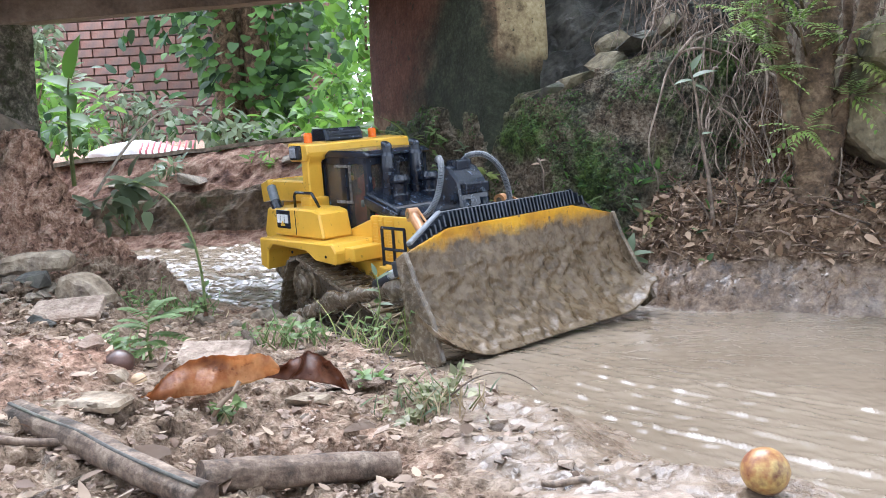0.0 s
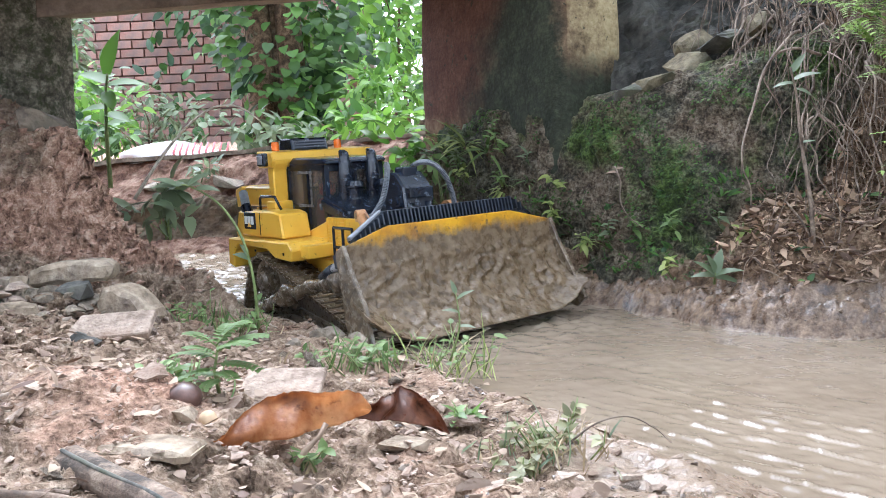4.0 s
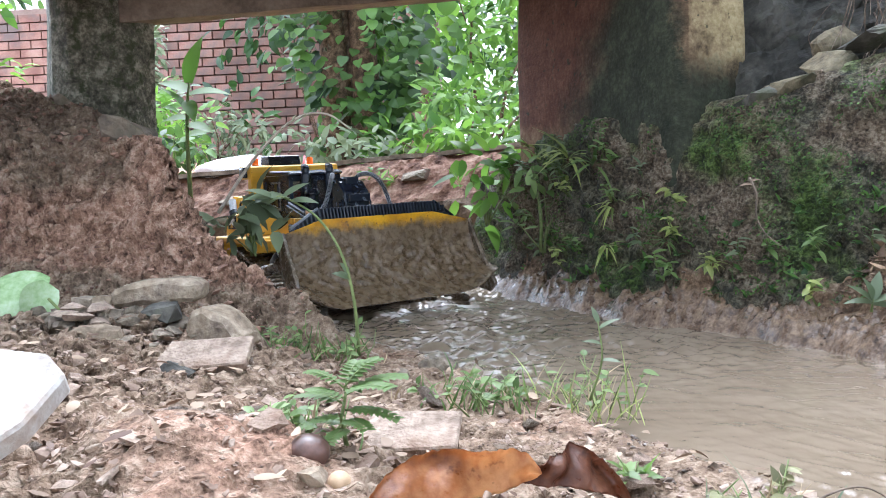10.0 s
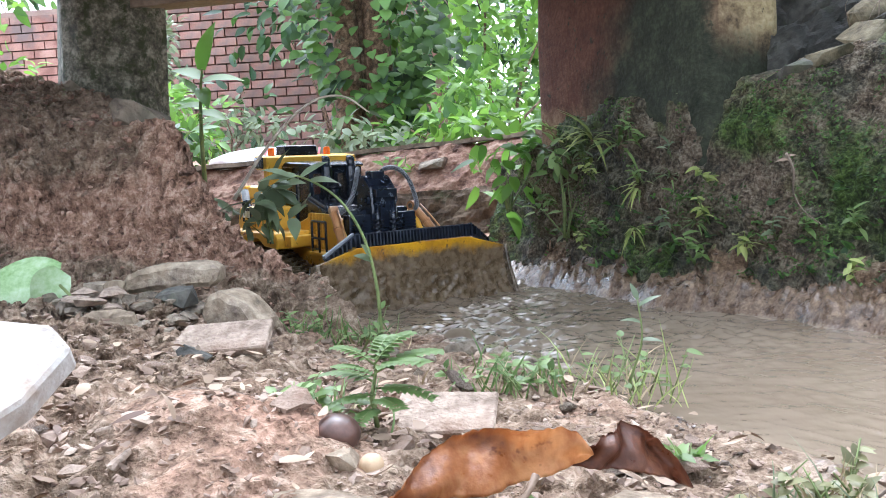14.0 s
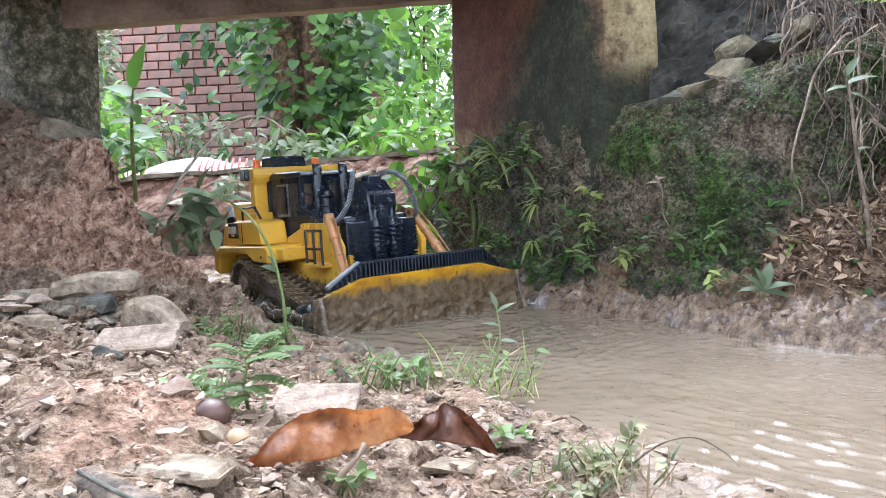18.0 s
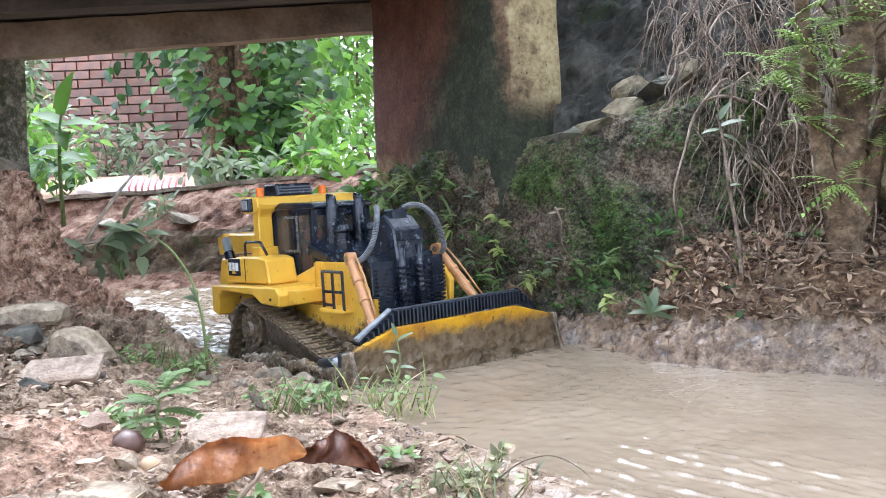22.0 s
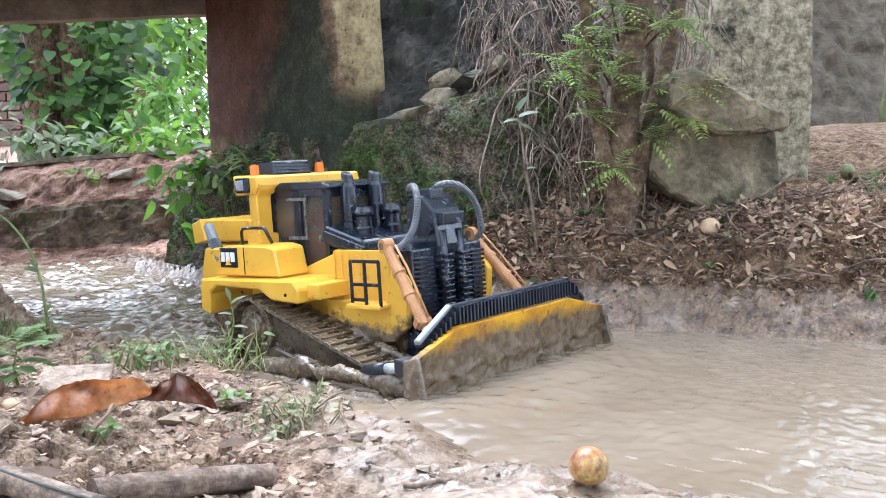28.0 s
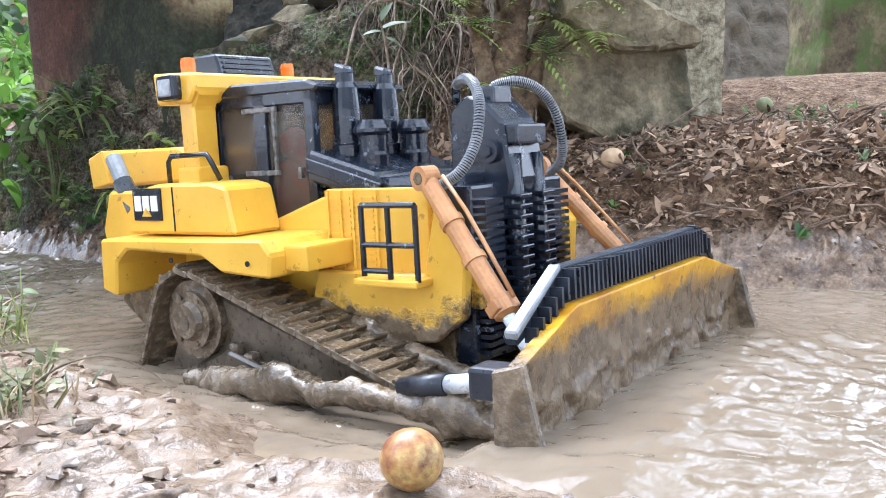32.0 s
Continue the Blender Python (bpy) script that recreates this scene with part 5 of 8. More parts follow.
part("tower_cap", cubes((0.122, 0.138, -0.010, 0.010, 0.192, 0.203), bev=0.002), BLACK, tower)
part("tower_shelf", cubes((0.138, 0.156, -0.016, 0.016, 0.170, 0.181), bev=0.0015), BLACK, tower)
for s in (-1, 1):
    part("tower_column", tube([(0.149, s * 0.012, 0.165), (0.151, s * 0.012, 0.12), (0.153, s * 0.013, 0.06)], 0.0056, 12), BLACK, dozer)
    each("column_ring", [(0.145, 0.1580, s * 0.0125 - 0.0066, s * 0.0125 + 0.0066, 0.068 + 0.0056 * k, 0.0705 + 0.0056 * k) for k in range(14)], BLACK, dozer, 0.0008)
    bolt = bmesh.new()
    rod(bolt, (0.140, s * 0.0185, 0.167), (0.140, s * 0.0225, 0.167), 0.0065, seg=14)
    rod(bolt, (0.140, s * 0.0225, 0.167), (0.140, s * 0.0245, 0.167), 0.0035, seg=6)
    part("tower_bolt", bolt, BLACK, tower)
    # hoses with clips
    line = [(0.114, 0.012, 0.195), (0.120, 0.019, 0.204), (0.131, 0.026, 0.2065), (0.141, 0.033, 0.202), (0.148, 0.040, 0.190), (0.149, 0.047, 0.172), (0.144, 0.054, 0.158), (0.134, 0.058, 0.151)]
    line = smooth_line([(x, s * y, z) for x, y, z in line], 6)
    hose = part("hose", tube(line, 0.0024, 10), BLACK, dozer)
    for a, b in zip(line[6:], line[7:]):
        for k in (0, 0.5):
            part("hose_ring", rod(bmesh.new(), a.lerp(b, k), a.lerp(b, k + 0.28), 0.0031, seg=8), HOSE_WRAP, hose)

# rear: ripper block, its cylinders and frame
rip = part("ripper_block", prism([(-0.206, 0.154), (-0.203, 0.173), (-0.188, 0.180), (-0.110, 0.180), (-0.090, 0.172), (-0.090, 0.156), (-0.18, 0.154)], -0.030, 0.042, 0.002), YELLOW, dozer)
part("ripper_end_plate", prism([(-0.209, 0.152), (-0.212, 0.175), (-0.194, 0.181), (-0.187, 0.156)], -0.034, 0.046, 0.001), YELLOW, rip)
part("rear_frame", prism([(-0.098, 0.05), (-0.135, 0.075), (-0.150, 0.125), (-0.140, 0.152), (-0.098, 0.152)], -0.068, 0.068, 0.002), YELLOW, dozer)
part("ripper_shank", prism([(-0.205, 0.150), (-0.185, 0.150), (-0.178, 0.09), (-0.192, 0.05), (-0.202, 0.06), (-0.194, 0.09)], -0.008, 0.008, 0.001), YELLOW, dozer)
for s in (-1, 1):
    cyl = bmesh.new()
    rod(cyl, (-0.118, s * 0.062, 0.138), (-0.134, s * 0.060, 0.158), 0.0068)
    c = part("ripper_cylinder", cyl, BLACK, dozer)
    cyl = bmesh.new()
    rod(cyl, (-0.132, s * 0.060, 0.156), (-0.150, s * 0.054, 0.174), 0.0058)
    part("cylinder_sleeve", cyl, DULL_GREY, c)
    cyl = bmesh.new()
    rod(cyl, (-0.098, s * 0.078, 0.100), (-0.135, s * 0.070, 0.088), 0.0068)
    part("ripper_strut", cyl, BLACK, dozer)

# undercarriage: frames, wheels, shoes that run round
SPROCKET, REAR_IDLER, FRONT_IDLER = (-0.022, 0.077, 0.0265), (-0.050, 0.026, 0.0215), (0.142, 0.027, 0.0215)
loop_pts = []
for cx, cz, r in (SPROCKET, REAR_IDLER, FRONT_IDLER):
    loop_pts += [(cx + r * math.cos(a * math.pi / 30), cz + r * math.sin(a * math.pi / 30)) for a in range(60)]


def hull(points):
    pts = sorted(points)

    def half(seq):
        out = []
        for p in seq:
            while len(out) > 1 and (out[-1][0] - out[-2][0]) * (p[1] - out[-2][1]) - (out[-1][1] - out[-2][1]) * (p[0] - out[-2][0]) <= 0:
                out.pop()
            out.append(p)
        return out
    return half(pts)[:-1] + half(pts[::-1])[:-1]


loop = hull(loop_pts)
loop_len = [0.0]
for a, b in zip(loop, loop[1:] + loop[:1]):
    loop_len.append(loop_len[-1] + math.dist(a, b))
LOOP = loop_len[-1]
SHOES = 44


def on_loop(s):
    """Place and turn of a shoe s metres along the track's loop, which runs forwards along the ground."""
    s %= LOOP
    k = min(int(np.searchsorted(loop_len, s, side="right")) - 1, len(loop) - 1)
    a, b = loop[k], loop[(k + 1) % len(loop)]
    f = (s - loop_len[k]) / max(loop_len[k + 1] - loop_len[k], 1e-9)
    n = 4
    ta, tb = loop[(k - n) % len(loop)], loop[(k + 1 + n) % len(loop)]
    if loop_len[k + 1] - loop_len[k] > 0.01:
        ta, tb = a, b
    ang = math.degrees(math.atan2(tb[1] - ta[1], tb[0] - ta[0]))
    return a[0] + (b[0] - a[0]) * f, a[1] + (b[1] - a[1]) * f, ang


def shoe_bmesh():
    """One track shoe: a plate with a mud hole in its middle and a low grouser bar."""
    bm = bmesh.new()
    w, p = 0.022, LOOP / SHOES
    box(bm, -p * 0.50, -p * 0.16, -w, w, -0.0044, -0.0010, 0.0006)
    box(bm, p * 0.16, p * 0.50, -w, w, -0.0044, -0.0010, 0.0006)
    for y0, y1 in ((-w, -0.0062), (0.0062, w)):
        box(bm, -p * 0.24, p * 0.24, y0, y1, -0.0042, -0.0012)
    box(bm, p * 0.26, p * 0.46, -w * 0.97, w * 0.97, -0.0064, -0.0042, 0.0007)
    for v in bm.verts:
        v.co += Vector((noise.noise(v.co * 300), 0, noise.noise(v.co * 340 + Vector((3, 0, 0))))) * 0.0005
    return bm


shoe_mesh = bpy.data.meshes.new("track_shoe")
bm = shoe_bmesh()
bm.to_mesh(shoe_mesh)
bm.free()
shoe_mesh.materials.append(MUD)
shoes, wheels = [], []
for s in (-1, 1):
    yc = s * 0.084
    track = part("track_frame", prism([(-0.045, 0.012), (0.135, 0.014), (0.142, 0.030), (0.120, 0.040), (0.03, 0.056), (0.0, 0.060), (-0.02, 0.052), (-0.045, 0.040)], yc - 0.013, yc + 0.013, 0.002), MUD_DARK, dozer, "mud-caked track frame")
    cx0, cz0 = sum(p[0] for p in loop) / len(loop), sum(p[1] for p in loop) / len(loop)
    part("mud_fill", prism([(cx0 + (p[0] - cx0) * 0.90, cz0 + (p[1] - cz0) * 0.84) for p in loop[::3]], yc - 0.009, yc + 0.009, 0.001), MUD_DARK, track, "wet mud packed inside the track")
    each("mud_drip", [(0.006 + 0.0135 * k, 0.0145 + 0.0135 * k, *sorted((yc + s * 0.008, yc + s * (0.0150 + 0.0015 * (k % 3)))), 0.022, 0.066 - 0.0046 * k) for k in range(8)], MUD, track, bev=0.003)
    part("guard_plate", prism([(0.012, 0.020), (0.064, 0.016), (0.066, 0.030), (0.058, 0.046), (0.034, 0.056), (0.010, 0.062), (0.004, 0.05)], yc + s * 0.014, yc + s * 0.019, 0.0015), MUD_DARK, track)
    part("guard_ribs", cubes(*[(0.012 + 0.012 * k, 0.017 + 0.012 * k, *sorted((yc + s * 0.018, yc + s * 0.022)), 0.018, 0.052 - 0.003 * k) for k in range(4)], bev=0.001), MUD_DARK, track)
    for k in range(6):
        bm = bmesh.new()
        rod(bm, (0, -0.012, 0), (0, 0.012, 0), 0.0105, seg=16)
        part("road_wheel", bm, MUD_DARK, dozer, at=pose(-0.028 + 0.029 * k, yc, 0.016))
    for name, (cx, cz, r) in (("sprocket", SPROCKET), ("idler", REAR_IDLER), ("idler", FRONT_IDLER)):
        bm = bmesh.new()
        rod(bm, (0, -0.014, 0), (0, 0.014, 0), r - 0.003, seg=28)
        rod(bm, (0, -0.0175, 0), (0, 0.0175, 0), r * 0.66, seg=28)
        wheel = part(name, bm, MUD, dozer, "muddy hub wheel", at=pose(cx, yc, cz))
        bm = bmesh.new()
        rod(bm, (0, s * 0.018, 0), (0, s * 0.0215, 0), r * 0.46, r * 0.38, seg=20)
        for k in range(6):
            a = k * math.pi / 3
            rod(bm, (r * 0.55 * math.cos(a), s * 0.0172, r * 0.55 * math.sin(a)), (r * 0.55 * math.cos(a), s * 0.0190, r * 0.55 * math.sin(a)), 0.0016, seg=8)
        part("hub", bm, MUD, wheel)
        bm = bmesh.new()
        rod(bm, (0.001, s * 0.0214, 0.001), (0.001, s * 0.0222, 0.001), 0.0042, seg=10)
        part("hub_hole", bm, MUD_DARK, wheel)
        wheels.append((wheel, cx, yc, cz, r))
    for k in range(SHOES):
        ob = new("track_shoe", shoe_mesh)
        ob.parent = dozer
        x, z, ang = on_loop(k * LOOP / SHOES)
        ob.matrix_basis = pose(x, yc, z, 0, -ang, 0)
        shoes.append((ob, yc, k * LOOP / SHOES))

# mud thrown up and caked on the undercarriage
def mud_roll(points, r, seed):
    """A ragged roll of wet mud along a line."""
    pts = [Vector(p) for p in points]
    way, rad = [], []
    for a, b in zip(pts, pts[1:]):
        n = max(3, int((b - a).length / 0.0035))
        for k in range(n):
            way.append(a.lerp(b, k / n))
            rad.append(r * (0.85 + 0.35 * noise.noise(way[-1] * 22 + Vector((seed, 0, 0))) + 0.25 * noise.noise(way[-1] * 55 + Vector((seed, 4, 0)))))
    way.append(pts[-1])
    rad.append(r * 0.3)
    rad[0] = r * 0.3
    bm = tube(way, rad, 20)
    for v in bm.verts:
        for f, a in ((45, 0.45), (120, 0.25), (260, 0.10)):
            q = v.co * f + Vector((seed, 0, 0))
            v.co += Vector((noise.noise(q), noise.noise(q + Vector((4, 0, 0))), noise.noise(q + Vector((0, 4, 0))))) * r * a
    return bm


for s in (-1, 1):
    part("mud_cake", mud_roll([(0.035, s * 0.060, 0.082), (0.075, s * 0.061, 0.074), (0.11, s * 0.061, 0.062), (0.165, s * 0.064, 0.050)], 0.0075, 3 + s), MUD, dozer, "wet mud caked under the yellow skirt")
    part("mud_cake", mud_roll([(-0.055, s * 0.122, 0.034), (0.0, s * 0.127, 0.037), (0.06, s * 0.127, 0.036), (0.12, s * 0.128, 0.034), (0.17, s * 0.128, 0.034), (0.205, s * 0.130, 0.030)], 0.0075, 13 + s), MUD, dozer, "wet mud heaped beside the track")
    part("mud_cake", mud_roll([(-0.06, s * 0.106, 0.016), (-0.03, s * 0.108, 0.034), (0.0, s * 0.107, 0.040), (0.05, s * 0.107, 0.038), (0.10, s * 0.107, 0.034)], 0.0090, 23 + s), MUD_DARK, dozer, "dark mud splashed on the track frame")

# blade: curved mouldboard with wings, swung about the trunnions
PIVOT = Vector((-0.02, 0, 0.04))
B = Matrix.Translation(-PIVOT)


def mouldboard():
    """Half section: the plate's curve from cutting edge to top, drawn across with wings bent forwards."""
    bm = bmesh.new()
    ys = [-0.147 + 0.059 * k / 34 for k in range(34)] + [-0.088 + 0.176 * k / 104 for k in range(105)] + [0.088 + 0.059 * k / 34 for k in range(1, 35)]
    rows = []
    for y in ys:
        wing = max(0, abs(y) - 0.088)
        top = 0.0935 - 0.26 * wing
        col = []
        for k in range(73):
            t = k / 72
            low = -0.022 + 0.026 * (wing / 0.059) ** 1.6
            z = low + (top - low) * t
            x = 0.2185 + 0.05 * wing + 0.027 * (2 * t - 1.15) ** 2 * (1 if t < 0.575 else 0.25)
            q = Vector((y, z, 0))
            sag = abs(noise.noise(Vector((y * 42, z * 70, 3))))
            lump = (0.0030 * noise.noise(Vector((y * 20, z * 26, 3))) + 0.0034 * (1 - sag) ** 3 + 0.0016 * noise.noise(q * 130 + Vector((0, 0, 7))) + 0.0011 * noise.noise(q * 260 + Vector((0, 0, 9))) + 0.005 * (1 - t) * abs(noise.noise(Vector((y * 22, 5, 1))))) * step(np.array(t), 0.84, 0.62).item()
            col.append((x + lump, y * (0.93 + 0.06 * (1 - t)), z))
        rows.append(col)
    front = [[bm.verts.new(p) for p in c] for c in rows]
    rear = [[bm.verts.new((p[0] - 0.007, p[1], p[2])) for p in c] for c in rows]
    n, m = len(rows), 73
    for i in range(n - 1):
        for k in range(m - 1):
            bm.faces.new((front[i][k], front[i + 1][k], front[i + 1][k + 1], front[i][k + 1])).smooth = True
            bm.faces.new((rear[i][k], rear[i][k + 1], rear[i + 1][k + 1], rear[i + 1][k]))
        for k in (0, m - 1):
            bm.faces.new((front[i][k], rear[i][k], rear[i + 1][k], front[i + 1][k]))
    for i in (0, n - 1):
        for k in range(m - 1):
            bm.faces.new((front[i][k], front[i][k + 1], rear[i][k + 1], rear[i][k]))
    bmesh.ops.recalc_face_normals(bm, faces=bm.faces)
    return bm


blade = mesh_object("blade", mouldboard(), BLADE_PAINT)
blade.parent = dozer
tagged(blade, "wide curved blade, worn yellow top edge, coated in wet mud")
guard = prism([(-0.118, 0.0815), (-0.085, 0.0945), (0.096, 0.0945), (0.118, 0.0815), (0.121, 0.086), (0.094, 0.110), (-0.079, 0.110), (-0.121, 0.086)], 0.207, 0.2135, 0.0008, axis="x")
guard_ob = part("blade_guard", guard, PLAIN_BLACK, blade)
each("guard_rib", [(0.2135, 0.2195, -0.0765 + 0.00475 * k, -0.0745 + 0.00475 * k, 0.0945, 0.1085) for k in range(36)] + [(0.2135, 0.2195, s * ((0.082 if s < 0 else 0.098) + 0.006 * k) - 0.001, s * ((0.082 if s < 0 else 0.098) + 0.006 * k) + 0.001, 0.0955 - 0.0027 * k, 0.1055 - 0.0034 * k) for s in (-1, 1) for k in range(6 if s < 0 else 2)], PLAIN_BLACK, guard_ob)
for s in (-1, 1):
    edge = prism([(s * 0.121, 0.0845), (s * (0.080 if s < 0 else 0.094), 0.1085), (s * (0.080 if s < 0 else 0.094), 0.1115), (s * 0.122, 0.0885)], 0.2085, 0.2150, 0.0008, axis="x")
    # The near edge strip is grey, the far one black.
    part("guard_edge", edge, DULL_GREY if s < 0 else BLACK, guard_ob, "pale grey edge strip" if s < 0 else "")
    plate = prism([(0.213, -0.014), (0.235, -0.024), (0.252, -0.016), (0.244, 0.02), (0.233, 0.052), (0.2275, 0.0800), (0.213, 0.076)], s * 0.138 - 0.0025, s * 0.138 + 0.0025, 0.001)
    for v in plate.verts:
        v.co.y += s * 0.006 * max(0, (0.02 - v.co.z) / 0.05)
    part("end_plate", plate, MUD, blade, "muddy steel end plate")
    part("blade_bracket", cubes((0.197, 0.214, s * 0.126 - 0.008, s * 0.126 + 0.008, 0.061, 0.075), bev=0.002), PLAIN_BLACK, blade)
    part("push_arm", mud_roll([(-0.010, s * 0.114, 0.046), (0.05, s * 0.117, 0.049), (0.10, s * 0.119, 0.051), (0.15, s * 0.121, 0.053), (0.212, s * 0.121, 0.046)], 0.0088, 33 + s), MUD, blade, "mud-covered push arm")
    brace = tube([(0.152, s * 0.1222, 0.0590), (0.166, s * 0.1232, 0.0612), (0.180, s * 0.1240, 0.0634)], [0.0045, 0.0052, 0.0054], 12)
    part("brace_sleeve", brace, PLAIN_BLACK, blade)
    part("brace_tube", tube([(0.178, s * 0.1240, 0.0632), (0.204, s * 0.1250, 0.0670)], 0.0044, 12), CHROME, blade)
    part("blade_stay", cubes((0.196, 0.216, s * 0.06 - 0.004, s * 0.06 + 0.004, 0.0, 0.07), bev=0.001), BLACK, blade)
for ob in (blade,):
    for o in (ob, *ob.children_recursive):
        o.data.transform(B)

# lift cylinders: barrel on the hull, rod to the blade
EYE, FOOT = Vector((0.1255, 0.060, 0.155)), Vector((0.197, 0.080, 0.068))
lifts = []
for s in (-1, 1):
    d = (FOOT - EYE).length
    bm = bmesh.new()
    rod(bm, (0, -0.005, 0), (0, 0.005, 0), 0.0066, seg=18)
    rod(bm, (0.004, 0, 0), (0.083, 0, 0), 0.0053, seg=14)
    for x in (0.028, 0.052, 0.078):
        rod(bm, (x, 0, 0), (x + 0.004, 0, 0), 0.0064, seg=14)
    box(bm, 0.080, 0.086, -0.0075, 0.0075, -0.0045, 0.0045, 0.001)
    barrel = part("lift_cylinder", bm, COPPER, dozer, "tan lift cylinder with a thin hose line")
    bm = bmesh.new()
    rod(bm, (0, -0.0056, 0), (0, 0.0056, 0), 0.0034, seg=12)
    part("pin_hole", bm, MUD_DARK, barrel)
    part("feed_line", tube([(0.006, 0.003, 0.0085), (0.030, 0.004, 0.0090), (0.055, 0.003, 0.0088), (0.083, 0.002, 0.0080)], 0.0011, 6), COPPER, barrel)
    part("cylinder_cap", lathe([(0.0066, 0), (0.0066, 0.006), (0.004, 0.008)], 12), COPPER, barrel, at=pose(0.081, 0, 0, 0, 90, 0))
    bm = bmesh.new()
    rod(bm, (0.080, 0, 0), (d, 0, 0), 0.0036, seg=12)
    rod_ob = part("piston_rod", bm, CHROME, dozer, "muddy bare piston rod")
    lifts.append((barrel, rod_ob, s))


# the swell of muddy water pushed ahead by the blade
def swell(x, y):
    r = np.hypot(x - 0.20, 0.8 * y)
    ahead = step(np.abs(y), 0.24, 0.12) * np.exp(-((x - 0.245) / 0.055) ** 2)
    beside = np.exp(-((y + 0.165) / 0.045) ** 2) * step(x, 0.02, 0.14) * step(x, 0.34, 0.26)
    swirl = r + 0.016 * lumpy(x * 14, y * 14, 61)
    rings = np.sin(2 * np.pi * swirl / 0.017) * np.clip(0.4 + lumpy(x * 12, y * 12, 64), 0, 1) * step(r, 0.46, 0.24) * step(x, 0.19, 0.25)
    rough = lumpy(x * 48, y * 48, 62) * step(r, 0.34, 0.10)
    h = 0.0070 * ahead + 0.0055 * beside + 0.00040 * rings + 0.0009 * rough + 0.0006 * lumpy(x * 80, y * 80, 63) + 0.0003 * lumpy(x * 190, y * 190, 65)
    h = h + 0.0024 * step(r, 0.44, 0.22) * step(x, 0.10, 0.22) - 0.0026 * step(r, 0.28, 0.46) - 0.0006
    return (np.where((x < 0.205) & (np.abs(y) < 0.16), -0.012, h),)


bow_wave = tagged(sheet("bow_wave", np.arange(-0.02, 0.66, 0.0028), np.arange(-0.32, 0.34, 0.0028), swell, MUDDY_WATER), "swell of muddy water pushed ahead by the blade", "wave")


def motions():
    """Drives the bulldozer along the stream and runs its tracks, wheels, blade and lift cylinders."""
    walk(dozer, [(t, pose(x, y, z, a, b, c)) for t, x, y, z, a, b, c, lift in DOZER_ROWS])
    walk(blade, [(t, Matrix.Translation(PIVOT) @ pose(0, 0, 0, 0, -r[-1], 0)) for t, *r in DOZER_ROWS])
    walk(bow_wave, [(t, pose(r[0], r[1], WATER - 0.020 * float(step(np.array(t), 18.0, 16.5)), 0, 0, r[5])) for t, *r in DOZER_ROWS])
    for barrel, rod_ob, s in lifts:
        rows_b, rows_r = [], []
        for t, *r in DOZER_ROWS:
            foot = PIVOT + pose(0, 0, 0, 0, -r[-1], 0) @ (FOOT - PIVOT)
            eye, foot = Vector((EYE.x, s * EYE.y, EYE.z)), Vector((foot.x, s * foot.y, foot.z))
            way = foot - eye
            turn = Matrix.LocRotScale(None, way.to_track_quat("X", "Z"), None)
            rows_b.append((t, Matrix.Translation(eye) @ turn))
            rows_r.append((t, Matrix.Translation(foot - way.normalized() * (FOOT - EYE).length) @ turn))
        walk(barrel, rows_b)
        walk(rod_ob, rows_r)
    ts = np.arange(0, 32.01, 0.5)
    rows = np.array([r for r in DOZER_ROWS])
    px, py = np.interp(ts, rows[:, 0], rows[:, 1]), np.interp(ts, rows[:, 0], rows[:, 2])
    way = np.concatenate([[0], np.cumsum(np.diff(px) * math.cos(radians(-50)) + np.diff(py) * math.sin(radians(-50)))])
    for ob, yc, s0 in shoes:
        keyed = []
        for t, d in zip(ts, way):
            x, z, ang = on_loop(s0 - d)
            keyed.append((t, pose(x, yc, z, 0, -ang, 0)))
        walk(ob, keyed)
    for wheel, cx, yc, cz, r in wheels:
        walk(wheel, [(t, pose(cx, yc, cz, 0, math.degrees(d / r), 0)) for t, d in zip(ts, way)])


# ---- plants: leaves, tufts, bushes ----
HEART = ((0, 0.12, 0.3, 0.5, 0.7, 0.87, 1.0), (0.45, 0.86, 1.0, 0.97, 0.76, 0.42, 0.03))


def add_leaf(bm, p, d, n, length, width, droop=0.3, fold=0.2, seg=4, heart=False):
    """One leaf from p along d, its upper side towards n, folded along the midrib and bent down."""
    d = Vector(d).normalized()
    n = Vector(n)
    n = (n - d * n.dot(d))
    n = n.normalized() if n.length > 1e-5 else d.orthogonal().normalized()
    s = d.cross(n)
    mid, lo, hi = [], [], []
    for k in range(seg + 1):
        t = k / seg
        c = Vector(p) + d * length * (t - 0.25 * droop * t * t) - n * length * droop * t * t
        w = width / 2 * (math.sin(math.pi * min(1, 0.12 + 0.88 * t) ** 0.85) + 0.02)
        if heart:
            w = width / 2 * float(np.interp(t, HEART[0], HEART[1]))
        mid.append(bm.verts.new(c))
        lo.append(bm.verts.new(c + s * w + n * w * fold))
        hi.append(bm.verts.new(c - s * w + n * w * fold))
    for k in range(seg):
        bm.faces.new((mid[k], mid[k + 1], lo[k + 1], lo[k])).smooth = True
        bm.faces.new((mid[k], hi[k], hi[k + 1], mid[k + 1])).smooth = True


def any_way(rng, up=0.3):
    return Vector((rng.uniform(-1, 1), rng.uniform(-1, 1), rng.uniform(-1, 1) + up)).normalized()


def on_ground(x, y, lift=0.0):
    return Vector((x, y, ground_at(x, y) + lift))


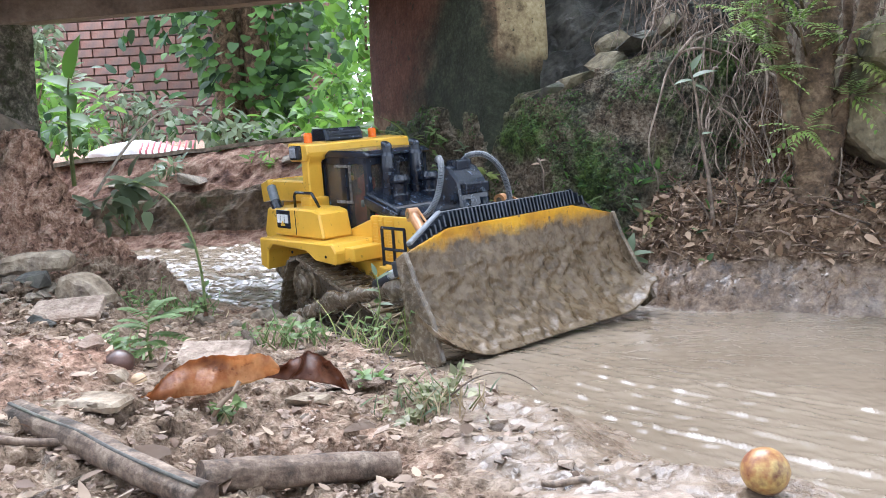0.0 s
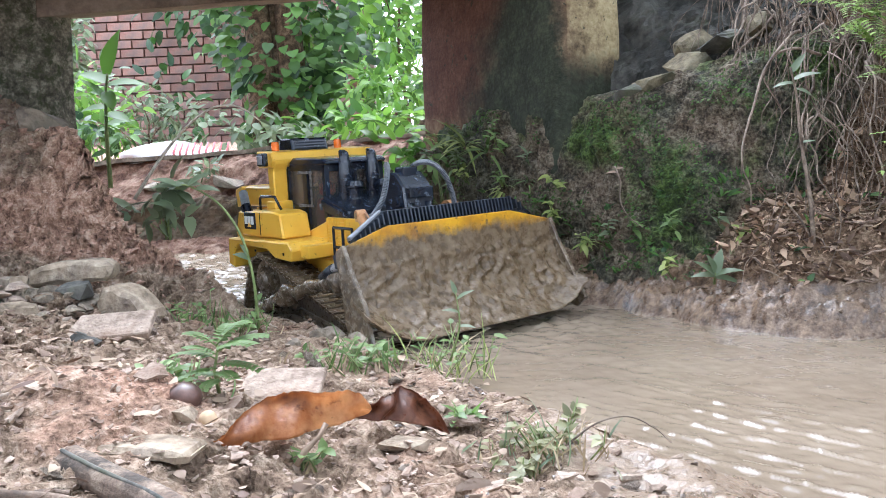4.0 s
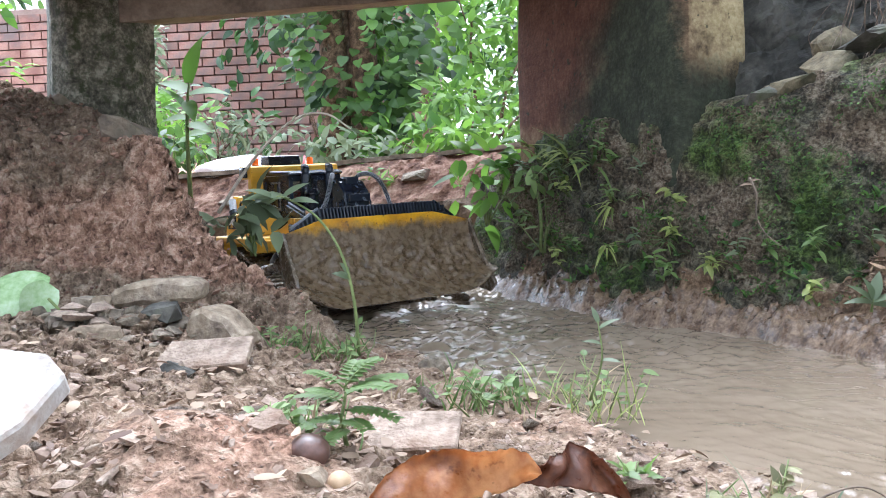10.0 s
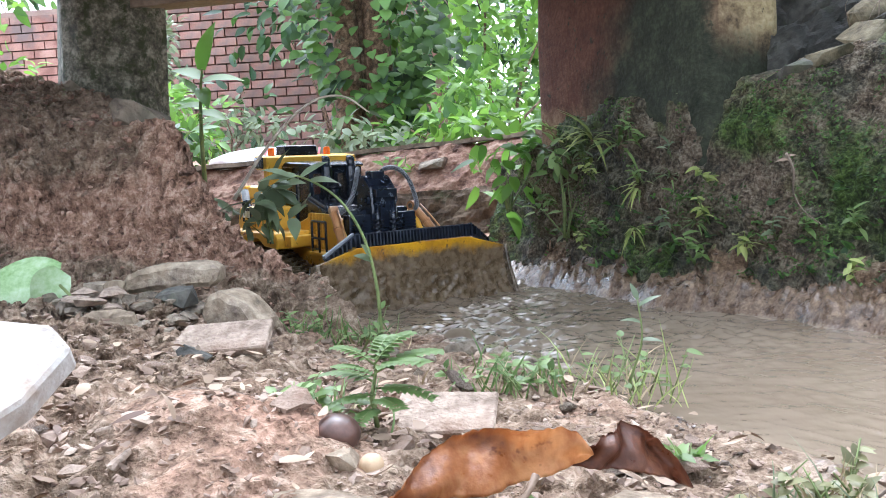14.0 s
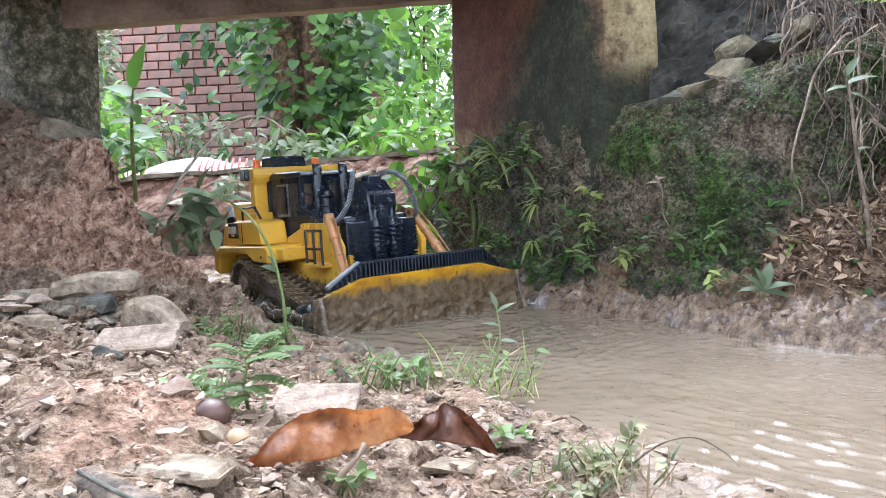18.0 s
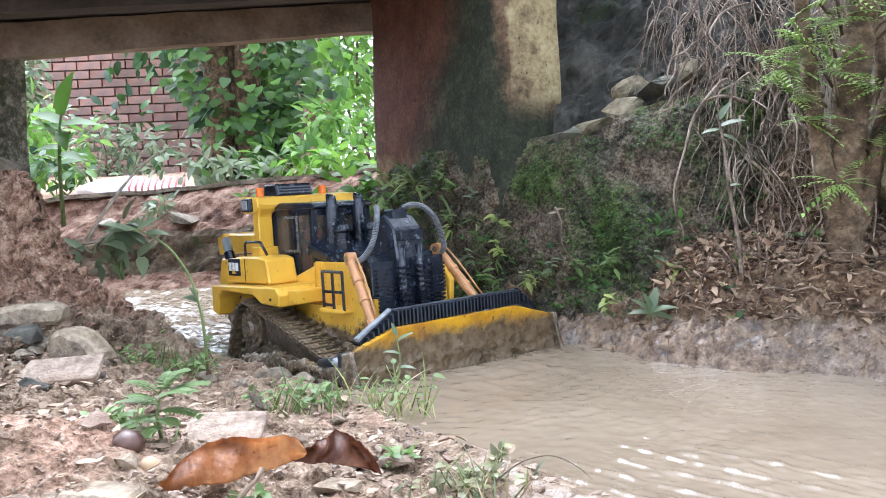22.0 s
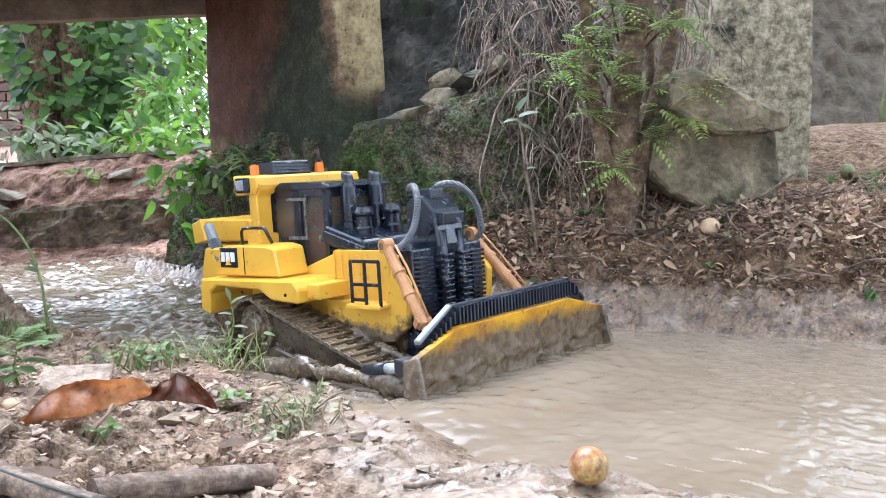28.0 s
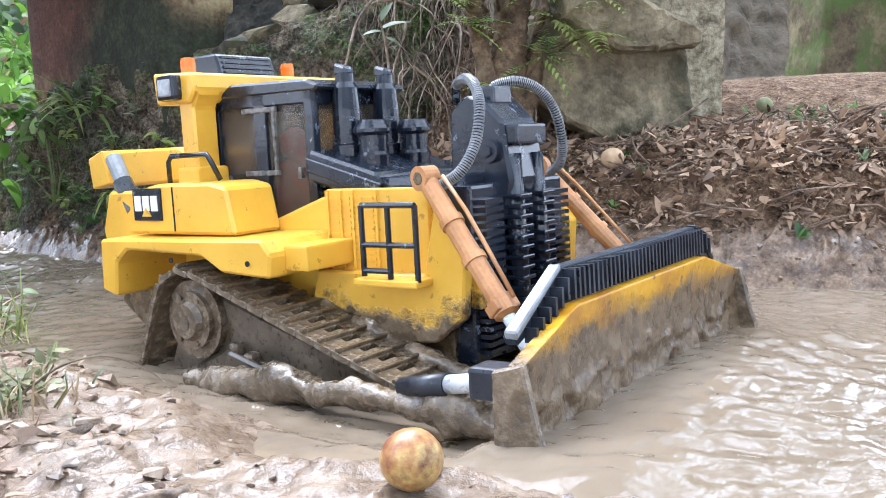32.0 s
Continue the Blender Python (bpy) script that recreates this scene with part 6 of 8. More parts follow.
def bush(label, centre, size, leaves, leaf, material, seed, stems=5, stem_material=None, heart=False, category="bush", stem_r=0.004, hollow=0.35):
    """Stems that fork from one foot, and leaves in uneven clumps round their ends."""
    rng = random.Random(seed)
    c, size = Vector(centre), Vector(size)
    ob = tagged(new("bush"), label, category)
    ob.location = c
    foot = Vector((0, 0, -size.z))
    clumps = []
    for k in range(max(stems * 3, 6)):
        a = any_way(rng, 0.2)
        r = rng.uniform(hollow, 1.0)
        clumps.append(Vector((a.x * size.x * r, a.y * size.y * r, a.z * size.z * r)))
    for k in range(stems):
        tip = clumps[k]
        midp = foot.lerp(tip, 0.5) + any_way(rng) * size.length * 0.08
        part("stem", tube([foot + any_way(rng) * stem_r * 2, foot.lerp(midp, 0.6), midp, tip], [stem_r, stem_r * 0.8, stem_r * 0.6, stem_r * 0.25], 6), stem_material or BARK, ob)
    bm = bmesh.new()
    for k in range(leaves):
        q = rng.choice(clumps)
        a = any_way(rng, 0.1)
        p = q + Vector((a.x * size.x, a.y * size.y, a.z * size.z)) * 0.38 * rng.random() ** 0.6
        add_leaf(bm, p, (a + Vector((0, 0, rng.uniform(-0.5, 0.3)))), Vector((0, -0.4, 1)) + any_way(rng) * 0.8, leaf * rng.uniform(0.6, 1.25), leaf * (0.85 if heart else 0.42) * rng.uniform(0.8, 1.2), rng.uniform(0.1, 0.5), heart=heart, seg=4 if leaf > 0.03 else 3)
    part("leaves", bm, material, ob)
    return ob


def tuft(label, x, y, height, blades, material, seed, spread_r=0.02, category="grass tuft", broad=0.0012, lean=0.7, leaflets=0, dry=0.25):
    """A tuft of grass or weed: thin blades that rise from one foot and bend over, some dry, some small round leaves on stalks."""
    rng = random.Random(seed)
    ob = tagged(new("grass_tuft"), label, category)
    ob.location = on_ground(x, y, 0.0)
    green, straw, stalk, small = bmesh.new(), bmesh.new(), bmesh.new(), bmesh.new()
    for k in range(blades):
        p = Vector((rng.gauss(0, spread_r), rng.gauss(0, spread_r), -0.002))
        d = Vector((rng.uniform(-lean, lean), rng.uniform(-lean, lean), 1))
        add_leaf(straw if rng.random() < dry else green, p, d, Vector((rng.uniform(-1, 1), -1, 0.2)), height * rng.uniform(0.35, 1.1), broad * rng.uniform(0.7, 1.6), rng.uniform(0.1, 1.1), 0.3, 5)
    for k in range(max(4, blades // 9) + leaflets):
        a = Vector((rng.gauss(0, spread_r * 0.8), rng.gauss(0, spread_r * 0.8), -0.002))
        b = a + Vector((rng.uniform(-0.6, 0.6), rng.uniform(-0.6, 0.6), 1)) * height * rng.uniform(0.4, 0.95)
        tube([a, a.lerp(b, 0.5) + Vector((rng.uniform(-0.004, 0.004), 0, 0)), b], [0.0006, 0.0005, 0.0003], 5, stalk)
        if k < leaflets:
            for i in range(rng.randint(2, 5)):
                q = a.lerp(b, rng.uniform(0.45, 1.0))
                add_leaf(small, q, Vector((rng.uniform(-1, 1), rng.uniform(-1, 0.6), rng.uniform(-0.1, 0.6))), Vector((0, -0.4, 1)), rng.uniform(0.005, 0.011), rng.uniform(0.003, 0.006), 0.2, 0.15, 4)
    part("foliage", green, material, ob)
    if straw.verts:
        part("dry_foliage", straw, DRY_GRASS, ob, "straw-coloured dry blades")
    else:
        straw.free()
    tagged(part("stalk", stalk, GREEN_STEM, ob), kind="stuff")
    if small.verts:
        part("small_leaves", small, LEAF_DULL if dry > 0.5 else LEAF_SPRIG, ob)
    else:
        small.free()
    return ob


def weed(label, path, radius, leaf_sets, stem_material, leaf_mat, seed, name="weed", category="weed"):
    """A single stem along a path of points, with leaves set on it: (place 0 to 1, length, width, sideways, up)."""
    rng = random.Random(seed)
    foot = Vector(path[0])
    ob = tagged(new(name), label, category)
    ob.location = foot
    pts = [q - foot for q in smooth_line(path)]
    n = len(pts)
    part("stem", tube(pts, [radius * (1 - 0.6 * k / (n - 1)) for k in range(n)], 7), stem_material, ob)
    for at, length, width, side, rise in leaf_sets:
        k = min(int(at * (n - 1)), n - 2)
        p = pts[k].lerp(pts[k + 1], at * (n - 1) - k)
        bm = bmesh.new()
        add_leaf(bm, p, Vector((side, rng.uniform(-0.5, 0.3), rise)), Vector((0, -0.5, 1)), length, width, rng.uniform(0.15, 0.4), 0.2, 6)
        part("leaf", bm, leaf_mat, ob)
    return ob


# ---- behind the stream: brick wall, vine-grown trunk, thickets, sack, ledges ----
WALL_Y = 9.0
brick_wall = tagged(mesh_object("brick_wall", cubes((-7.0, -0.9, WALL_Y + 0.004, WALL_Y + 0.22, 0.1, 2.0)), MORTAR), "weathered red brick wall with pale joints", "wall", kind="structure")
vine = tagged(new("vine_covered_trunk"), "thick trunk overgrown with a climbing vine of heart-shaped leaves", "tree")
vine.location = (-0.70, 3.2, 0.17)
rng = random.Random(4)
for k, (dx, dy, lean) in enumerate(((-0.05, 0.0, -0.04), (0.05, 0.02, 0.06), (0.0, 0.06, 0.14))):
    part("trunk", tube([(dx + lean * t * t + 0.015 * math.sin(6 * t + k), dy, 1.5 * t) for t in (0, 0.15, 0.3, 0.5, 0.75, 1.0)], [0.055, 0.05, 0.045, 0.04, 0.035, 0.03], 10), BARK, vine)
bm = bmesh.new()
for k in range(4300):
    z = rng.uniform(0.02, 1.35)
    a, r = rng.uniform(0, 2 * math.pi), rng.uniform(0.07, 0.22) * (0.75 + 0.5 * rng.random() * (z > 0.35)) * (0.7 + 0.45 * min(1, z / 0.5))
    p = Vector((1.15 * r * math.cos(a) + 0.05 * z + 0.05 * math.sin(5 * z), r * math.sin(a), z))
    if -0.5 < math.sin(3.1 * z + 2.2 * a) * math.cos(7 * z - a) < -0.12 or (math.sin(a) < -0.3 and abs(p.x - 0.06 * z) < 0.075 and rng.random() < 0.8):
        continue
    add_leaf(bm, p, Vector((math.cos(a), math.sin(a) - 0.6, rng.uniform(-1.3, -0.2))), Vector((math.cos(a) * 0.5, math.sin(a) - 1.0, 0.5)) + any_way(rng) * 0.5, rng.uniform(0.022, 0.056), rng.uniform(0.024, 0.048), rng.uniform(0.1, 0.5), rng.uniform(-0.1, 0.3), 6, heart=True)
part("leaves", bm, LEAF_MID, vine, "glossy mid-green heart-shaped leaves")
bm = bmesh.new()
for k in range(40):
    p = Vector((rng.uniform(0.10, 0.42), rng.uniform(-0.2, 0.1), rng.uniform(0.55, 1.2)))
    add_leaf(bm, p, Vector((rng.uniform(-0.3, 0.6), -0.3, -1)), Vector((0.2, -1, 0.4)), rng.uniform(0.05, 0.09), rng.uniform(0.045, 0.07), 0.3, 0.15, 6, heart=True)
part("hanging_leaves", bm, LEAF_BRIGHT, vine, "bright young leaves hanging from a side shoot")
part("side_shoot", tube([(0.05, 0, 0.75), (0.2, -0.1, 0.86), (0.36, -0.1, 0.70), (0.42, -0.1, 0.5)], [0.008, 0.006, 0.004, 0.002], 7), BARK, vine)

for label, c, size, n, leaf, mat, seed in (
        ("bright green sunlit thicket behind the bridge", (-0.28, 4.3, 0.75), (0.55, 0.35, 0.65), 900, 0.075, LEAF_BRIGHT, 11),
        ("low bright green weeds beside the path", (-0.25, 3.1, 0.34), (0.32, 0.3, 0.16), 500, 0.05, LEAF_BRIGHT, 12),
        ("tall light green shrub in the sun", (0.15, 5.4, 1.1), (0.8, 0.4, 0.9), 800, 0.10, LEAF_BRIGHT, 13),
        ("dull green shrub by the brick wall", (-2.95, 6.6, 0.95), (0.42, 0.3, 0.60), 1100, 0.08, LEAF_GREY, 14),
        ("pale green bush by the brick wall", (-1.65, 3.6, 0.40), (0.32, 0.3, 0.26), 450, 0.06, LEAF_BRIGHT, 15),
        ("light green bush beyond the column", (-2.95, 4.4, 0.85), (0.6, 0.4, 0.5), 500, 0.09, LEAF_BRIGHT, 16),
        ("grey-green scrub at the wall's foot", (-2.7, 7.6, 0.55), (0.8, 0.3, 0.25), 400, 0.09, LEAF_GREY, 17),
        ("dark green tree crown over the wall", (-1.9, 8.3, 1.9), (1.4, 0.4, 1.6), 700, 0.16, LEAF_DARK, 18),
        ("green undergrowth behind the pier", (0.75, 3.4, 0.55), (0.5, 0.4, 0.4), 450, 0.07, LEAF_MID, 19),
        ("thick green trees behind the stream", (1.5, 9.0, 1.8), (2.0, 0.8, 1.7), 900, 0.2, LEAF_MID, 20),
        ("dense green trees beyond the wall", (-6.5, 11.5, 2.4), (2.6, 0.8, 2.0), 900, 0.24, LEAF_MID, 21),
        # Leaf mass added to close bright sky gaps behind the bridge.
        ("dark green leaf mass closing sky gaps behind the bridge", (0.2, 8.4, 1.15), (1.3, 0.4, 1.2), 1100, 0.17, LEAF_DARK, 23),
        ("green scrub on the hillside behind", (4.4, 7.5, 1.6), (1.6, 0.8, 0.8), 700, 0.14, LEAF_MID, 22)):
    bush(label, c, size, n, leaf, mat, seed, stem_r=0.012)

# striped sack, ledge stones and terrace behind
SACK = surface("white_woven_sack", [(0.3, (0.62, 0.58, 0.58)), (0.7, (0.78, 0.76, 0.76))], 30, (0.5, 0.7), 300, 0.4, 0.002)
SACK_RED = surface("red_sack_stripe", [(0.3, (0.50, 0.10, 0.12)), (0.7, (0.62, 0.20, 0.20))], 30, (0.5, 0.7), 300, 0.4, 0.002)
sack = tagged(new("sack"), "white woven sack with red stripes lying on the ground", "sack")
sack.location = (-0.77, 2.36, 0.217)
part("cloth", rock(0.155, 0.09, 0.038, 5, 0.10), SACK, sack, smooth=True)
bm = bmesh.new()
for k in range(9):
    x = 0.01 + 0.015 * k
    f = math.sqrt(max(0, 1 - (x / 0.152) ** 2))
    tube([(x, -0.088 * f, -0.016), (x, -0.092 * f, 0.004), (x + 0.002, -0.070 * f, 0.026)], 0.0028, 6, bm)
part("stripes", bm, SACK_RED, sack)
ledge = tagged(new("ledge"), "low earth-stained ledge with a pale cement top on the far bank", "ledge", kind="structure")
part("cap", slab_between(Vector((-0.95, 2.06, 0.190)), Vector((-0.12, 2.08, 0.236)), Vector((0.02, 0.06, 0)), 0.009, 0.005, 33), STONE, ledge, "pale worn cement edge")
TERRACE = ((1.83, -0.02), (1.875, 0.016), (1.915, 0.032), (1.935, 0.060), (1.950, 0.098), (1.975, 0.116), (2.01, 0.140), (2.045, 0.168), (2.075, 0.186), (2.12, 0.19))


def terrace_at(x, v):
    """A place on the dirt terrace below the ledge: x along it, v from the water (0) up to the ledge (1)."""
    k = min(int(v * (len(TERRACE) - 1)), len(TERRACE) - 2)
    f = v * (len(TERRACE) - 1) - k
    y, z = (TERRACE[k][i] * (1 - f) + TERRACE[k + 1][i] * f for i in (0, 1))
    q = Vector((x, y + 0.014 * noise.noise(Vector((x * 5, 0, 3))), z + 0.056 * (x + 0.95) * min(1, max(0, (z - 0.02) / 0.12))))
    return q + Vector((0, -1, 0.7)) * (0.011 * noise.noise(q * 16) + 0.006 * noise.noise(q * 45) + 0.003 * noise.noise(q * 120))


def terrace_piece(v0, v1, rows):
    bm = bmesh.new()
    lines = [[bm.verts.new(terrace_at(-1.1 + 0.96 * i / 190, v0 + (v1 - v0) * j / rows)) for j in range(rows + 1)] for i in range(191)]
    for la, lb in zip(lines, lines[1:]):
        for j in range(rows):
            bm.faces.new((la[j], lb[j], lb[j + 1], la[j + 1]))
    bmesh.ops.solidify(bm, geom=bm.faces[:], thickness=-0.03)
    return bm


STEP_EARTH = surface("brown_earth_step", [(0.3, (0.06, 0.042, 0.027)), (0.5, (0.16, 0.115, 0.075)), (0.72, (0.29, 0.215, 0.145))], 26, (0.8, 0.95), 160, 0.8, 0.004, spots=((0.06, 0.085, 0.03), 14, 0.55, 0.68))
part("dirt_foot", terrace_piece(0.0, 0.24, 14), CLOD_RED, ledge, "bare reddish dirt at the water")
part("step_face", terrace_piece(0.24, 0.50, 18), STEP_EARTH, ledge, "brown earth step with some moss")
part("dirt_slope", terrace_piece(0.50, 1.0, 26), CLOD_RED, ledge, "loose reddish dirt below the cap")
for x, v, sx, sz, seed in ((-0.55, 0.60, 0.035, 0.016, 34), (-0.33, 0.70, 0.03, 0.014, 35), (-0.72, 0.62, 0.03, 0.015, 36)):
    r = tagged(mesh_object("ledge_stone", chunk(sx, 0.03, sz, seed), STONE), "weathered stone lying below the ledge", "stone", group="ledge stones")
    r.location = terrace_at(x, v) + Vector((0, 0, sz * 0.4))
for label, x, y, size, n, mat, seed in (("low green weeds above the ledge", -0.30, 2.45, (0.16, 0.12, 0.07), 130, LEAF_BRIGHT, 171), ("low grey-green weeds above the ledge", -0.62, 2.70, (0.2, 0.12, 0.08), 140, LEAF_GREY, 172), ("low green weeds above the ledge", -1.05, 2.55, (0.16, 0.12, 0.08), 120, LEAF_MID, 173),
                                         ("small weeds on the dirt below the ledge", -0.62, 2.00, (0.05, 0.04, 0.03), 60, LEAF_GREY, 174), ("small weeds on the dirt below the ledge", -0.40, 2.02, (0.05, 0.03, 0.03), 50, LEAF_BRIGHT, 175)):
    bush(label, (x, y, (ground_at(x, y) if y > 2.2 else 0.145) + size[2] * 0.8), size, n, 0.045 if n > 100 else 0.022, mat, seed, 5, GREEN_STEM, stem_r=0.002, category="weeds")

# hillside of rough stones and the mossy post beyond the path
hill = tagged(new("stone_revetment"), "slope of rough pale stones beyond the path", "stone wall")
rng = random.Random(8)
HILL_STONE = surface("beige_hill_stone", [(0.3, (0.15, 0.125, 0.09)), (0.5, (0.27, 0.23, 0.175)), (0.72, (0.38, 0.33, 0.26))], 12, (0.85, 0.95), 120, 0.8, 0.006, vary=0.25)
bm = bmesh.new()
grid = []
for i in range(121):
    row = []
    for j in range(61):
        q = Vector((1.3 + 3.6 * i / 120, 4.3 + 1.25 * j / 60, 0.22 + 1.35 * j / 60))
        d = Vector((q.x * 0.75 - q.z * 0.66, q.x * 0.66 + q.z * 0.75, 0))
        r = 0.055 * abs(noise.noise(Vector((d.x * 9, d.y * 4.2, 1)))) + 0.03 * noise.noise(q * 7)
        row.append(bm.verts.new(q + Vector((0, -r, r * 0.6))))
    grid.append(row)
for ga, gb in zip(grid, grid[1:]):
    for j in range(60):
        bm.faces.new((ga[j], gb[j], gb[j + 1], ga[j + 1]))
bmesh.ops.solidify(bm, geom=bm.faces[:], thickness=-0.3)
part("rock_slope", bm, HILL_STONE, hill)
bush("yellow-green shrub at the stone slope's foot", (2.30, 4.0, 0.42), (0.16, 0.12, 0.13), 120, 0.06, LEAF_YELLOW, 176, 5, GREEN_STEM, stem_r=0.004)
mossy_post = tagged(mesh_object("mossy_post", stone_block([(2.42, 2.95), (2.75, 2.95), (2.78, 3.2), (2.44, 3.2)], 0.1, 1.1, 41, rough=0.03), MOSSY), "thick brown post with patches of moss beside the path", "post")

# ---- right bank: boulder, tree, roots, stick, fruits, litter ----
def rough_block(outline, y0, y1, seed, amp=0.004):
    """A broken block over an upright outline, its faces cut up and roughened."""
    bm = prism(outline, y0, y1, 0.004)
    bmesh.ops.triangulate(bm, faces=bm.faces[:])
    for k in range(4):
        bmesh.ops.subdivide_edges(bm, edges=[e for e in bm.edges if e.calc_length() > 0.009], cuts=1)
        bmesh.ops.triangulate(bm, faces=bm.faces[:])
    for v in bm.verts:
        q = v.co + Vector((seed, 0, 0))
        v.co += Vector((noise.noise(q * 16), noise.noise(q * 16 + Vector((0, 9, 0))), noise.noise(q * 16 + Vector((0, 0, 9))))) * amp * 0.9 + Vector((noise.noise(q * 55), noise.noise(q * 55 + Vector((0, 9, 0))), noise.noise(q * 55 + Vector((0, 0, 9))))) * amp * 0.6 + Vector((noise.noise(q * 150), noise.noise(q * 150 + Vector((0, 9, 0))), noise.noise(q * 150 + Vector((0, 0, 9))))) * amp * 0.45
    return bm


boulder = tagged(new("boulder"), "big grey-brown boulder with a ledge, leaning against the abutment", "boulder")
boulder.location = (0.492, 0.955, 0.128)
boulder.scale = (0.91, 0.91, 0.91)
part("body", rough_block([(-0.084, 0.062), (-0.074, 0.150), (0.0, 0.118), (0.094, 0.112), (0.100, 0.050), (0.092, -0.036), (0.060, -0.030), (0.006, 0.002), (-0.050, 0.030)], -0.030, 0.075, 3, 0.005), BOULDER, boulder)
part("top_ledge", rough_block([(-0.070, 0.142), (-0.060, 0.182), (-0.028, 0.188), (0.098, 0.124), (0.097, 0.106), (0.0, 0.106)], -0.052, 0.060, 5, 0.006), BOULDER, boulder, "lighter overhanging top ledge")
slab_stone = tagged(mesh_object("boulder", chunk(0.040, 0.03, 0.016, 78), BOULDER), "flat stone lying at the boulder's foot", "boulder")
slab_stone.matrix_basis = pose(0.560, 0.885, 0.118, 0, 14, 10)


def bark_tube(points, radii, seg=14, ring=0.0075, amp=0.16):
    """A stem with ring scars and knots along its bark."""
    pts = [Vector(p) for p in points]
    out, rad, s = [], [], 0.0
    for (a, ra), (b, rb) in zip(zip(pts, radii), list(zip(pts, radii))[1:]):
        n = max(2, int((b - a).length / 0.003))
        for k in range(n):
            t = k / n
            p = a.lerp(b, t)
            s += (b - a).length / n
            out.append(p)
            rad.append((ra + (rb - ra) * t) * (1 + amp * (abs(math.sin(math.pi * s / ring)) - 0.6) + 0.14 * noise.noise(p * 28)))
    bm = tube(out, rad, seg)
    for v in bm.verts:
        v.co += v.normal * 0 + Vector((noise.noise(v.co * 90), noise.noise(v.co * 90 + Vector((5, 0, 0))), noise.noise(v.co * 60))) * radii[0] * 0.07
    return bm


tree = tagged(new("tree"), "small brown tree with two stems and leafy shoots on the bank", "tree")
tree.location = (0.386, 0.945, 0.105)
part("trunk", bark_tube([(0, 0, 0), (0.0, 0, 0.03), (-0.002, 0, 0.07), (0.003, 0, 0.12), (0.010, 0.002, 0.19), (0.022, 0.004, 0.27), (0.036, 0.01, 0.40), (0.05, 0.02, 0.6)], [0.023, 0.0195, 0.018, 0.017, 0.0165, 0.016, 0.015, 0.014], 14), BARK, tree)
part("stem", bark_tube([(0.008, 0, 0.04), (0.022, -0.002, 0.08), (0.036, 0, 0.13), (0.052, 0.004, 0.18), (0.075, 0.01, 0.26), (0.095, 0.02, 0.36), (0.12, 0.03, 0.55)], [0.013, 0.012, 0.010, 0.0095, 0.009, 0.008, 0.006], 10), BARK, tree)
part("stem", bark_tube([(-0.008, -0.004, 0.05), (-0.024, -0.006, 0.10), (-0.034, -0.006, 0.16), (-0.040, -0.004, 0.22), (-0.046, 0, 0.30), (-0.05, 0.004, 0.45)], [0.011, 0.009, 0.008, 0.0075, 0.007, 0.006], 10), BARK, tree)
part("stem", bark_tube([(0.012, 0.012, 0.0), (0.030, 0.01, 0.07), (0.046, 0.02, 0.16), (0.050, 0.03, 0.30), (0.06, 0.03, 0.5)], [0.008, 0.007, 0.006, 0.005, 0.004], 8), BARK, tree)
rng = random.Random(90)
SHOOTS = ((-0.075, 0.195, 0), (-0.055, 0.215, 0), (-0.035, 0.235, 0), (-0.060, 0.170, 0), (-0.085, 0.205, 0), (-0.030, 0.190, 0), (-0.045, 0.145, 1), (-0.024, 0.085, 1), (-0.060, 0.285, 2), (-0.035, 0.300, 2),
          (-0.020, 0.265, 0), (0.040, 0.245, 0), (0.060, 0.250, 0), (0.025, 0.175, 1), (0.045, 0.150, 2), (0.085, 0.175, 2), (0.075, 0.135, 2), (0.030, 0.115, 1), (-0.05, 0.34, 2), (0.05, 0.33, 0), (0.09, 0.36, 0), (-0.08, 0.36, 0))
for x, z, tone in SHOOTS:
    y = rng.uniform(-0.040, -0.015)
    tip = Vector((x, y, z))
    part("twig", tube([(x * 0.3 + 0.004, 0, z - 0.035), (x * 0.75, y * 0.7, z - 0.008), tip], [0.0018, 0.0012, 0.0006], 6), BARK, tree)
    bm = bmesh.new()
    for i in range(rng.randint(8, 12)):
        d = Vector((rng.uniform(-1, 1), rng.uniform(-1, 0.4), rng.uniform(-0.35, 0.7))).normalized()
        L = rng.uniform(0.026, 0.046)
        side = d.cross(Vector((0, 0, 1))).normalized()
        for j in range(7):
            t = 0.15 + 0.85 * j / 6
            p = tip + d * L * t - Vector((0, 0, 0.3 * L * t * t))
            for w in (-1, 1):
                add_leaf(bm, p, side * w + d * 0.8, Vector((0, -0.2, 1)), L * 0.40 * (1 - 0.5 * t), L * 0.085, 0.3, 0.15, 3)
    part("shoot_leaves", bm, (LEAF_SHOOT, LEAF_SHOOT, LEAF_YELLOW)[tone], tree)

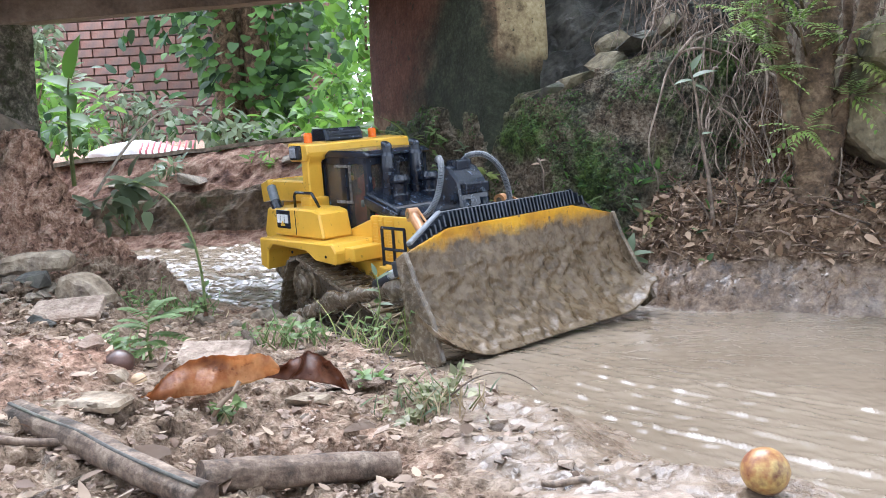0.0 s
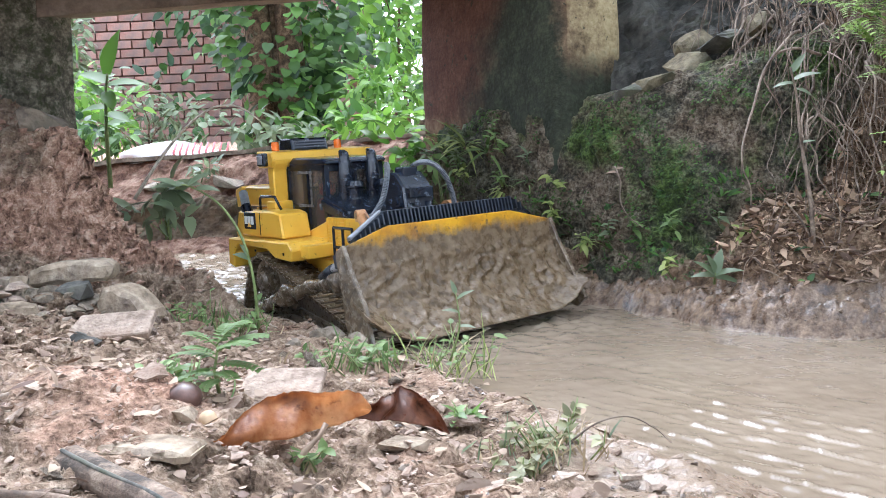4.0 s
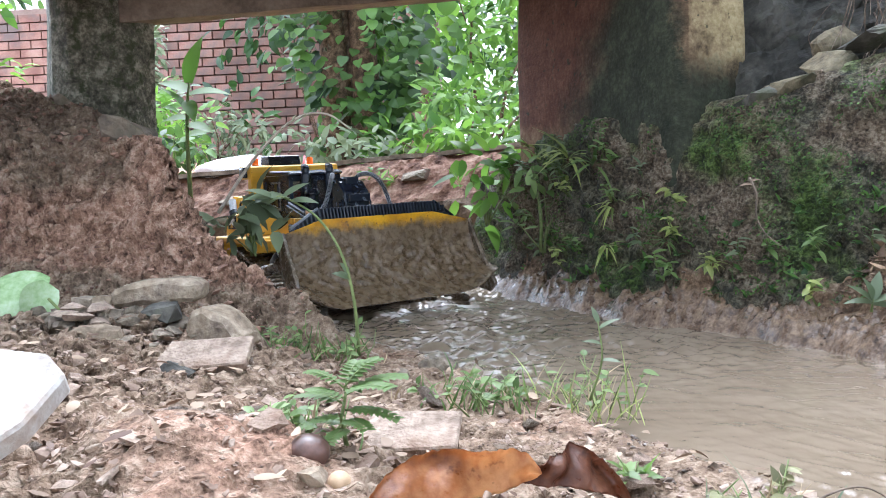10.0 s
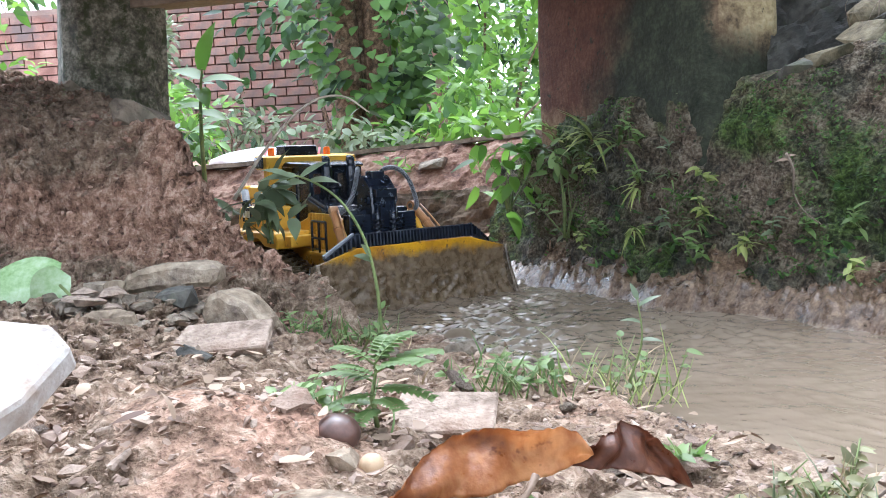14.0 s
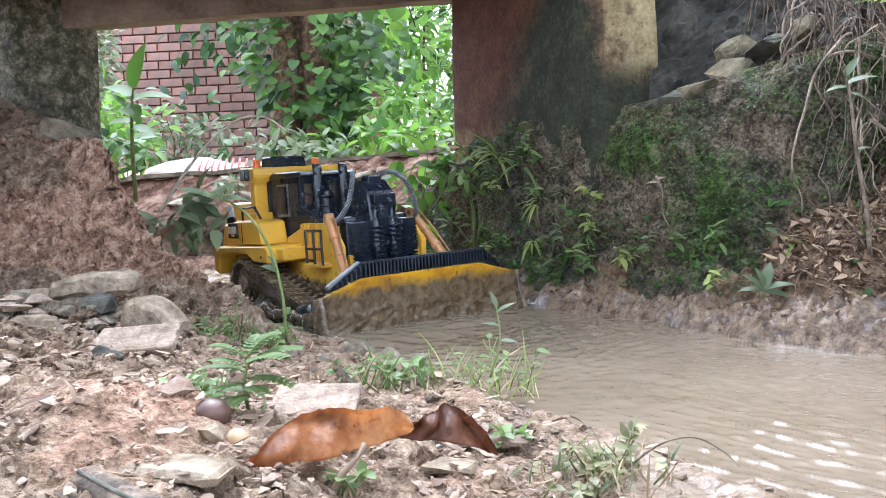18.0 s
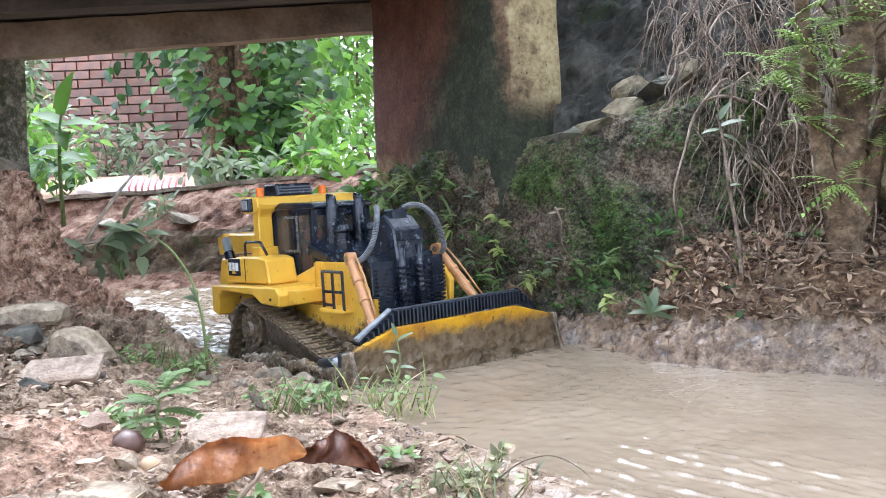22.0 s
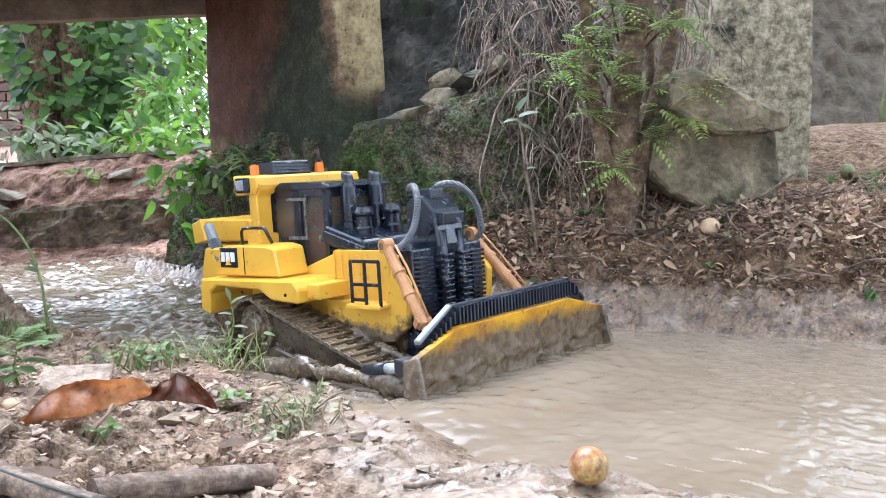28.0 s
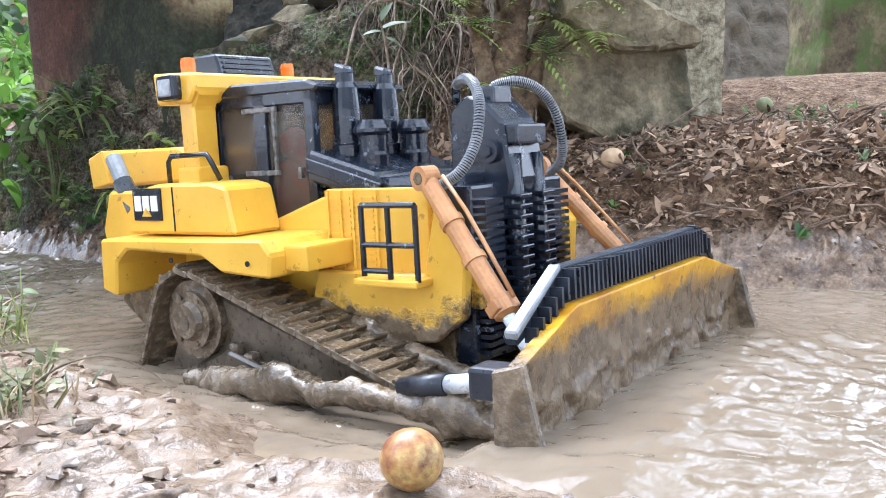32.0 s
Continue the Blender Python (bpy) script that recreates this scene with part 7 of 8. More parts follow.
# curtain of hanging roots and creepers over the earth bank
rng = random.Random(17)
bm = bmesh.new()
for k in range(300):
    f = rng.random()
    low = k % 5 == 0
    p = Vector((0.265 + 0.25 * f, 1.165 - 0.13 * f, 0.40)) + Vector((rng.gauss(0, 0.015), rng.gauss(0, 0.02), rng.uniform(-0.10, 0.07)))
    if low:
        p = Vector((rng.uniform(0.285, 0.40), rng.uniform(0.99, 1.05), rng.uniform(0.20, 0.32)))
    d = Vector((rng.uniform(-0.7, 0.3), rng.uniform(-0.9, -0.1), rng.uniform(-0.6, 0.3))).normalized()
    pts = [p.copy()]
    for i in range(rng.randint(6, 15)):
        d = (d + Vector((rng.gauss(0, 0.34), rng.gauss(0, 0.26), -0.40 + rng.gauss(0, 0.22)))).normalized()
        p = p + d * rng.uniform(0.012, 0.024)
        pts.append(p.copy())
        if p.z < ground_at(p.x, p.y) + 0.001:
            break
    r = rng.choice((0.0004, 0.0005, 0.0006, 0.0008, 0.0010, 0.0018))
    line = smooth_line(pts, 3)
    tube(line, [r * (1 - 0.6 * i / len(line)) for i in range(len(line))], 5, bm)
tagged(mesh_object("hanging_roots", bm, ROOT), "tangle of thin grey-brown roots hanging over the bank", "roots", kind="stuff")
bm = bmesh.new()
for k in range(26):
    x = rng.uniform(0.27, 0.42)
    a = Vector((x, 1.20 + rng.uniform(-0.05, 0.06), 0.44 + rng.uniform(-0.03, 0.03)))
    b = Vector((x + rng.uniform(-0.05, 0.03), 1.04 + rng.uniform(-0.06, 0.05), rng.uniform(0.20, 0.36)))
    sag = a.lerp(b, 0.35) + Vector((rng.uniform(-0.01, 0.01), -0.05, 0.012))
    tube([a, sag, a.lerp(b, 0.7) + Vector((0, -0.035, 0)), b, b + Vector((rng.uniform(-0.01, 0.01), 0.0, -0.04))], [0.0007, 0.0007, 0.0006, 0.0005, 0.0003], 5, bm)
tagged(mesh_object("dry_creepers", bm, DRY_WOOD), "dry pale creepers trailing from the bank's top", "creepers", kind="stuff")
bm = bmesh.new()
grid = []
for i in range(70):
    row = []
    for j in range(50):
        x, z = 0.135 + 0.33 * i / 69, 0.235 + 0.27 * j / 49 + 0.10 * i / 69
        q = Vector((x, 1.205 + 0.16 * j / 49 - 0.05 * i / 69, z))
        r = 0.020 * noise.noise(q * 17) + 0.012 * abs(noise.noise(q * 38 + Vector((3, 0, 0)))) + 0.005 * noise.noise(q * 90)
        row.append(bm.verts.new(q + Vector((0.2 * r, -r, 0.5 * r))))
    grid.append(row)
for ga, gb in zip(grid, grid[1:]):
    for j in range(49):
        bm.faces.new((ga[j], gb[j], gb[j + 1], ga[j + 1]))
bmesh.ops.solidify(bm, geom=bm.faces[:], thickness=-0.03)
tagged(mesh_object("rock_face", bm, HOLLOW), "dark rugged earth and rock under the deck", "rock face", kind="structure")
rng = random.Random(57)
for x, y, z, sx, sy, sz, seed in ((0.140, 1.150, 0.250, 0.030, 0.028, 0.011, 51), (0.176, 1.142, 0.266, 0.028, 0.026, 0.014, 52), (0.210, 1.135, 0.286, 0.026, 0.028, 0.013, 53), (0.246, 1.13, 0.304, 0.030, 0.03, 0.014, 54), (0.284, 1.125, 0.324, 0.028, 0.03, 0.015, 55), (0.225, 1.165, 0.312, 0.03, 0.03, 0.014, 56)):
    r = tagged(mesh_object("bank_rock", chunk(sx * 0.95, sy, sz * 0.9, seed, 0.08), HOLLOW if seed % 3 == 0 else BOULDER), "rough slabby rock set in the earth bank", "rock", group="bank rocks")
    r.matrix_basis = pose(x, y, z, rng.uniform(-6, 12), -26 + rng.uniform(-8, 8), rng.uniform(-10, 25))

weed("upright dry stick with a few pale leaves at its tip", [(0.283, 0.95, 0.085), (0.279, 0.952, 0.14), (0.272, 0.955, 0.19), (0.268, 0.957, 0.235), (0.262, 0.957, 0.262)], 0.0024,
     [(0.88, 0.028, 0.009, 1.0, 0.5), (0.85, 0.022, 0.007, -1.0, 0.1), (0.95, 0.024, 0.008, 0.6, 1.0), (0.80, 0.02, 0.007, 1.0, -0.2), (0.5, 0.014, 0.005, 1.0, 0.3)], ROOT, LEAF_GREY, 3, name="stick")
weed("pale dangling rootlet on the mossy wall", [(0.112, 1.070, 0.172), (0.117, 1.064, 0.155), (0.116, 1.062, 0.135), (0.124, 1.060, 0.118), (0.140, 1.058, 0.104)], 0.0013,
     [(0.1, 0.014, 0.005, -1.0, 0.2), (0.05, 0.012, 0.004, 1.0, 0.4)], ROOT, DEAD_LEAF, 5, name="rootlet", category="root")
weed("small broad-leaved weed at the mud's edge", [(0.198, 0.992, 0.050), (0.199, 0.990, 0.062)], 0.0015,
     [(0.9, 0.030, 0.011, 0.3, 1.2), (0.8, 0.028, 0.010, -0.7, 0.7), (0.8, 0.030, 0.010, 0.9, 0.5), (0.7, 0.026, 0.009, -1.0, 0.3), (0.6, 0.032, 0.010, 1.0, 0.0), (0.9, 0.024, 0.009, -0.2, 1.0)], GREEN_STEM, LEAF_GREY, 6)


def fruit(label, x, y, r, material, seed, squash=0.92, lift=0.0, nub=True):
    ob = tagged(new("fruit"), label, "fruit")
    ob.location = on_ground(x, y, r * squash * 0.75 + lift)
    bm = bmesh.new()
    bmesh.ops.create_icosphere(bm, subdivisions=3, radius=r)
    for v in bm.verts:
        v.co *= 1 + 0.05 * noise.noise(v.co / r * 1.1 + Vector((seed, 0, 0))) + 0.015 * noise.noise(v.co / r * 4 + Vector((seed, 0, 0)))
        v.co.z *= squash
    part("skin", bm, material, ob, smooth=True)
    if nub:
        part("stalk_end", lathe([(r * 0.16, 0), (r * 0.14, r * 0.10), (r * 0.05, r * 0.16)], 10), DRY_WOOD, ob, at=pose(r * 0.25, -r * 0.5, r * squash * 0.78, 25, 15, 0))
    return ob


FRUIT_RUST = surface("rotting_yellow_rust_fruit", [(0.35, (0.20, 0.065, 0.03)), (0.5, (0.36, 0.18, 0.06)), (0.64, (0.52, 0.38, 0.13))], 45, (0.25, 0.5), 260, 0.3, 0.001, spots=((0.14, 0.05, 0.03), 40, 0.55, 0.66))
FRUIT_TAN = surface("tan_dry_fruit", [(0.3, (0.42, 0.28, 0.16)), (0.7, (0.60, 0.44, 0.28))], 60, (0.6, 0.8), 300, 0.3, 0.001)
FRUIT_GREEN = surface("dull_green_fruit", [(0.3, (0.12, 0.13, 0.06)), (0.7, (0.24, 0.25, 0.13))], 50, (0.5, 0.7), 260, 0.3, 0.001)
NUT = surface("dark_brown_nut", [(0.3, (0.032, 0.015, 0.011)), (0.7, (0.13, 0.066, 0.048))], 50, (0.3, 0.55), 260, 0.3, 0.001)
fruit("round rust and yellow fruit lying on the mud", 0.134, 0.381, 0.0106, FRUIT_RUST, 61, squash=0.98, lift=0.004, nub=False)
fruit("round tan dry fruit among the leaf litter", 0.462, 0.872, 0.0108, FRUIT_TAN, 62, lift=0.004, nub=False)
fruit("small dull green fruit on the bare path", 0.783, 1.083, 0.0105, FRUIT_GREEN, 63, lift=0.004, nub=False)
fruit("dark brown palm nut half buried in earth", -0.199, 0.524, 0.0090, NUT, 64, squash=0.85, lift=-0.005, nub=False)
fruit("small pale nut beside the dark one", -0.184, 0.512, 0.0048, FRUIT_TAN, 65, lift=-0.002, nub=False)

# leaf litter and twigs on the far bank
SURFACE = BVHTree.FromPolygons([v.co[:] for v in ground.data.vertices], [p.vertices[:] for p in ground.data.polygons if 0.1 < p.center.x < 1.05 and 0.4 < p.center.y < 1.15])


def dropped(x, y):
    """The point of the ground's own surface under x, y."""
    hit = SURFACE.ray_cast(Vector((x, y, 1.0)), Vector((0, 0, -1)))[0]
    return hit if hit else Vector((x, y, ground_at(x, y)))


rng = random.Random(23)
bm = bmesh.new()
for _ in range(46000):
    x, y = rng.uniform(0.18, 0.92), rng.uniform(0.56, 1.05)
    p = dropped(x, y)
    if not 0.056 < p.z < 0.21 or p.z < 0.064 and rng.random() < 0.6 or (x > 0.60 and y > 0.86 + 0.2 * (0.75 - x) and rng.random() < 0.93):
        continue
    big = rng.random() ** 4
    add_leaf(bm, p + Vector((0, 0, rng.uniform(0.000, 0.005))), Vector((rng.uniform(-1, 1), rng.uniform(-1, 1), rng.uniform(-0.3, 0.5))), any_way(rng, 1.2), 0.0055 + 0.013 * big, 0.0022 + 0.0055 * big, rng.uniform(-0.5, 0.9), rng.uniform(-0.5, 0.7), 3 if big > 0.2 else 2)
tagged(mesh_object("leaf_litter", bm, LITTER), "brown dead leaves strewn over the far bank", "leaf litter", kind="stuff")
bm = bmesh.new()
for k in range(1100):
    a = dropped(rng.uniform(0.22, 0.85), rng.uniform(0.60, 0.98))
    if not 0.05 < a.z < 0.2:
        continue
    d = Vector((rng.uniform(-1, 1), rng.uniform(-1, 1), rng.uniform(-0.1, 0.25))).normalized() * rng.uniform(0.012, 0.06)
    a.z += 0.003
    r = rng.choice((0.0005, 0.0008, 0.0012))
    tube([a, a + d * 0.5 + any_way(rng) * 0.004, a + d], [r, r, r * 0.5], 5, bm)
tagged(mesh_object("twigs", bm, DRY_WOOD), "dry twigs lying on the far bank", "twigs", kind="stuff")
bm = bmesh.new()
for k in range(70):
    p = dropped(rng.uniform(0.24, 0.80), rng.uniform(0.62, 0.95))
    if not 0.055 < p.z < 0.2:
        continue
    for i in range(rng.randint(3, 9)):
        add_leaf(bm, p + Vector((rng.gauss(0, 0.004), rng.gauss(0, 0.004), 0)), any_way(rng, 0.6), any_way(rng, 1.0), rng.uniform(0.006, 0.016), rng.uniform(0.0018, 0.005), 0.5, 0.3, 3)
tagged(mesh_object("sprigs", bm, LEAF_GREY), "small dull green sprigs between dead leaves", "weeds", kind="stuff")

# lumps of wet mud slid down the far shore
bm = bmesh.new()
for k in range(3600):
    x, y = rng.uniform(0.15, 0.85), rng.uniform(0.46, 1.02)
    if not 0.002 < side_distance(np.array([x]), np.array([y]), FAR_SHORE)[0] < 0.045 or noise.noise(Vector((x * 30, y * 30, 2))) < -0.12:
        continue
    p = dropped(x, y)
    r = 0.0008 + 0.0016 * rng.random() ** 2
    slid = Matrix.Translation(p - Vector((0, 0, 0.35 * r))) @ pose(0, 0, 0, rng.uniform(-30, 30), rng.uniform(-30, 30), rng.gauss(50, 25)) @ Matrix.Diagonal((rng.uniform(1.2, 2.6) * r, r, 0.7 * r, 1))
    for v in bmesh.ops.create_icosphere(bm, subdivisions=2, radius=1.0)["verts"]:
        q = v.co.copy()
        v.co = slid @ (q * (1 + 0.35 * noise.noise(q * 1.3 + Vector((k, 0, 0)))))
tagged(mesh_object("mud_lumps", bm, SHORE_MUD, True), "glistening lumps of wet mud on the far shore", "mud", kind="stuff")

RUBBLE = surface("sandy_broken_concrete", [(0.3, (0.13, 0.095, 0.062)), (0.5, (0.29, 0.225, 0.155)), (0.72, (0.47, 0.39, 0.29))], 30, (0.85, 0.95), 190, 1.0, 0.006, spots=((0.09, 0.06, 0.045), 18, 0.55, 0.68))

# ---- near bank: stones, slabs, logs, leaves, weeds ----
def laid(name, label, category, bm, material, x, y, lift, turn=(0, 0, 0), group="", smooth=True):
    ob = tagged(mesh_object(name, bm, material, smooth), label, category, group)
    ob.matrix_basis = Matrix.Translation(on_ground(x, y, lift)) @ pose(0, 0, 0, *turn)
    return ob


laid("stone", "long pale broken concrete lump by the mound", "stone", rough_block([(-0.036, -0.008), (0.032, -0.010), (0.037, -0.001), (0.034, 0.008), (0.008, 0.0105), (-0.022, 0.009), (-0.037, 0.005)], -0.016, 0.016, 31, 0.003), RUBBLE, -0.408, 0.878, 0.020, (0, -2, 4), "rubble", smooth=False)
laid("stone", "squat rough concrete lump by the mound", "stone", rough_block([(-0.022, -0.014), (0.026, -0.015), (0.027, -0.006), (0.012, 0.010), (-0.006, 0.016), (-0.021, 0.012), (-0.025, 0.0)], -0.018, 0.018, 37, 0.003), RUBBLE, -0.345, 0.842, 0.012, (0, 6, -12), "rubble", smooth=False)
laid("stone", "dark grey angular stone by the mound", "stone", chunk(0.016, 0.013, 0.013, 103), STONE, -0.462, 0.865, 0.008, (0, 0, 20), "rubble", smooth=False)
laid("stone", "dark rounded stone under the concrete lump", "stone", chunk(0.017, 0.012, 0.008, 104), HOLLOW, -0.392, 0.838, 0.006, (0, 0, -8), "rubble", smooth=False)
laid("stone", "pale angular stone beside the concrete lumps", "stone", chunk(0.010, 0.009, 0.009, 107), RUBBLE, -0.440, 0.842, 0.008, (0, 0, 30), "rubble", smooth=False)
laid("stone", "flat pale stone in front of the rubble", "stone", chunk(0.020, 0.012, 0.007, 108), RUBBLE, -0.425, 0.792, 0.004, (4, 0, 10), "rubble", smooth=False)
for k in range(8):
    laid("stone", "thin flat stone flake in a stack", "stone", chunk(0.012, 0.010, 0.0032, 170 + k, 0.05, 1), PALE_STONE, -0.452 + 0.010 * (k % 3), 0.832 - 0.004 * k, 0.003 + 0.0035 * (k % 4), (6, -4, 30 * k), "stone flakes", smooth=False)
laid("tile", "flat pinkish broken tile lying on earth", "tile", prism([(-0.030, -0.014), (0.034, -0.012), (0.036, 0.016), (-0.020, 0.016)], -0.0035, 0.0035, 0.001, axis="z"), PALE_STONE, -0.328, 0.742, 0.008, (30, -2, 6), smooth=False)
laid("stone", "dark jagged clod leaning on the tile", "stone", chunk(0.011, 0.008, 0.008, 109), HOLLOW, -0.332, 0.716, 0.004, (20, 0, 10), smooth=False)
laid("tile", "flat pale broken tile beside a seedling", "tile", prism([(-0.026, -0.016), (0.024, -0.014), (0.030, 0.016), (-0.018, 0.018)], -0.003, 0.003, 0.001, axis="z"), PALE_STONE, -0.170, 0.612, 0.007, (22, 2, 10), smooth=False)
laid("stone", "wide flat pale stone below the nut", "stone", rough_block([(-0.024, -0.003), (0.024, -0.003), (0.026, 0.001), (0.012, 0.003), (-0.022, 0.003)], -0.013, 0.012, 44, 0.0016), RUBBLE, -0.200, 0.470, -0.001, (0, 2, -10), smooth=False)
laid("stone", "thin flat stone under the dead leaf", "stone", chunk(0.016, 0.008, 0.003, 112), RUBBLE, -0.085, 0.520, 0.001, (6, 0, 5), smooth=False)
laid("stone", "small pale pebble beside the nut", "stone", chunk(0.006, 0.005, 0.0045, 113), RUBBLE, -0.193, 0.503, 0.003, (0, 0, 0), smooth=False)
slab = tagged(mesh_object("slab", prism([(-0.075, 0.012), (-0.006, 0.012), (0.007, 0.002), (0.005, -0.022), (-0.006, -0.044), (-0.075, -0.052)], -0.009, 0, 0.0012, axis="z"), WHITE_STONE), "thick white plaster slab leaning on loose earth", "slab")
slab.matrix_basis = pose(-0.276, 0.462, 0.121, 30, 6, -4)
laid("stone", "pale flat stone half sunk in mud", "stone", chunk(0.030, 0.020, 0.007, 105), PALE_STONE, 0.073, 0.375, 0.001, (0, 0, 10), smooth=False)
for k, (x, y, r) in enumerate(((-0.178, 0.858, 0.016), (-0.152, 0.862, 0.012), (-0.205, 0.838, 0.009), (-0.128, 0.83, 0.010), (-0.24, 0.86, 0.012))):
    laid("stone", "smooth grey stone at the water's edge", "stone", rock(r, r * 0.75, r * 0.62, 110 + k, 0.12), STONE, x, y, 0.002, (0, 0, 40 * k), "shore stones")
rng = random.Random(29)
for k in range(46):
    x, y = -0.42 + rng.gauss(0, 0.06), 0.835 + rng.gauss(0, 0.035)
    r = rng.uniform(0.004, 0.009)
    laid("stone", "small rounded stone in a rubble heap", "stone", chunk(r * rng.uniform(1, 1.5), r, r * 0.7, 130 + k % 12, 0.08, 1), STONE, x, y, r * 0.25, (rng.uniform(-15, 15), rng.uniform(-15, 15), rng.uniform(0, 360)), "rubble pebbles", smooth=False)


def log(label, a, b, r, seed, bend=0.004, split=True):
    a, b = (Vector(p) if len(p) == 3 else on_ground(*p, r * 0.7) for p in (a, b))
    ob = tagged(new("log"), label, "log")
    ob.location = a
    rng = random.Random(seed)
    pts = [Vector((b - a) * t + Vector((0, rng.uniform(-bend, bend), rng.uniform(-bend, bend) * 0.4))) for t in (0, 0.2, 0.4, 0.6, 0.8, 1.0)]
    way = (b - a).normalized()
    dense = smooth_line(pts, 10)
    wood = tube(dense, [r * (0.94 + 0.10 * noise.noise(q * 30 + Vector((seed, 0, 0)))) for q in dense], 28)
    for v in wood.verts:
        f = v.co - way * v.co.dot(way)
        grain = noise.noise(Vector((v.co.dot(way) * 14, f.y * 420 + seed, f.z * 420)))
        v.co += f.normalized() * r * (0.10 * grain - 0.12 * max(0, noise.noise(v.co * 60)))
    part("wood", wood, DRY_WOOD, ob)
    if split:
        side = (b - a).normalized().cross(Vector((0, 0, 1)))
        part("split", tube([p + Vector((0, 0, r * 0.80)) + side * r * 0.42 for p in smooth_line(pts, 4)], r * 0.13, 5), HOLLOW, ob, "dark split along the grain")
    return ob


laid("stone", "rough grey lichened stone on the mound's lip", "stone", chunk(0.032, 0.022, 0.020, 121), STONE, -0.536, 1.124, 0.004, (0, 8, 20), smooth=False)
laid("stone", "small grey stone on the mound's lip", "stone", chunk(0.018, 0.014, 0.010, 122), STONE, -0.697, 1.275, 0.002, (4, 0, 50), smooth=False)
log("weathered grey stick with a long dark split", (-0.226, 0.450, 0.066), (-0.106, 0.362, 0.050), 0.0078, 71, 0.0015)
log("weathered grey-brown stick lying on the mud", (-0.118, 0.396, 0.047), (-0.032, 0.437, 0.033), 0.0080, 72, 0.0012, split=False)
log("thin dry twig at the mud's edge", (-0.115, 0.690), (-0.020, 0.775), 0.0016, 73, 0.006, split=False)
log("thin dry twig on the loose earth", (-0.275, 0.405), (-0.185, 0.415), 0.0022, 74, 0.004, split=False)
log("forked dry twig on the loose earth", (-0.255, 0.395), (-0.215, 0.425), 0.0018, 75, 0.004, split=False)
log("short dark twig on wet mud", (0.038, 0.405), (0.064, 0.398), 0.0018, 76, 0.002, split=False)

# the big curled dead leaf
dead = tagged(new("dead_leaf"), "big curled rust-brown dead leaf lying on the mud", "leaf")
dead.location = (-0.137, 0.535, 0.047)


def torn_leaf(length, depth, foot, top, seed, turn=0.35):
    """A stiff dry leaf half stood on its edge: foot and top heights along it, leaning back, its lip curled over, veins slanting."""
    bm = bmesh.new()
    rows = []
    for i in range(91):
        t = i / 90
        lo, hi = float(np.interp(t, *foot)), float(np.interp(t, *top))
        hi += 0.0007 * noise.noise(Vector((t * 40, seed, 2))) + 0.0010 * noise.noise(Vector((t * 11, seed, 4)))
        row = []
        for k in range(17):
            v = k / 16
            rib = abs((t * 13 - v * 2.4) % 1 - 0.5)
            h = hi - lo
            p = Vector((length * t + 0.006 * v * (1 - t), depth * (h / 0.03) * v - 0.004 * math.sin(math.pi * t) * (1 - v) + 0.0042 * math.sin(8 * t + 3.5 * v + seed) * (0.3 + v) + 0.0016 * math.sin(21 * t - 4 * v) - turn * h * max(0, v - 0.86) * 2, lo + h * v))
            p.y += 0.0030 * noise.noise(Vector((t * 5, v * 2, seed))) + 0.0009 * rib
            p.z += 0.0006 * rib
            row.append(bm.verts.new(p))
        rows.append(row)
    for a, b in zip(rows, rows[1:]):
        for k in range(16):
            bm.faces.new((a[k], b[k], b[k + 1], a[k + 1])).smooth = True
    bmesh.ops.solidify(bm, geom=bm.faces[:], thickness=0.0004)
    return bm


part("blade", torn_leaf(0.090, 0.016, ((0, 0.2, 0.45, 0.7, 1), (0.011, 0.011, 0.011, 0.012, 0.015)), ((0, 0.08, 0.20, 0.36, 0.46, 0.62, 0.88, 0.95, 1), (0.012, 0.015, 0.0205, 0.0265, 0.0285, 0.0295, 0.0285, 0.0255, 0.020)), 1), RUST_LEAF, dead, at=pose(-0.049, -0.050, 0.000, 0, 0, 24))
part("torn_flap", torn_leaf(0.052, 0.012, ((0, 0.5, 0.8, 1), (0.012, 0.008, 0.003, -0.004)), ((0, 0.2, 0.40, 0.55, 0.66, 0.80, 0.92, 1), (0.0180, 0.0200, 0.0215, 0.0220, 0.0205, 0.0160, 0.009, -0.002)), 6, turn=0.15), DARK_LEAF, dead, "darker torn flap of the leaf", at=pose(0.022, -0.010, 0.000, 0, 0, 22))
part("stalk", tube([(0.000, -0.044, 0.000), (0.004, -0.040, 0.006), (0.010, -0.034, 0.011), (0.013, -0.030, 0.016)], [0.0014, 0.0018, 0.0011, 0.0016], 6), DEAD_LEAF, dead)
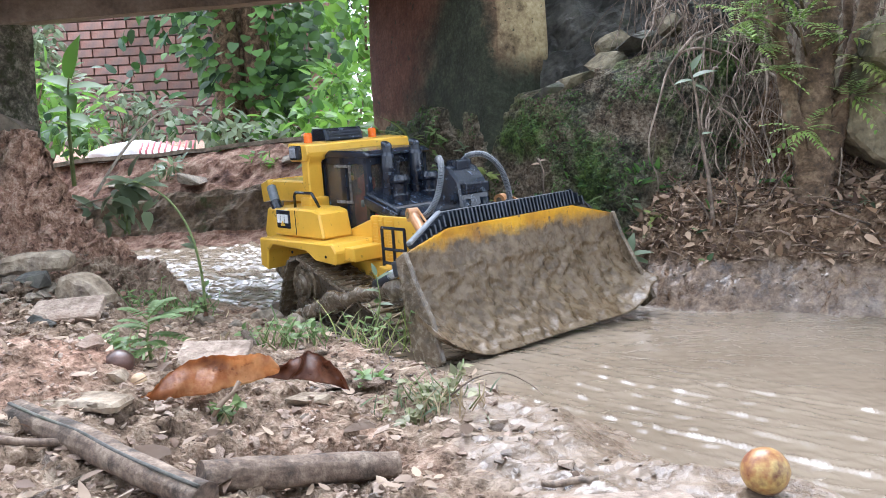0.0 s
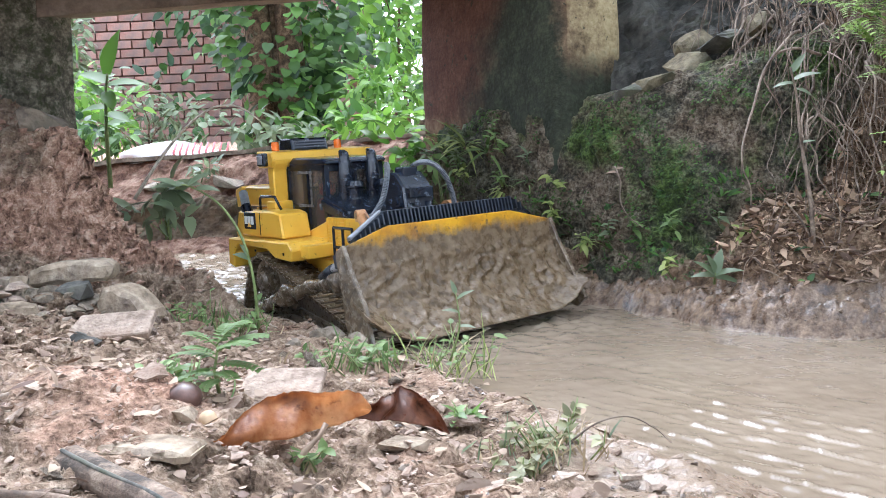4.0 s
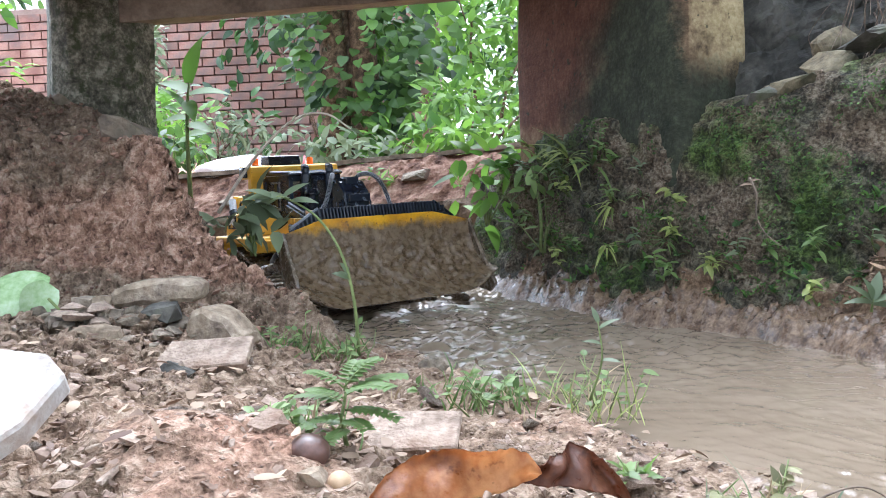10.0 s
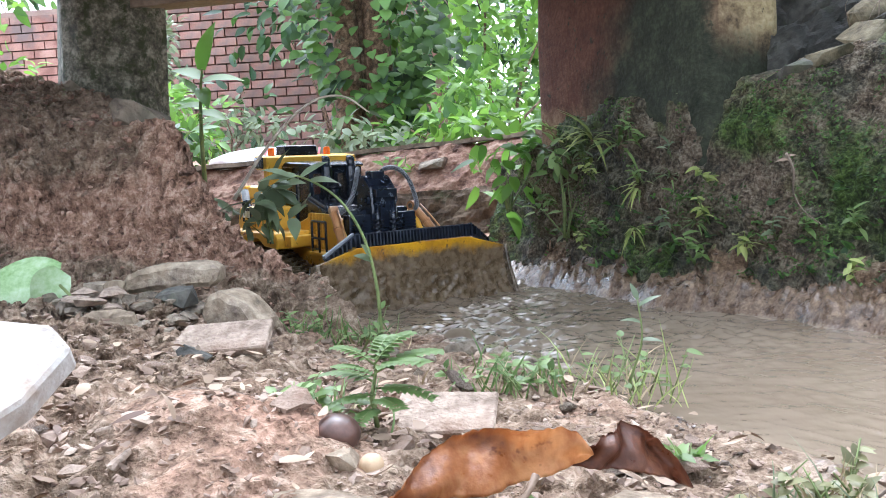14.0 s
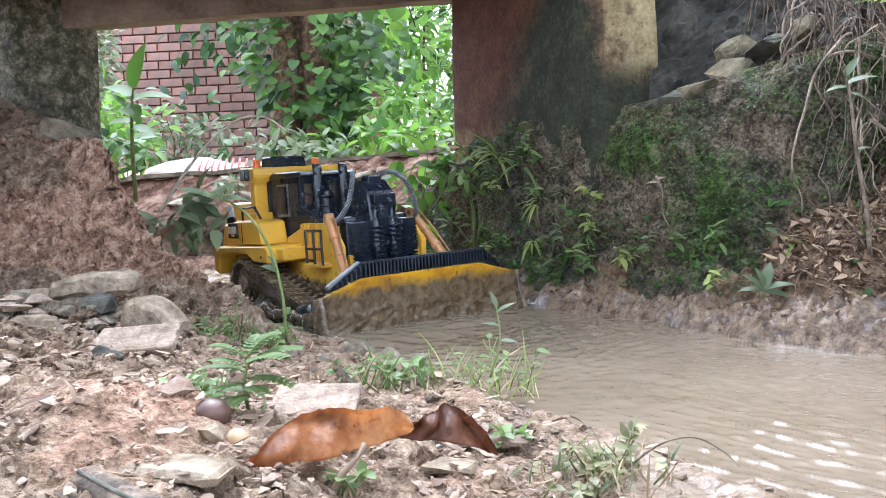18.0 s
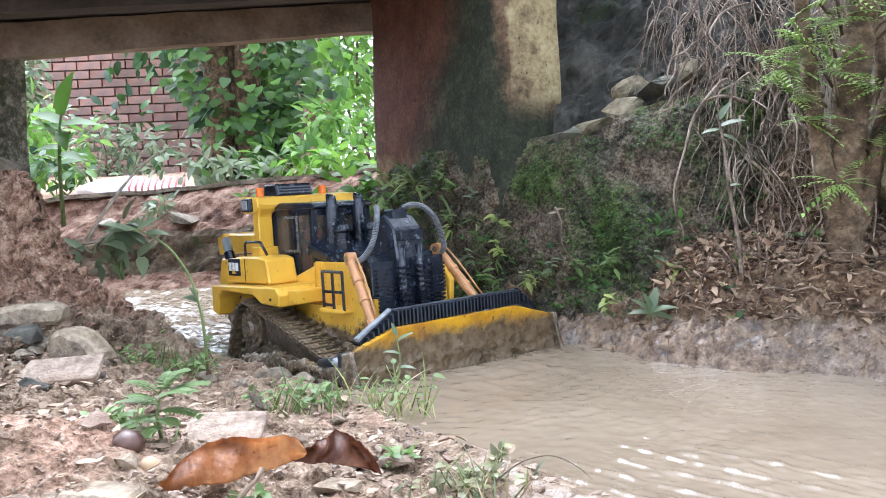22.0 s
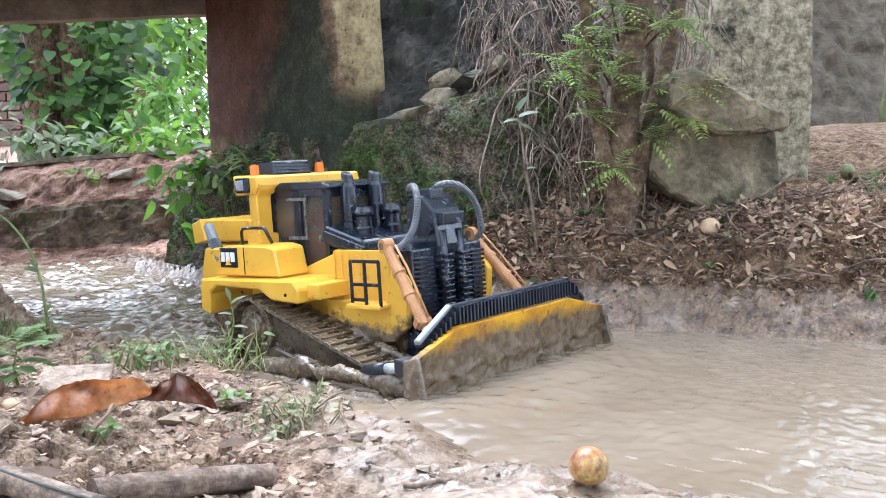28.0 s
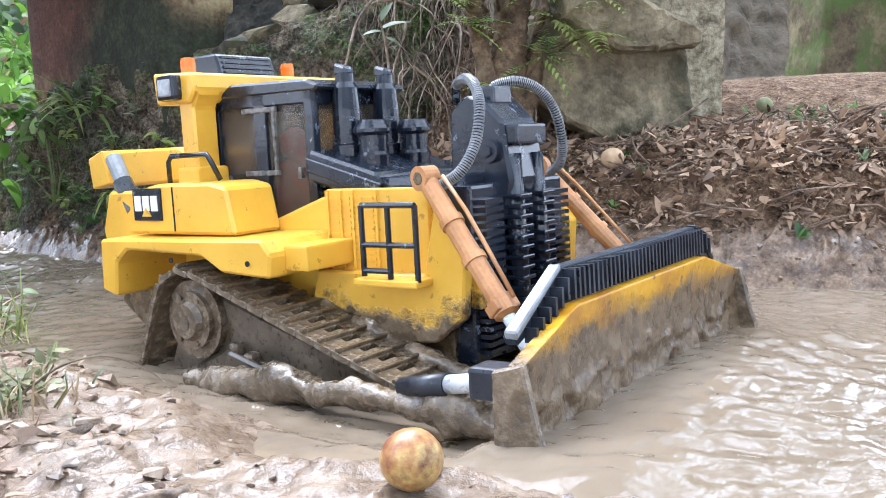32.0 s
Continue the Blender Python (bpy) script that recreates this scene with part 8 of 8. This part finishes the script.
for k, (x, y, L, s) in enumerate(((-0.078, 0.415, 0.028, 3), (-0.105, 0.405, 0.030, 5), (-0.150, 0.420, 0.034, 7), (-0.055, 0.470, 0.022, 9), (0.005, 0.470, 0.018, 11), (-0.13, 0.39, 0.03, 13), (-0.03, 0.56, 0.02, 15), (-0.13, 0.47, 0.025, 17), (-0.22, 0.60, 0.02, 19), (-0.235, 0.70, 0.022, 21))):
    bm = bmesh.new()
    add_leaf(bm, (-L / 2, 0, 0.002), Vector((1, 0, 0.10)), Vector((0, 0.15, 1)), L, L * 0.42, 0.16, 0.28 if k % 2 else -0.2, 8)
    bmesh.ops.solidify(bm, geom=bm.faces[:], thickness=0.0004)
    ob = tagged(mesh_object("dead_leaf", bm, DEAD_LEAF), "dry tan curled leaf on the near bank", "leaf", "dry leaves")
    ob.matrix_basis = Matrix.Translation(on_ground(x, y, 0.003)) @ pose(0, 0, 0, 0, 0, 67 * k)

green_leaf = tagged(new("fallen_leaf"), "fallen pale green leaf against the mound", "leaf")
green_leaf.location = on_ground(-0.535, 0.872, 0.014)
bm = bmesh.new()
add_leaf(bm, (0.030, 0.006, 0.012), Vector((-1, -0.25, -0.05)), Vector((-0.1, -0.85, 0.55)), 0.070, 0.046, 0.10, -0.30, 9)
part("blade", bm, LEAF_PALE, green_leaf)
bm = bmesh.new()
add_leaf(bm, (0.034, 0.004, 0.014), Vector((-0.55, -0.35, -0.75)), Vector((0.5, -0.8, 0.3)), 0.040, 0.030, 0.2, 0.35, 8)
part("torn_half", bm, LEAF_PALE, green_leaf)
part("stalk", tube([(0.036, -0.006, 0.004), (0.05, -0.01, -0.008)], 0.0012, 6), GREEN_STEM, green_leaf)

# seedling with feathered leaves beside the nut
seedling = tagged(new("seedling"), "green seedling with feathered leaves beside the nut", "seedling")
seedling.location = on_ground(-0.188, 0.548, 0)
seedling.scale = (0.62, 0.62, 0.62)
rng = random.Random(33)
part("stem", tube([(0, 0, 0), (-0.003, 0, 0.02), (0.002, 0, 0.042)], [0.0018, 0.0014, 0.001], 7), GREEN_STEM, seedling)
for k, (ang, rise, L, z) in enumerate(((15, 0.7, 0.050, 0.036), (150, 0.45, 0.040, 0.030), (200, 0.15, 0.034, 0.022), (-20, 0.25, 0.040, 0.026), (80, 0.9, 0.036, 0.040), (-60, 0.3, 0.032, 0.018), (230, 0.7, 0.034, 0.034), (-100, 0.2, 0.028, 0.012), (120, 0.2, 0.036, 0.014), (40, 1.1, 0.040, 0.042), (-35, 0.55, 0.044, 0.038), (170, 0.9, 0.034, 0.042))):
    d = Vector((math.cos(radians(ang)), math.sin(radians(ang)) * 0.7, rise)).normalized()
    rib = [Vector((0, 0, z)) + d * L * t - Vector((0, 0, 0.35 * L * t * t)) for t in (0, 0.35, 0.7, 1.0)]
    frond = part("frond", tube(rib, [0.0008, 0.0007, 0.0005, 0.0003], 5), GREEN_STEM, seedling)
    for i in range(8):
        t = 0.18 + 0.82 * i / 7
        p = Vector((0, 0, z)) + d * L * t - Vector((0, 0, 0.35 * L * t * t))
        side = d.cross(Vector((0, 0, 1))).normalized()
        for s in (-1, 1):
            bm = bmesh.new()
            add_leaf(bm, p, side * s + d * 0.45, Vector((0, -0.2, 1)), L * 0.32 * (1 - 0.5 * abs(t - 0.45)), L * 0.15, 0.25, 0.1, 3)
            part("leaflet", bm, LEAF_SPRIG, frond)

tuft("green grass tuft on the stream's near edge", -0.128, 0.752, 0.030, 40, LEAF_SPRIG, 201, 0.016, leaflets=9)
tuft("trailing green grass on the stream's near edge", -0.165, 0.775, 0.022, 26, LEAF_SPRIG, 202, 0.024, leaflets=8)
tuft("thin grass with small flowers leaning over water", -0.075, 0.760, 0.046, 44, LEAF_YELLOW, 203, 0.020, broad=0.0010, leaflets=10)
tuft("ragged half-dry weed clump on the mud", -0.012, 0.540, 0.024, 60, LEAF_GREY, 204, 0.014, broad=0.0009, lean=1.1, leaflets=14, dry=0.7)
tuft("ragged half-dry weed clump on the mud", -0.030, 0.525, 0.016, 46, LEAF_GREY, 205, 0.014, broad=0.0009, lean=1.1, leaflets=10, dry=0.75)
tuft("small green sprout in the soil", -0.135, 0.500, 0.016, 14, LEAF_GREY, 206, 0.005, leaflets=6)
tuft("small green sprout in the soil", -0.215, 0.575, 0.028, 16, LEAF_SPRIG, 207, 0.010, leaflets=12)
tuft("small green weeds by the rubble", -0.300, 0.895, 0.036, 30, LEAF_SPRIG, 208, 0.020, leaflets=10, lean=0.9)
tuft("small green weeds by the rubble", -0.258, 0.905, 0.034, 26, LEAF_SPRIG, 209, 0.018, leaflets=9, lean=0.9)
tuft("small green sprout on the mud", -0.060, 0.600, 0.014, 10, LEAF_BRIGHT, 210, 0.004, leaflets=5)
weed("tall thin weed stem bowed over, with broad leaves", [(-0.250, 0.905, 0.035), (-0.252, 0.903, 0.085), (-0.262, 0.905, 0.125), (-0.282, 0.908, 0.155), (-0.310, 0.910, 0.172), (-0.322, 0.91, 0.170)], 0.0016,
     [(0.86, 0.030, 0.013, -1.0, 0.1), (0.80, 0.026, 0.011, 1.0, 0.7), (0.74, 0.024, 0.010, 1.0, 0.1), (0.92, 0.026, 0.011, -0.7, 0.5), (0.28, 0.016, 0.010, -1.0, 0.7), (0.30, 0.013, 0.009, -0.4, 1.0)], GREEN_STEM, LEAF_GREY, 7)
weed("thin curved dry stem over the water", [(-0.005, 0.530, 0.040), (0.012, 0.535, 0.050), (0.030, 0.545, 0.050), (0.046, 0.555, 0.040), (0.056, 0.560, 0.03)], 0.0006, [], ROOT, LEAF_GREY, 8, name="dry_stem", category="stem")
weed("thin green stem by the stream's edge", [(-0.068, 0.752, 0.035), (-0.060, 0.750, 0.062), (-0.062, 0.75, 0.088)], 0.001,
     [(0.9, 0.016, 0.004, 0.8, 0.6), (0.7, 0.014, 0.004, -0.8, 0.5), (0.5, 0.014, 0.004, 0.9, 0.2), (0.98, 0.012, 0.004, -0.3, 1.0)], GREEN_STEM, LEAF_GREY, 9)
weed("pale bowed creeper stem rising from the mound", [(-0.470, 1.205, 0.150), (-0.440, 1.215, 0.196), (-0.405, 1.225, 0.238), (-0.372, 1.235, 0.262), (-0.340, 1.24, 0.263), (-0.312, 1.245, 0.243)], 0.0024,
     [(0.98, 0.02, 0.008, 1, -0.3), (0.9, 0.018, 0.007, 0.6, 0.8)], PALE_STEM, LEAF_GREY, 10, name="creeper", category="creeper")
weed("leafy young plant on top of the mound", [(-0.600, 1.46, 0.16), (-0.600, 1.46, 0.24), (-0.597, 1.46, 0.30), (-0.592, 1.46, 0.335)], 0.0038,
     [(0.98, 0.075, 0.030, 0.25, 1.5), (0.85, 0.062, 0.026, -1.0, 0.6), (0.80, 0.066, 0.026, 1.0, 0.25), (0.72, 0.05, 0.022, 0.2, -0.2), (0.55, 0.05, 0.022, -1.0, 0.2), (0.50, 0.05, 0.022, 1.0, -0.1), (0.62, 0.05, 0.02, -0.3, 0.8), (0.42, 0.045, 0.02, 0.8, 0.2), (0.38, 0.045, 0.02, -0.9, 0.0)], GREEN_STEM, LEAF_BRIGHT, 11, name="plant", category="plant")
bush("small dull green plant on the mound's flank", (-0.425, 1.19, 0.145), (0.045, 0.03, 0.045), 42, 0.034, LEAF_GREY, 301, 4, GREEN_STEM, stem_r=0.0015, category="plant")
bush("broad-leaved weeds on the far bank by the bend", (-0.165, 1.50, 0.185), (0.06, 0.04, 0.075), 60, 0.038, LEAF_BRIGHT, 302, 5, GREEN_STEM, stem_r=0.0018, category="plant")
bush("leafy weeds at the foot of the mossy wall", (-0.085, 1.40, 0.14), (0.055, 0.04, 0.065), 60, 0.024, LEAF_SPRIG, 303, 5, GREEN_STEM, stem_r=0.0018, category="plant")
for k, (x, y, z, L, m) in enumerate(((-0.05, 1.33, 0.20, 0.07, LEAF_GREY), (-0.02, 1.29, 0.19, 0.065, LEAF_GREY), (0.0, 1.27, 0.14, 0.05, LEAF_GREY), (0.03, 1.22, 0.15, 0.035, LEAF_MID), (-0.01, 1.25, 0.09, 0.04, LEAF_MID), (0.05, 1.18, 0.10, 0.03, LEAF_GREY), (0.09, 1.13, 0.08, 0.028, LEAF_MID), (0.015, 1.22, 0.07, 0.03, LEAF_YELLOW))):
    rng = random.Random(400 + k)
    ob = tagged(new("fern"), "drooping narrow-leaved weed growing from the mossy wall", "fern", "wall weeds")
    ob.location = (x, y, z)
    bm = bmesh.new()
    for i in range(16):
        add_leaf(bm, (0, 0.02, 0), Vector((rng.uniform(-1, 1), rng.uniform(-1.2, -0.2), rng.uniform(0.0, 1.3))), Vector((0, -0.3, 1)), 0.75 * L * rng.uniform(0.6, 1.2), L * 0.07, rng.uniform(0.4, 1.0), 0.2, 5)
    part("foliage", bm, LEAF_SPRIG if k % 2 else LEAF_YELLOW, ob)
    part("crown_root", tube([(0, 0.03, -0.004), (0, 0.012, 0)], 0.002, 6), BARK, ob)

rng = random.Random(611)
for k in range(30):
    u, v = (rng.uniform(0.12, 0.50), rng.uniform(0.05, 0.62)) if k < 22 else (rng.uniform(0.5, 0.9), rng.uniform(0.03, 0.25))
    q, n = wall_point(u, v)
    ob = tagged(new("weed"), "small pale green weed rooted in the damp wall", "weed", "wall seedlings")
    ob.location = q
    tall = rng.uniform(0.018, 0.042)
    tip = Vector((n.x * 0.4 + rng.uniform(-0.3, 0.3), n.y * 0.5, 1)) * tall
    part("stem", tube([-n * 0.004, tip * 0.5 + n * 0.004, tip], [0.0011, 0.0009, 0.0005], 6), GREEN_STEM, ob)
    bm = bmesh.new()
    for i in range(rng.randint(7, 13)):
        t = rng.uniform(0.25, 1.0)
        add_leaf(bm, tip * t + n * 0.003, Vector((rng.uniform(-1, 1), rng.uniform(-1.2, 0.1), rng.uniform(-0.2, 0.7))), Vector((0, -0.4, 1)), rng.uniform(0.009, 0.020), rng.uniform(0.004, 0.008), 0.35, 0.2, 4)
    part("leaves", bm, (LEAF_SPRIG, LEAF_GREY, LEAF_YELLOW)[k % 3], ob)

# moss cushions on the wall, clods and pebbles on the near bank
rng = random.Random(37)
bm = bmesh.new()
for k in range(9500):
    u, v = rng.random() ** 0.8, rng.uniform(0.06, 0.86)
    q, n = wall_point(u, v)
    if noise.noise(q * 17) + 0.35 * noise.noise(q * 50) > 0.16 - 0.12 * (u > 0.5):
        add_leaf(bm, q, n + any_way(rng, -0.2) * 0.9, Vector((0, -0.6, 0.8)) + any_way(rng) * 0.5, rng.uniform(0.002, 0.0055), rng.uniform(0.0015, 0.0032), 0.4, 0.1, 2)
tagged(mesh_object("moss", bm, LEAF_MOSS), "bright green moss and tiny plants on the wall", "moss", kind="stuff")


def scatter(name, label, category, count, region, size, material, seed, mud=False):
    """Many small clods: rough bits laid on the ground, one mesh."""
    rng = random.Random(seed)
    shapes = []
    for k in range(5):
        b = chunk(1, 0.8, 0.42, seed + k, 0.1, 0, 11)
        shapes.append(([v.co.copy() for v in b.verts], [[v.index for v in f.verts] for f in b.faces]))
        b.free()
    verts, faces = [], []
    xs = np.array([rng.uniform(*region[0]) for _ in range(count)])
    ys = np.array([rng.uniform(*region[1]) for _ in range(count)])
    zs = ground_zones(xs, ys)[0]
    for x, y, z in zip(xs, ys, zs):
        if z < WATER + 0.008 or z > region[2]:
            continue
        r = rng.uniform(*size) * (0.5 + rng.random() ** 3)
        co, fs = rng.choice(shapes)
        turn = Euler((rng.gauss(0, 0.35), rng.gauss(0, 0.35), rng.uniform(0, 6))).to_matrix()
        base = len(verts)
        verts += [tuple(turn @ c * r + Vector((x, y, z + r * 0.12))) for c in co]
        faces += [[base + i for i in f] for f in fs]
    me = bpy.data.meshes.new(name)
    me.from_pydata(verts, [], faces)
    me.materials.append(material)
    return tagged(new(name, me), label, category, kind="stuff")


scatter("pebbles", "small pale stones and chips strewn on the near bank", "pebbles", 900, ((-0.45, 0.06), (0.28, 0.98), 0.13), (0.002, 0.006), PALE_STONE, 501)
scatter("clods", "clods of brown earth on the near bank", "clods", 1900, ((-0.50, 0.04), (0.26, 1.0), 0.14), (0.0010, 0.0040), CLOD, 502)
scatter("crumbs", "small crumbs of earth on the near bank", "crumbs", 5000, ((-0.42, -0.02), (0.26, 0.72), 0.14), (0.0008, 0.0026), CLOD, 505)
scatter("mound_clods", "crumbs of red earth on the mound", "clods", 2600, ((-0.85, -0.30), (0.90, 1.35), 0.4), (0.0015, 0.0045), CLOD_RED, 503)
scatter("bank_clods", "lumps of wet mud along the far bank", "clods", 800, ((-0.05, 0.9), (0.6, 1.3), 0.075), (0.0015, 0.0045), WET_CLOD, 504)
scatter("shore_lumps", "lumps of wet mud on the near shore", "clods", 420, ((-0.10, 0.20), (0.28, 0.72), 0.05), (0.0012, 0.0035), WET_CLOD, 506)

# flat chips of stone and tile, big enough to pick up one by one
rng = random.Random(515)
chips = [chunk(1, 0.72, 0.26, 560 + k, 0.05, 1, 10) for k in range(6)]
chip_meshes = []
for b in chips:
    for mat in (PALE_STONE, RUBBLE, CLOD):
        me = bpy.data.meshes.new("stone_chip")
        b.to_mesh(me)
        me.materials.append(mat)
        chip_meshes.append(me)
    b.free()
for k in range(110):
    x, y = rng.uniform(-0.36, 0.02), rng.uniform(0.36, 0.86)
    d = -float(side_distance(np.array([x]), np.array([y]), NEAR_SHORE)[0])
    if d < 0.07 or math.hypot((x + 0.235) / 0.06, (y - 0.515) / 0.06) < 1 or (abs(x + 0.13) < 0.06 and abs(y - 0.53) < 0.05):
        continue
    r = rng.uniform(0.004, 0.0085) * (1.6 if rng.random() < 0.2 else 1)
    chip = tagged(new("stone_chip", rng.choice(chip_meshes)), "flat broken stone chip lying on the soil", "stone", "stone chips")
    chip.matrix_basis = Matrix.Translation(on_ground(x, y, r * 0.12)) @ pose(0, 0, 0, rng.gauss(0, 14), rng.gauss(0, 14), rng.uniform(0, 360)) @ Matrix.Diagonal((r, r, r, 1))

# crumbled leaf bits and flakes on the near bank
rng = random.Random(61)
bm = bmesh.new()
xs, ys = np.array([rng.uniform(-0.46, 0.02) for _ in range(900)]), np.array([rng.uniform(0.27, 0.95) for _ in range(900)])
for x, y, z in zip(xs, ys, ground_zones(xs, ys)[0]):
    if WATER + 0.012 < z < 0.12:
        add_leaf(bm, (x, y, z + rng.uniform(0.002, 0.006)), Vector((rng.uniform(-1, 1), rng.uniform(-1, 1), rng.uniform(-0.1, 0.25))), any_way(rng, 2.0), rng.uniform(0.003, 0.013), rng.uniform(0.002, 0.006), rng.uniform(-0.2, 0.5), rng.uniform(-0.4, 0.4), 4)
tagged(mesh_object("leaf_flakes", bm, DEAD_LEAF), "crumbled dry leaf bits strewn over the near bank", "leaf litter", kind="stuff")

rng = random.Random(71)
bm = bmesh.new()
for k in range(420):
    if k < 260:
        x, y = rng.uniform(0.2, 0.95), rng.uniform(0.68, 1.12)
        z = ground_at(x, y)
        if not 0.05 < z < 0.2 or noise.noise(Vector((x * 11, y * 11, 4))) < 0.0:
            continue
    else:
        q, n = wall_point(rng.random(), rng.uniform(0.02, 0.4))
        x, y, z = q
    for i in range(rng.randint(2, 5)):
        add_leaf(bm, (x + rng.uniform(-0.004, 0.004), y, z), Vector((rng.uniform(-1, 1), rng.uniform(-1, 0.5), rng.uniform(0.2, 1.2))), Vector((0, -0.5, 1)), rng.uniform(0.007, 0.018), rng.uniform(0.003, 0.007), 0.3, 0.15, 3)
tagged(mesh_object("small_weeds", bm, LEAF_MID), "small green weeds sprouting on the far bank", "weeds", kind="stuff")

# Unseen tree added to block sky light above and behind the camera.
unseen_tree = tagged(new("tree"), "unseen broad tree added to block sky light over the stream", "tree")
unseen_tree.location = (-2.2, -2.4, 0.35)
rng = random.Random(81)
part("trunk", tube([(0, 0, -0.3), (0.05, 0.02, 0.8), (0.2, 0.1, 1.8), (0.5, 0.3, 2.8)], [0.22, 0.18, 0.15, 0.10], 12), BARK, unseen_tree)
clumps = []
for k in range(16):
    tip = Vector((rng.uniform(-1.2, 5.2), rng.uniform(-2.6, 3.4), rng.uniform(2.5, 4.2)))
    clumps.append(tip)
    part("limb", tube(smooth_line([(0.2, 0.1, 1.8), Vector((0.2, 0.1, 1.8)).lerp(tip, 0.5) + Vector((0, 0, 0.4)), tip], 4), [0.07 - 0.0075 * i for i in range(9)], 7), BARK, unseen_tree)
bm = bmesh.new()
for k in range(430):
    c = rng.choice(clumps)
    a = any_way(rng, 0.0)
    add_leaf(bm, c + Vector((a.x * 1.3, a.y * 1.3, a.z * 0.6)) * rng.random() ** 0.5, any_way(rng, -0.3), any_way(rng, 2.0), rng.uniform(0.3, 0.55), rng.uniform(0.16, 0.30), 0.3, 0.15, 4)
part("crown", bm, LEAF_DARK, unseen_tree)

# Second unseen tree, added to keep open sky out of the water's reflection.
unseen_path_tree = tagged(new("tree"), "unseen spreading tree added to block the sky over the path", "tree")
unseen_path_tree.location = (3.3, 2.6, 0.3)
rng = random.Random(83)
part("trunk", tube([(0, 0, -0.3), (-0.04, 0.02, 0.8), (-0.15, 0.05, 1.7), (-0.3, 0.1, 2.4)], [0.20, 0.17, 0.14, 0.10], 12), BARK, unseen_path_tree)
clumps = []
for k in range(14):
    tip = Vector((rng.uniform(-2.4, 1.6), rng.uniform(-2.2, 2.6), rng.uniform(1.2, 3.4)))
    clumps.append(tip)
    part("limb", tube(smooth_line([(-0.15, 0.05, 1.6), Vector((-0.15, 0.05, 1.6)).lerp(tip, 0.5) + Vector((0, 0, 0.3)), tip], 4), [0.06 - 0.0062 * i for i in range(9)], 7), BARK, unseen_path_tree)
bm = bmesh.new()
for k in range(900):
    c = rng.choice(clumps)
    a = any_way(rng, 0.0)
    add_leaf(bm, c + Vector((a.x * 0.9, a.y * 0.9, a.z * 0.6)) * rng.random() ** 0.5, any_way(rng, -0.3), any_way(rng, 2.0), rng.uniform(0.22, 0.42), rng.uniform(0.12, 0.22), 0.3, 0.15, 4)
part("crown", bm, LEAF_DARK, unseen_path_tree)

# First two are added beyond view to block sky reflected in the water.
for label, c, size, n, leaf, mat, seed in (("added tall green trees blocking sky above the stone slope", (3.4, 6.9, 2.9), (2.6, 0.7, 2.5), 1500, 0.22, LEAF_MID, 96), ("added dense green trees blocking sky beside the far path", (4.6, 3.4, 2.2), (0.9, 1.4, 2.0), 800, 0.3, LEAF_DARK, 97), ("tall green trees behind the pier", (0.6, 8.0, 3.2), (1.8, 0.6, 2.9), 1000, 0.2, LEAF_MID, 98)):
    bush(label, c, size, n, leaf, mat, seed, stem_r=0.03)
# Unseen thickets added beside and behind the camera to cut low sky light.
for c, size, seed in (((3.8, -1.4, 1.7), (1.3, 1.5, 1.4), 91), ((-4.4, -0.8, 1.7), (1.2, 1.5, 1.4), 92), ((0.6, -4.6, 1.8), (1.6, 0.9, 1.5), 93), ((-2.9, -4.0, 1.8), (1.4, 1.2, 1.5), 94), ((3.4, -3.9, 1.8), (1.5, 1.2, 1.5), 95)):
    bush("unseen dark green thicket added to block low sky light", c, size, 520, 0.42, LEAF_DARK, seed, stem_r=0.03)

# bricks of the far wall, laid in courses
brick_mesh = bpy.data.meshes.new("brick")
bm = cubes((-0.111, 0.111, -0.05, 0.01, -0.0365, 0.0365), bev=0.004)
bm.to_mesh(brick_mesh)
bm.free()
brick_mesh.materials.append(BRICK)
rest = bmesh.new()
for row in range(21):
    for k in range(26):
        x = -6.9 + 0.235 * k + (0.117 if row % 2 else 0)
        z = 0.16 + 0.087 * row
        if -4.7 < x < -1.6:
            ob = new("brick", brick_mesh)
            ob.parent = brick_wall
            ob.matrix_basis = pose(x, WALL_Y, z)
        elif x < -1.05:
            box(rest, x - 0.111, x + 0.111, WALL_Y - 0.05, WALL_Y + 0.01, z - 0.0365, z + 0.0365)
tagged(part("bricks", rest, BRICK, brick_wall), kind="stuff")


motions()
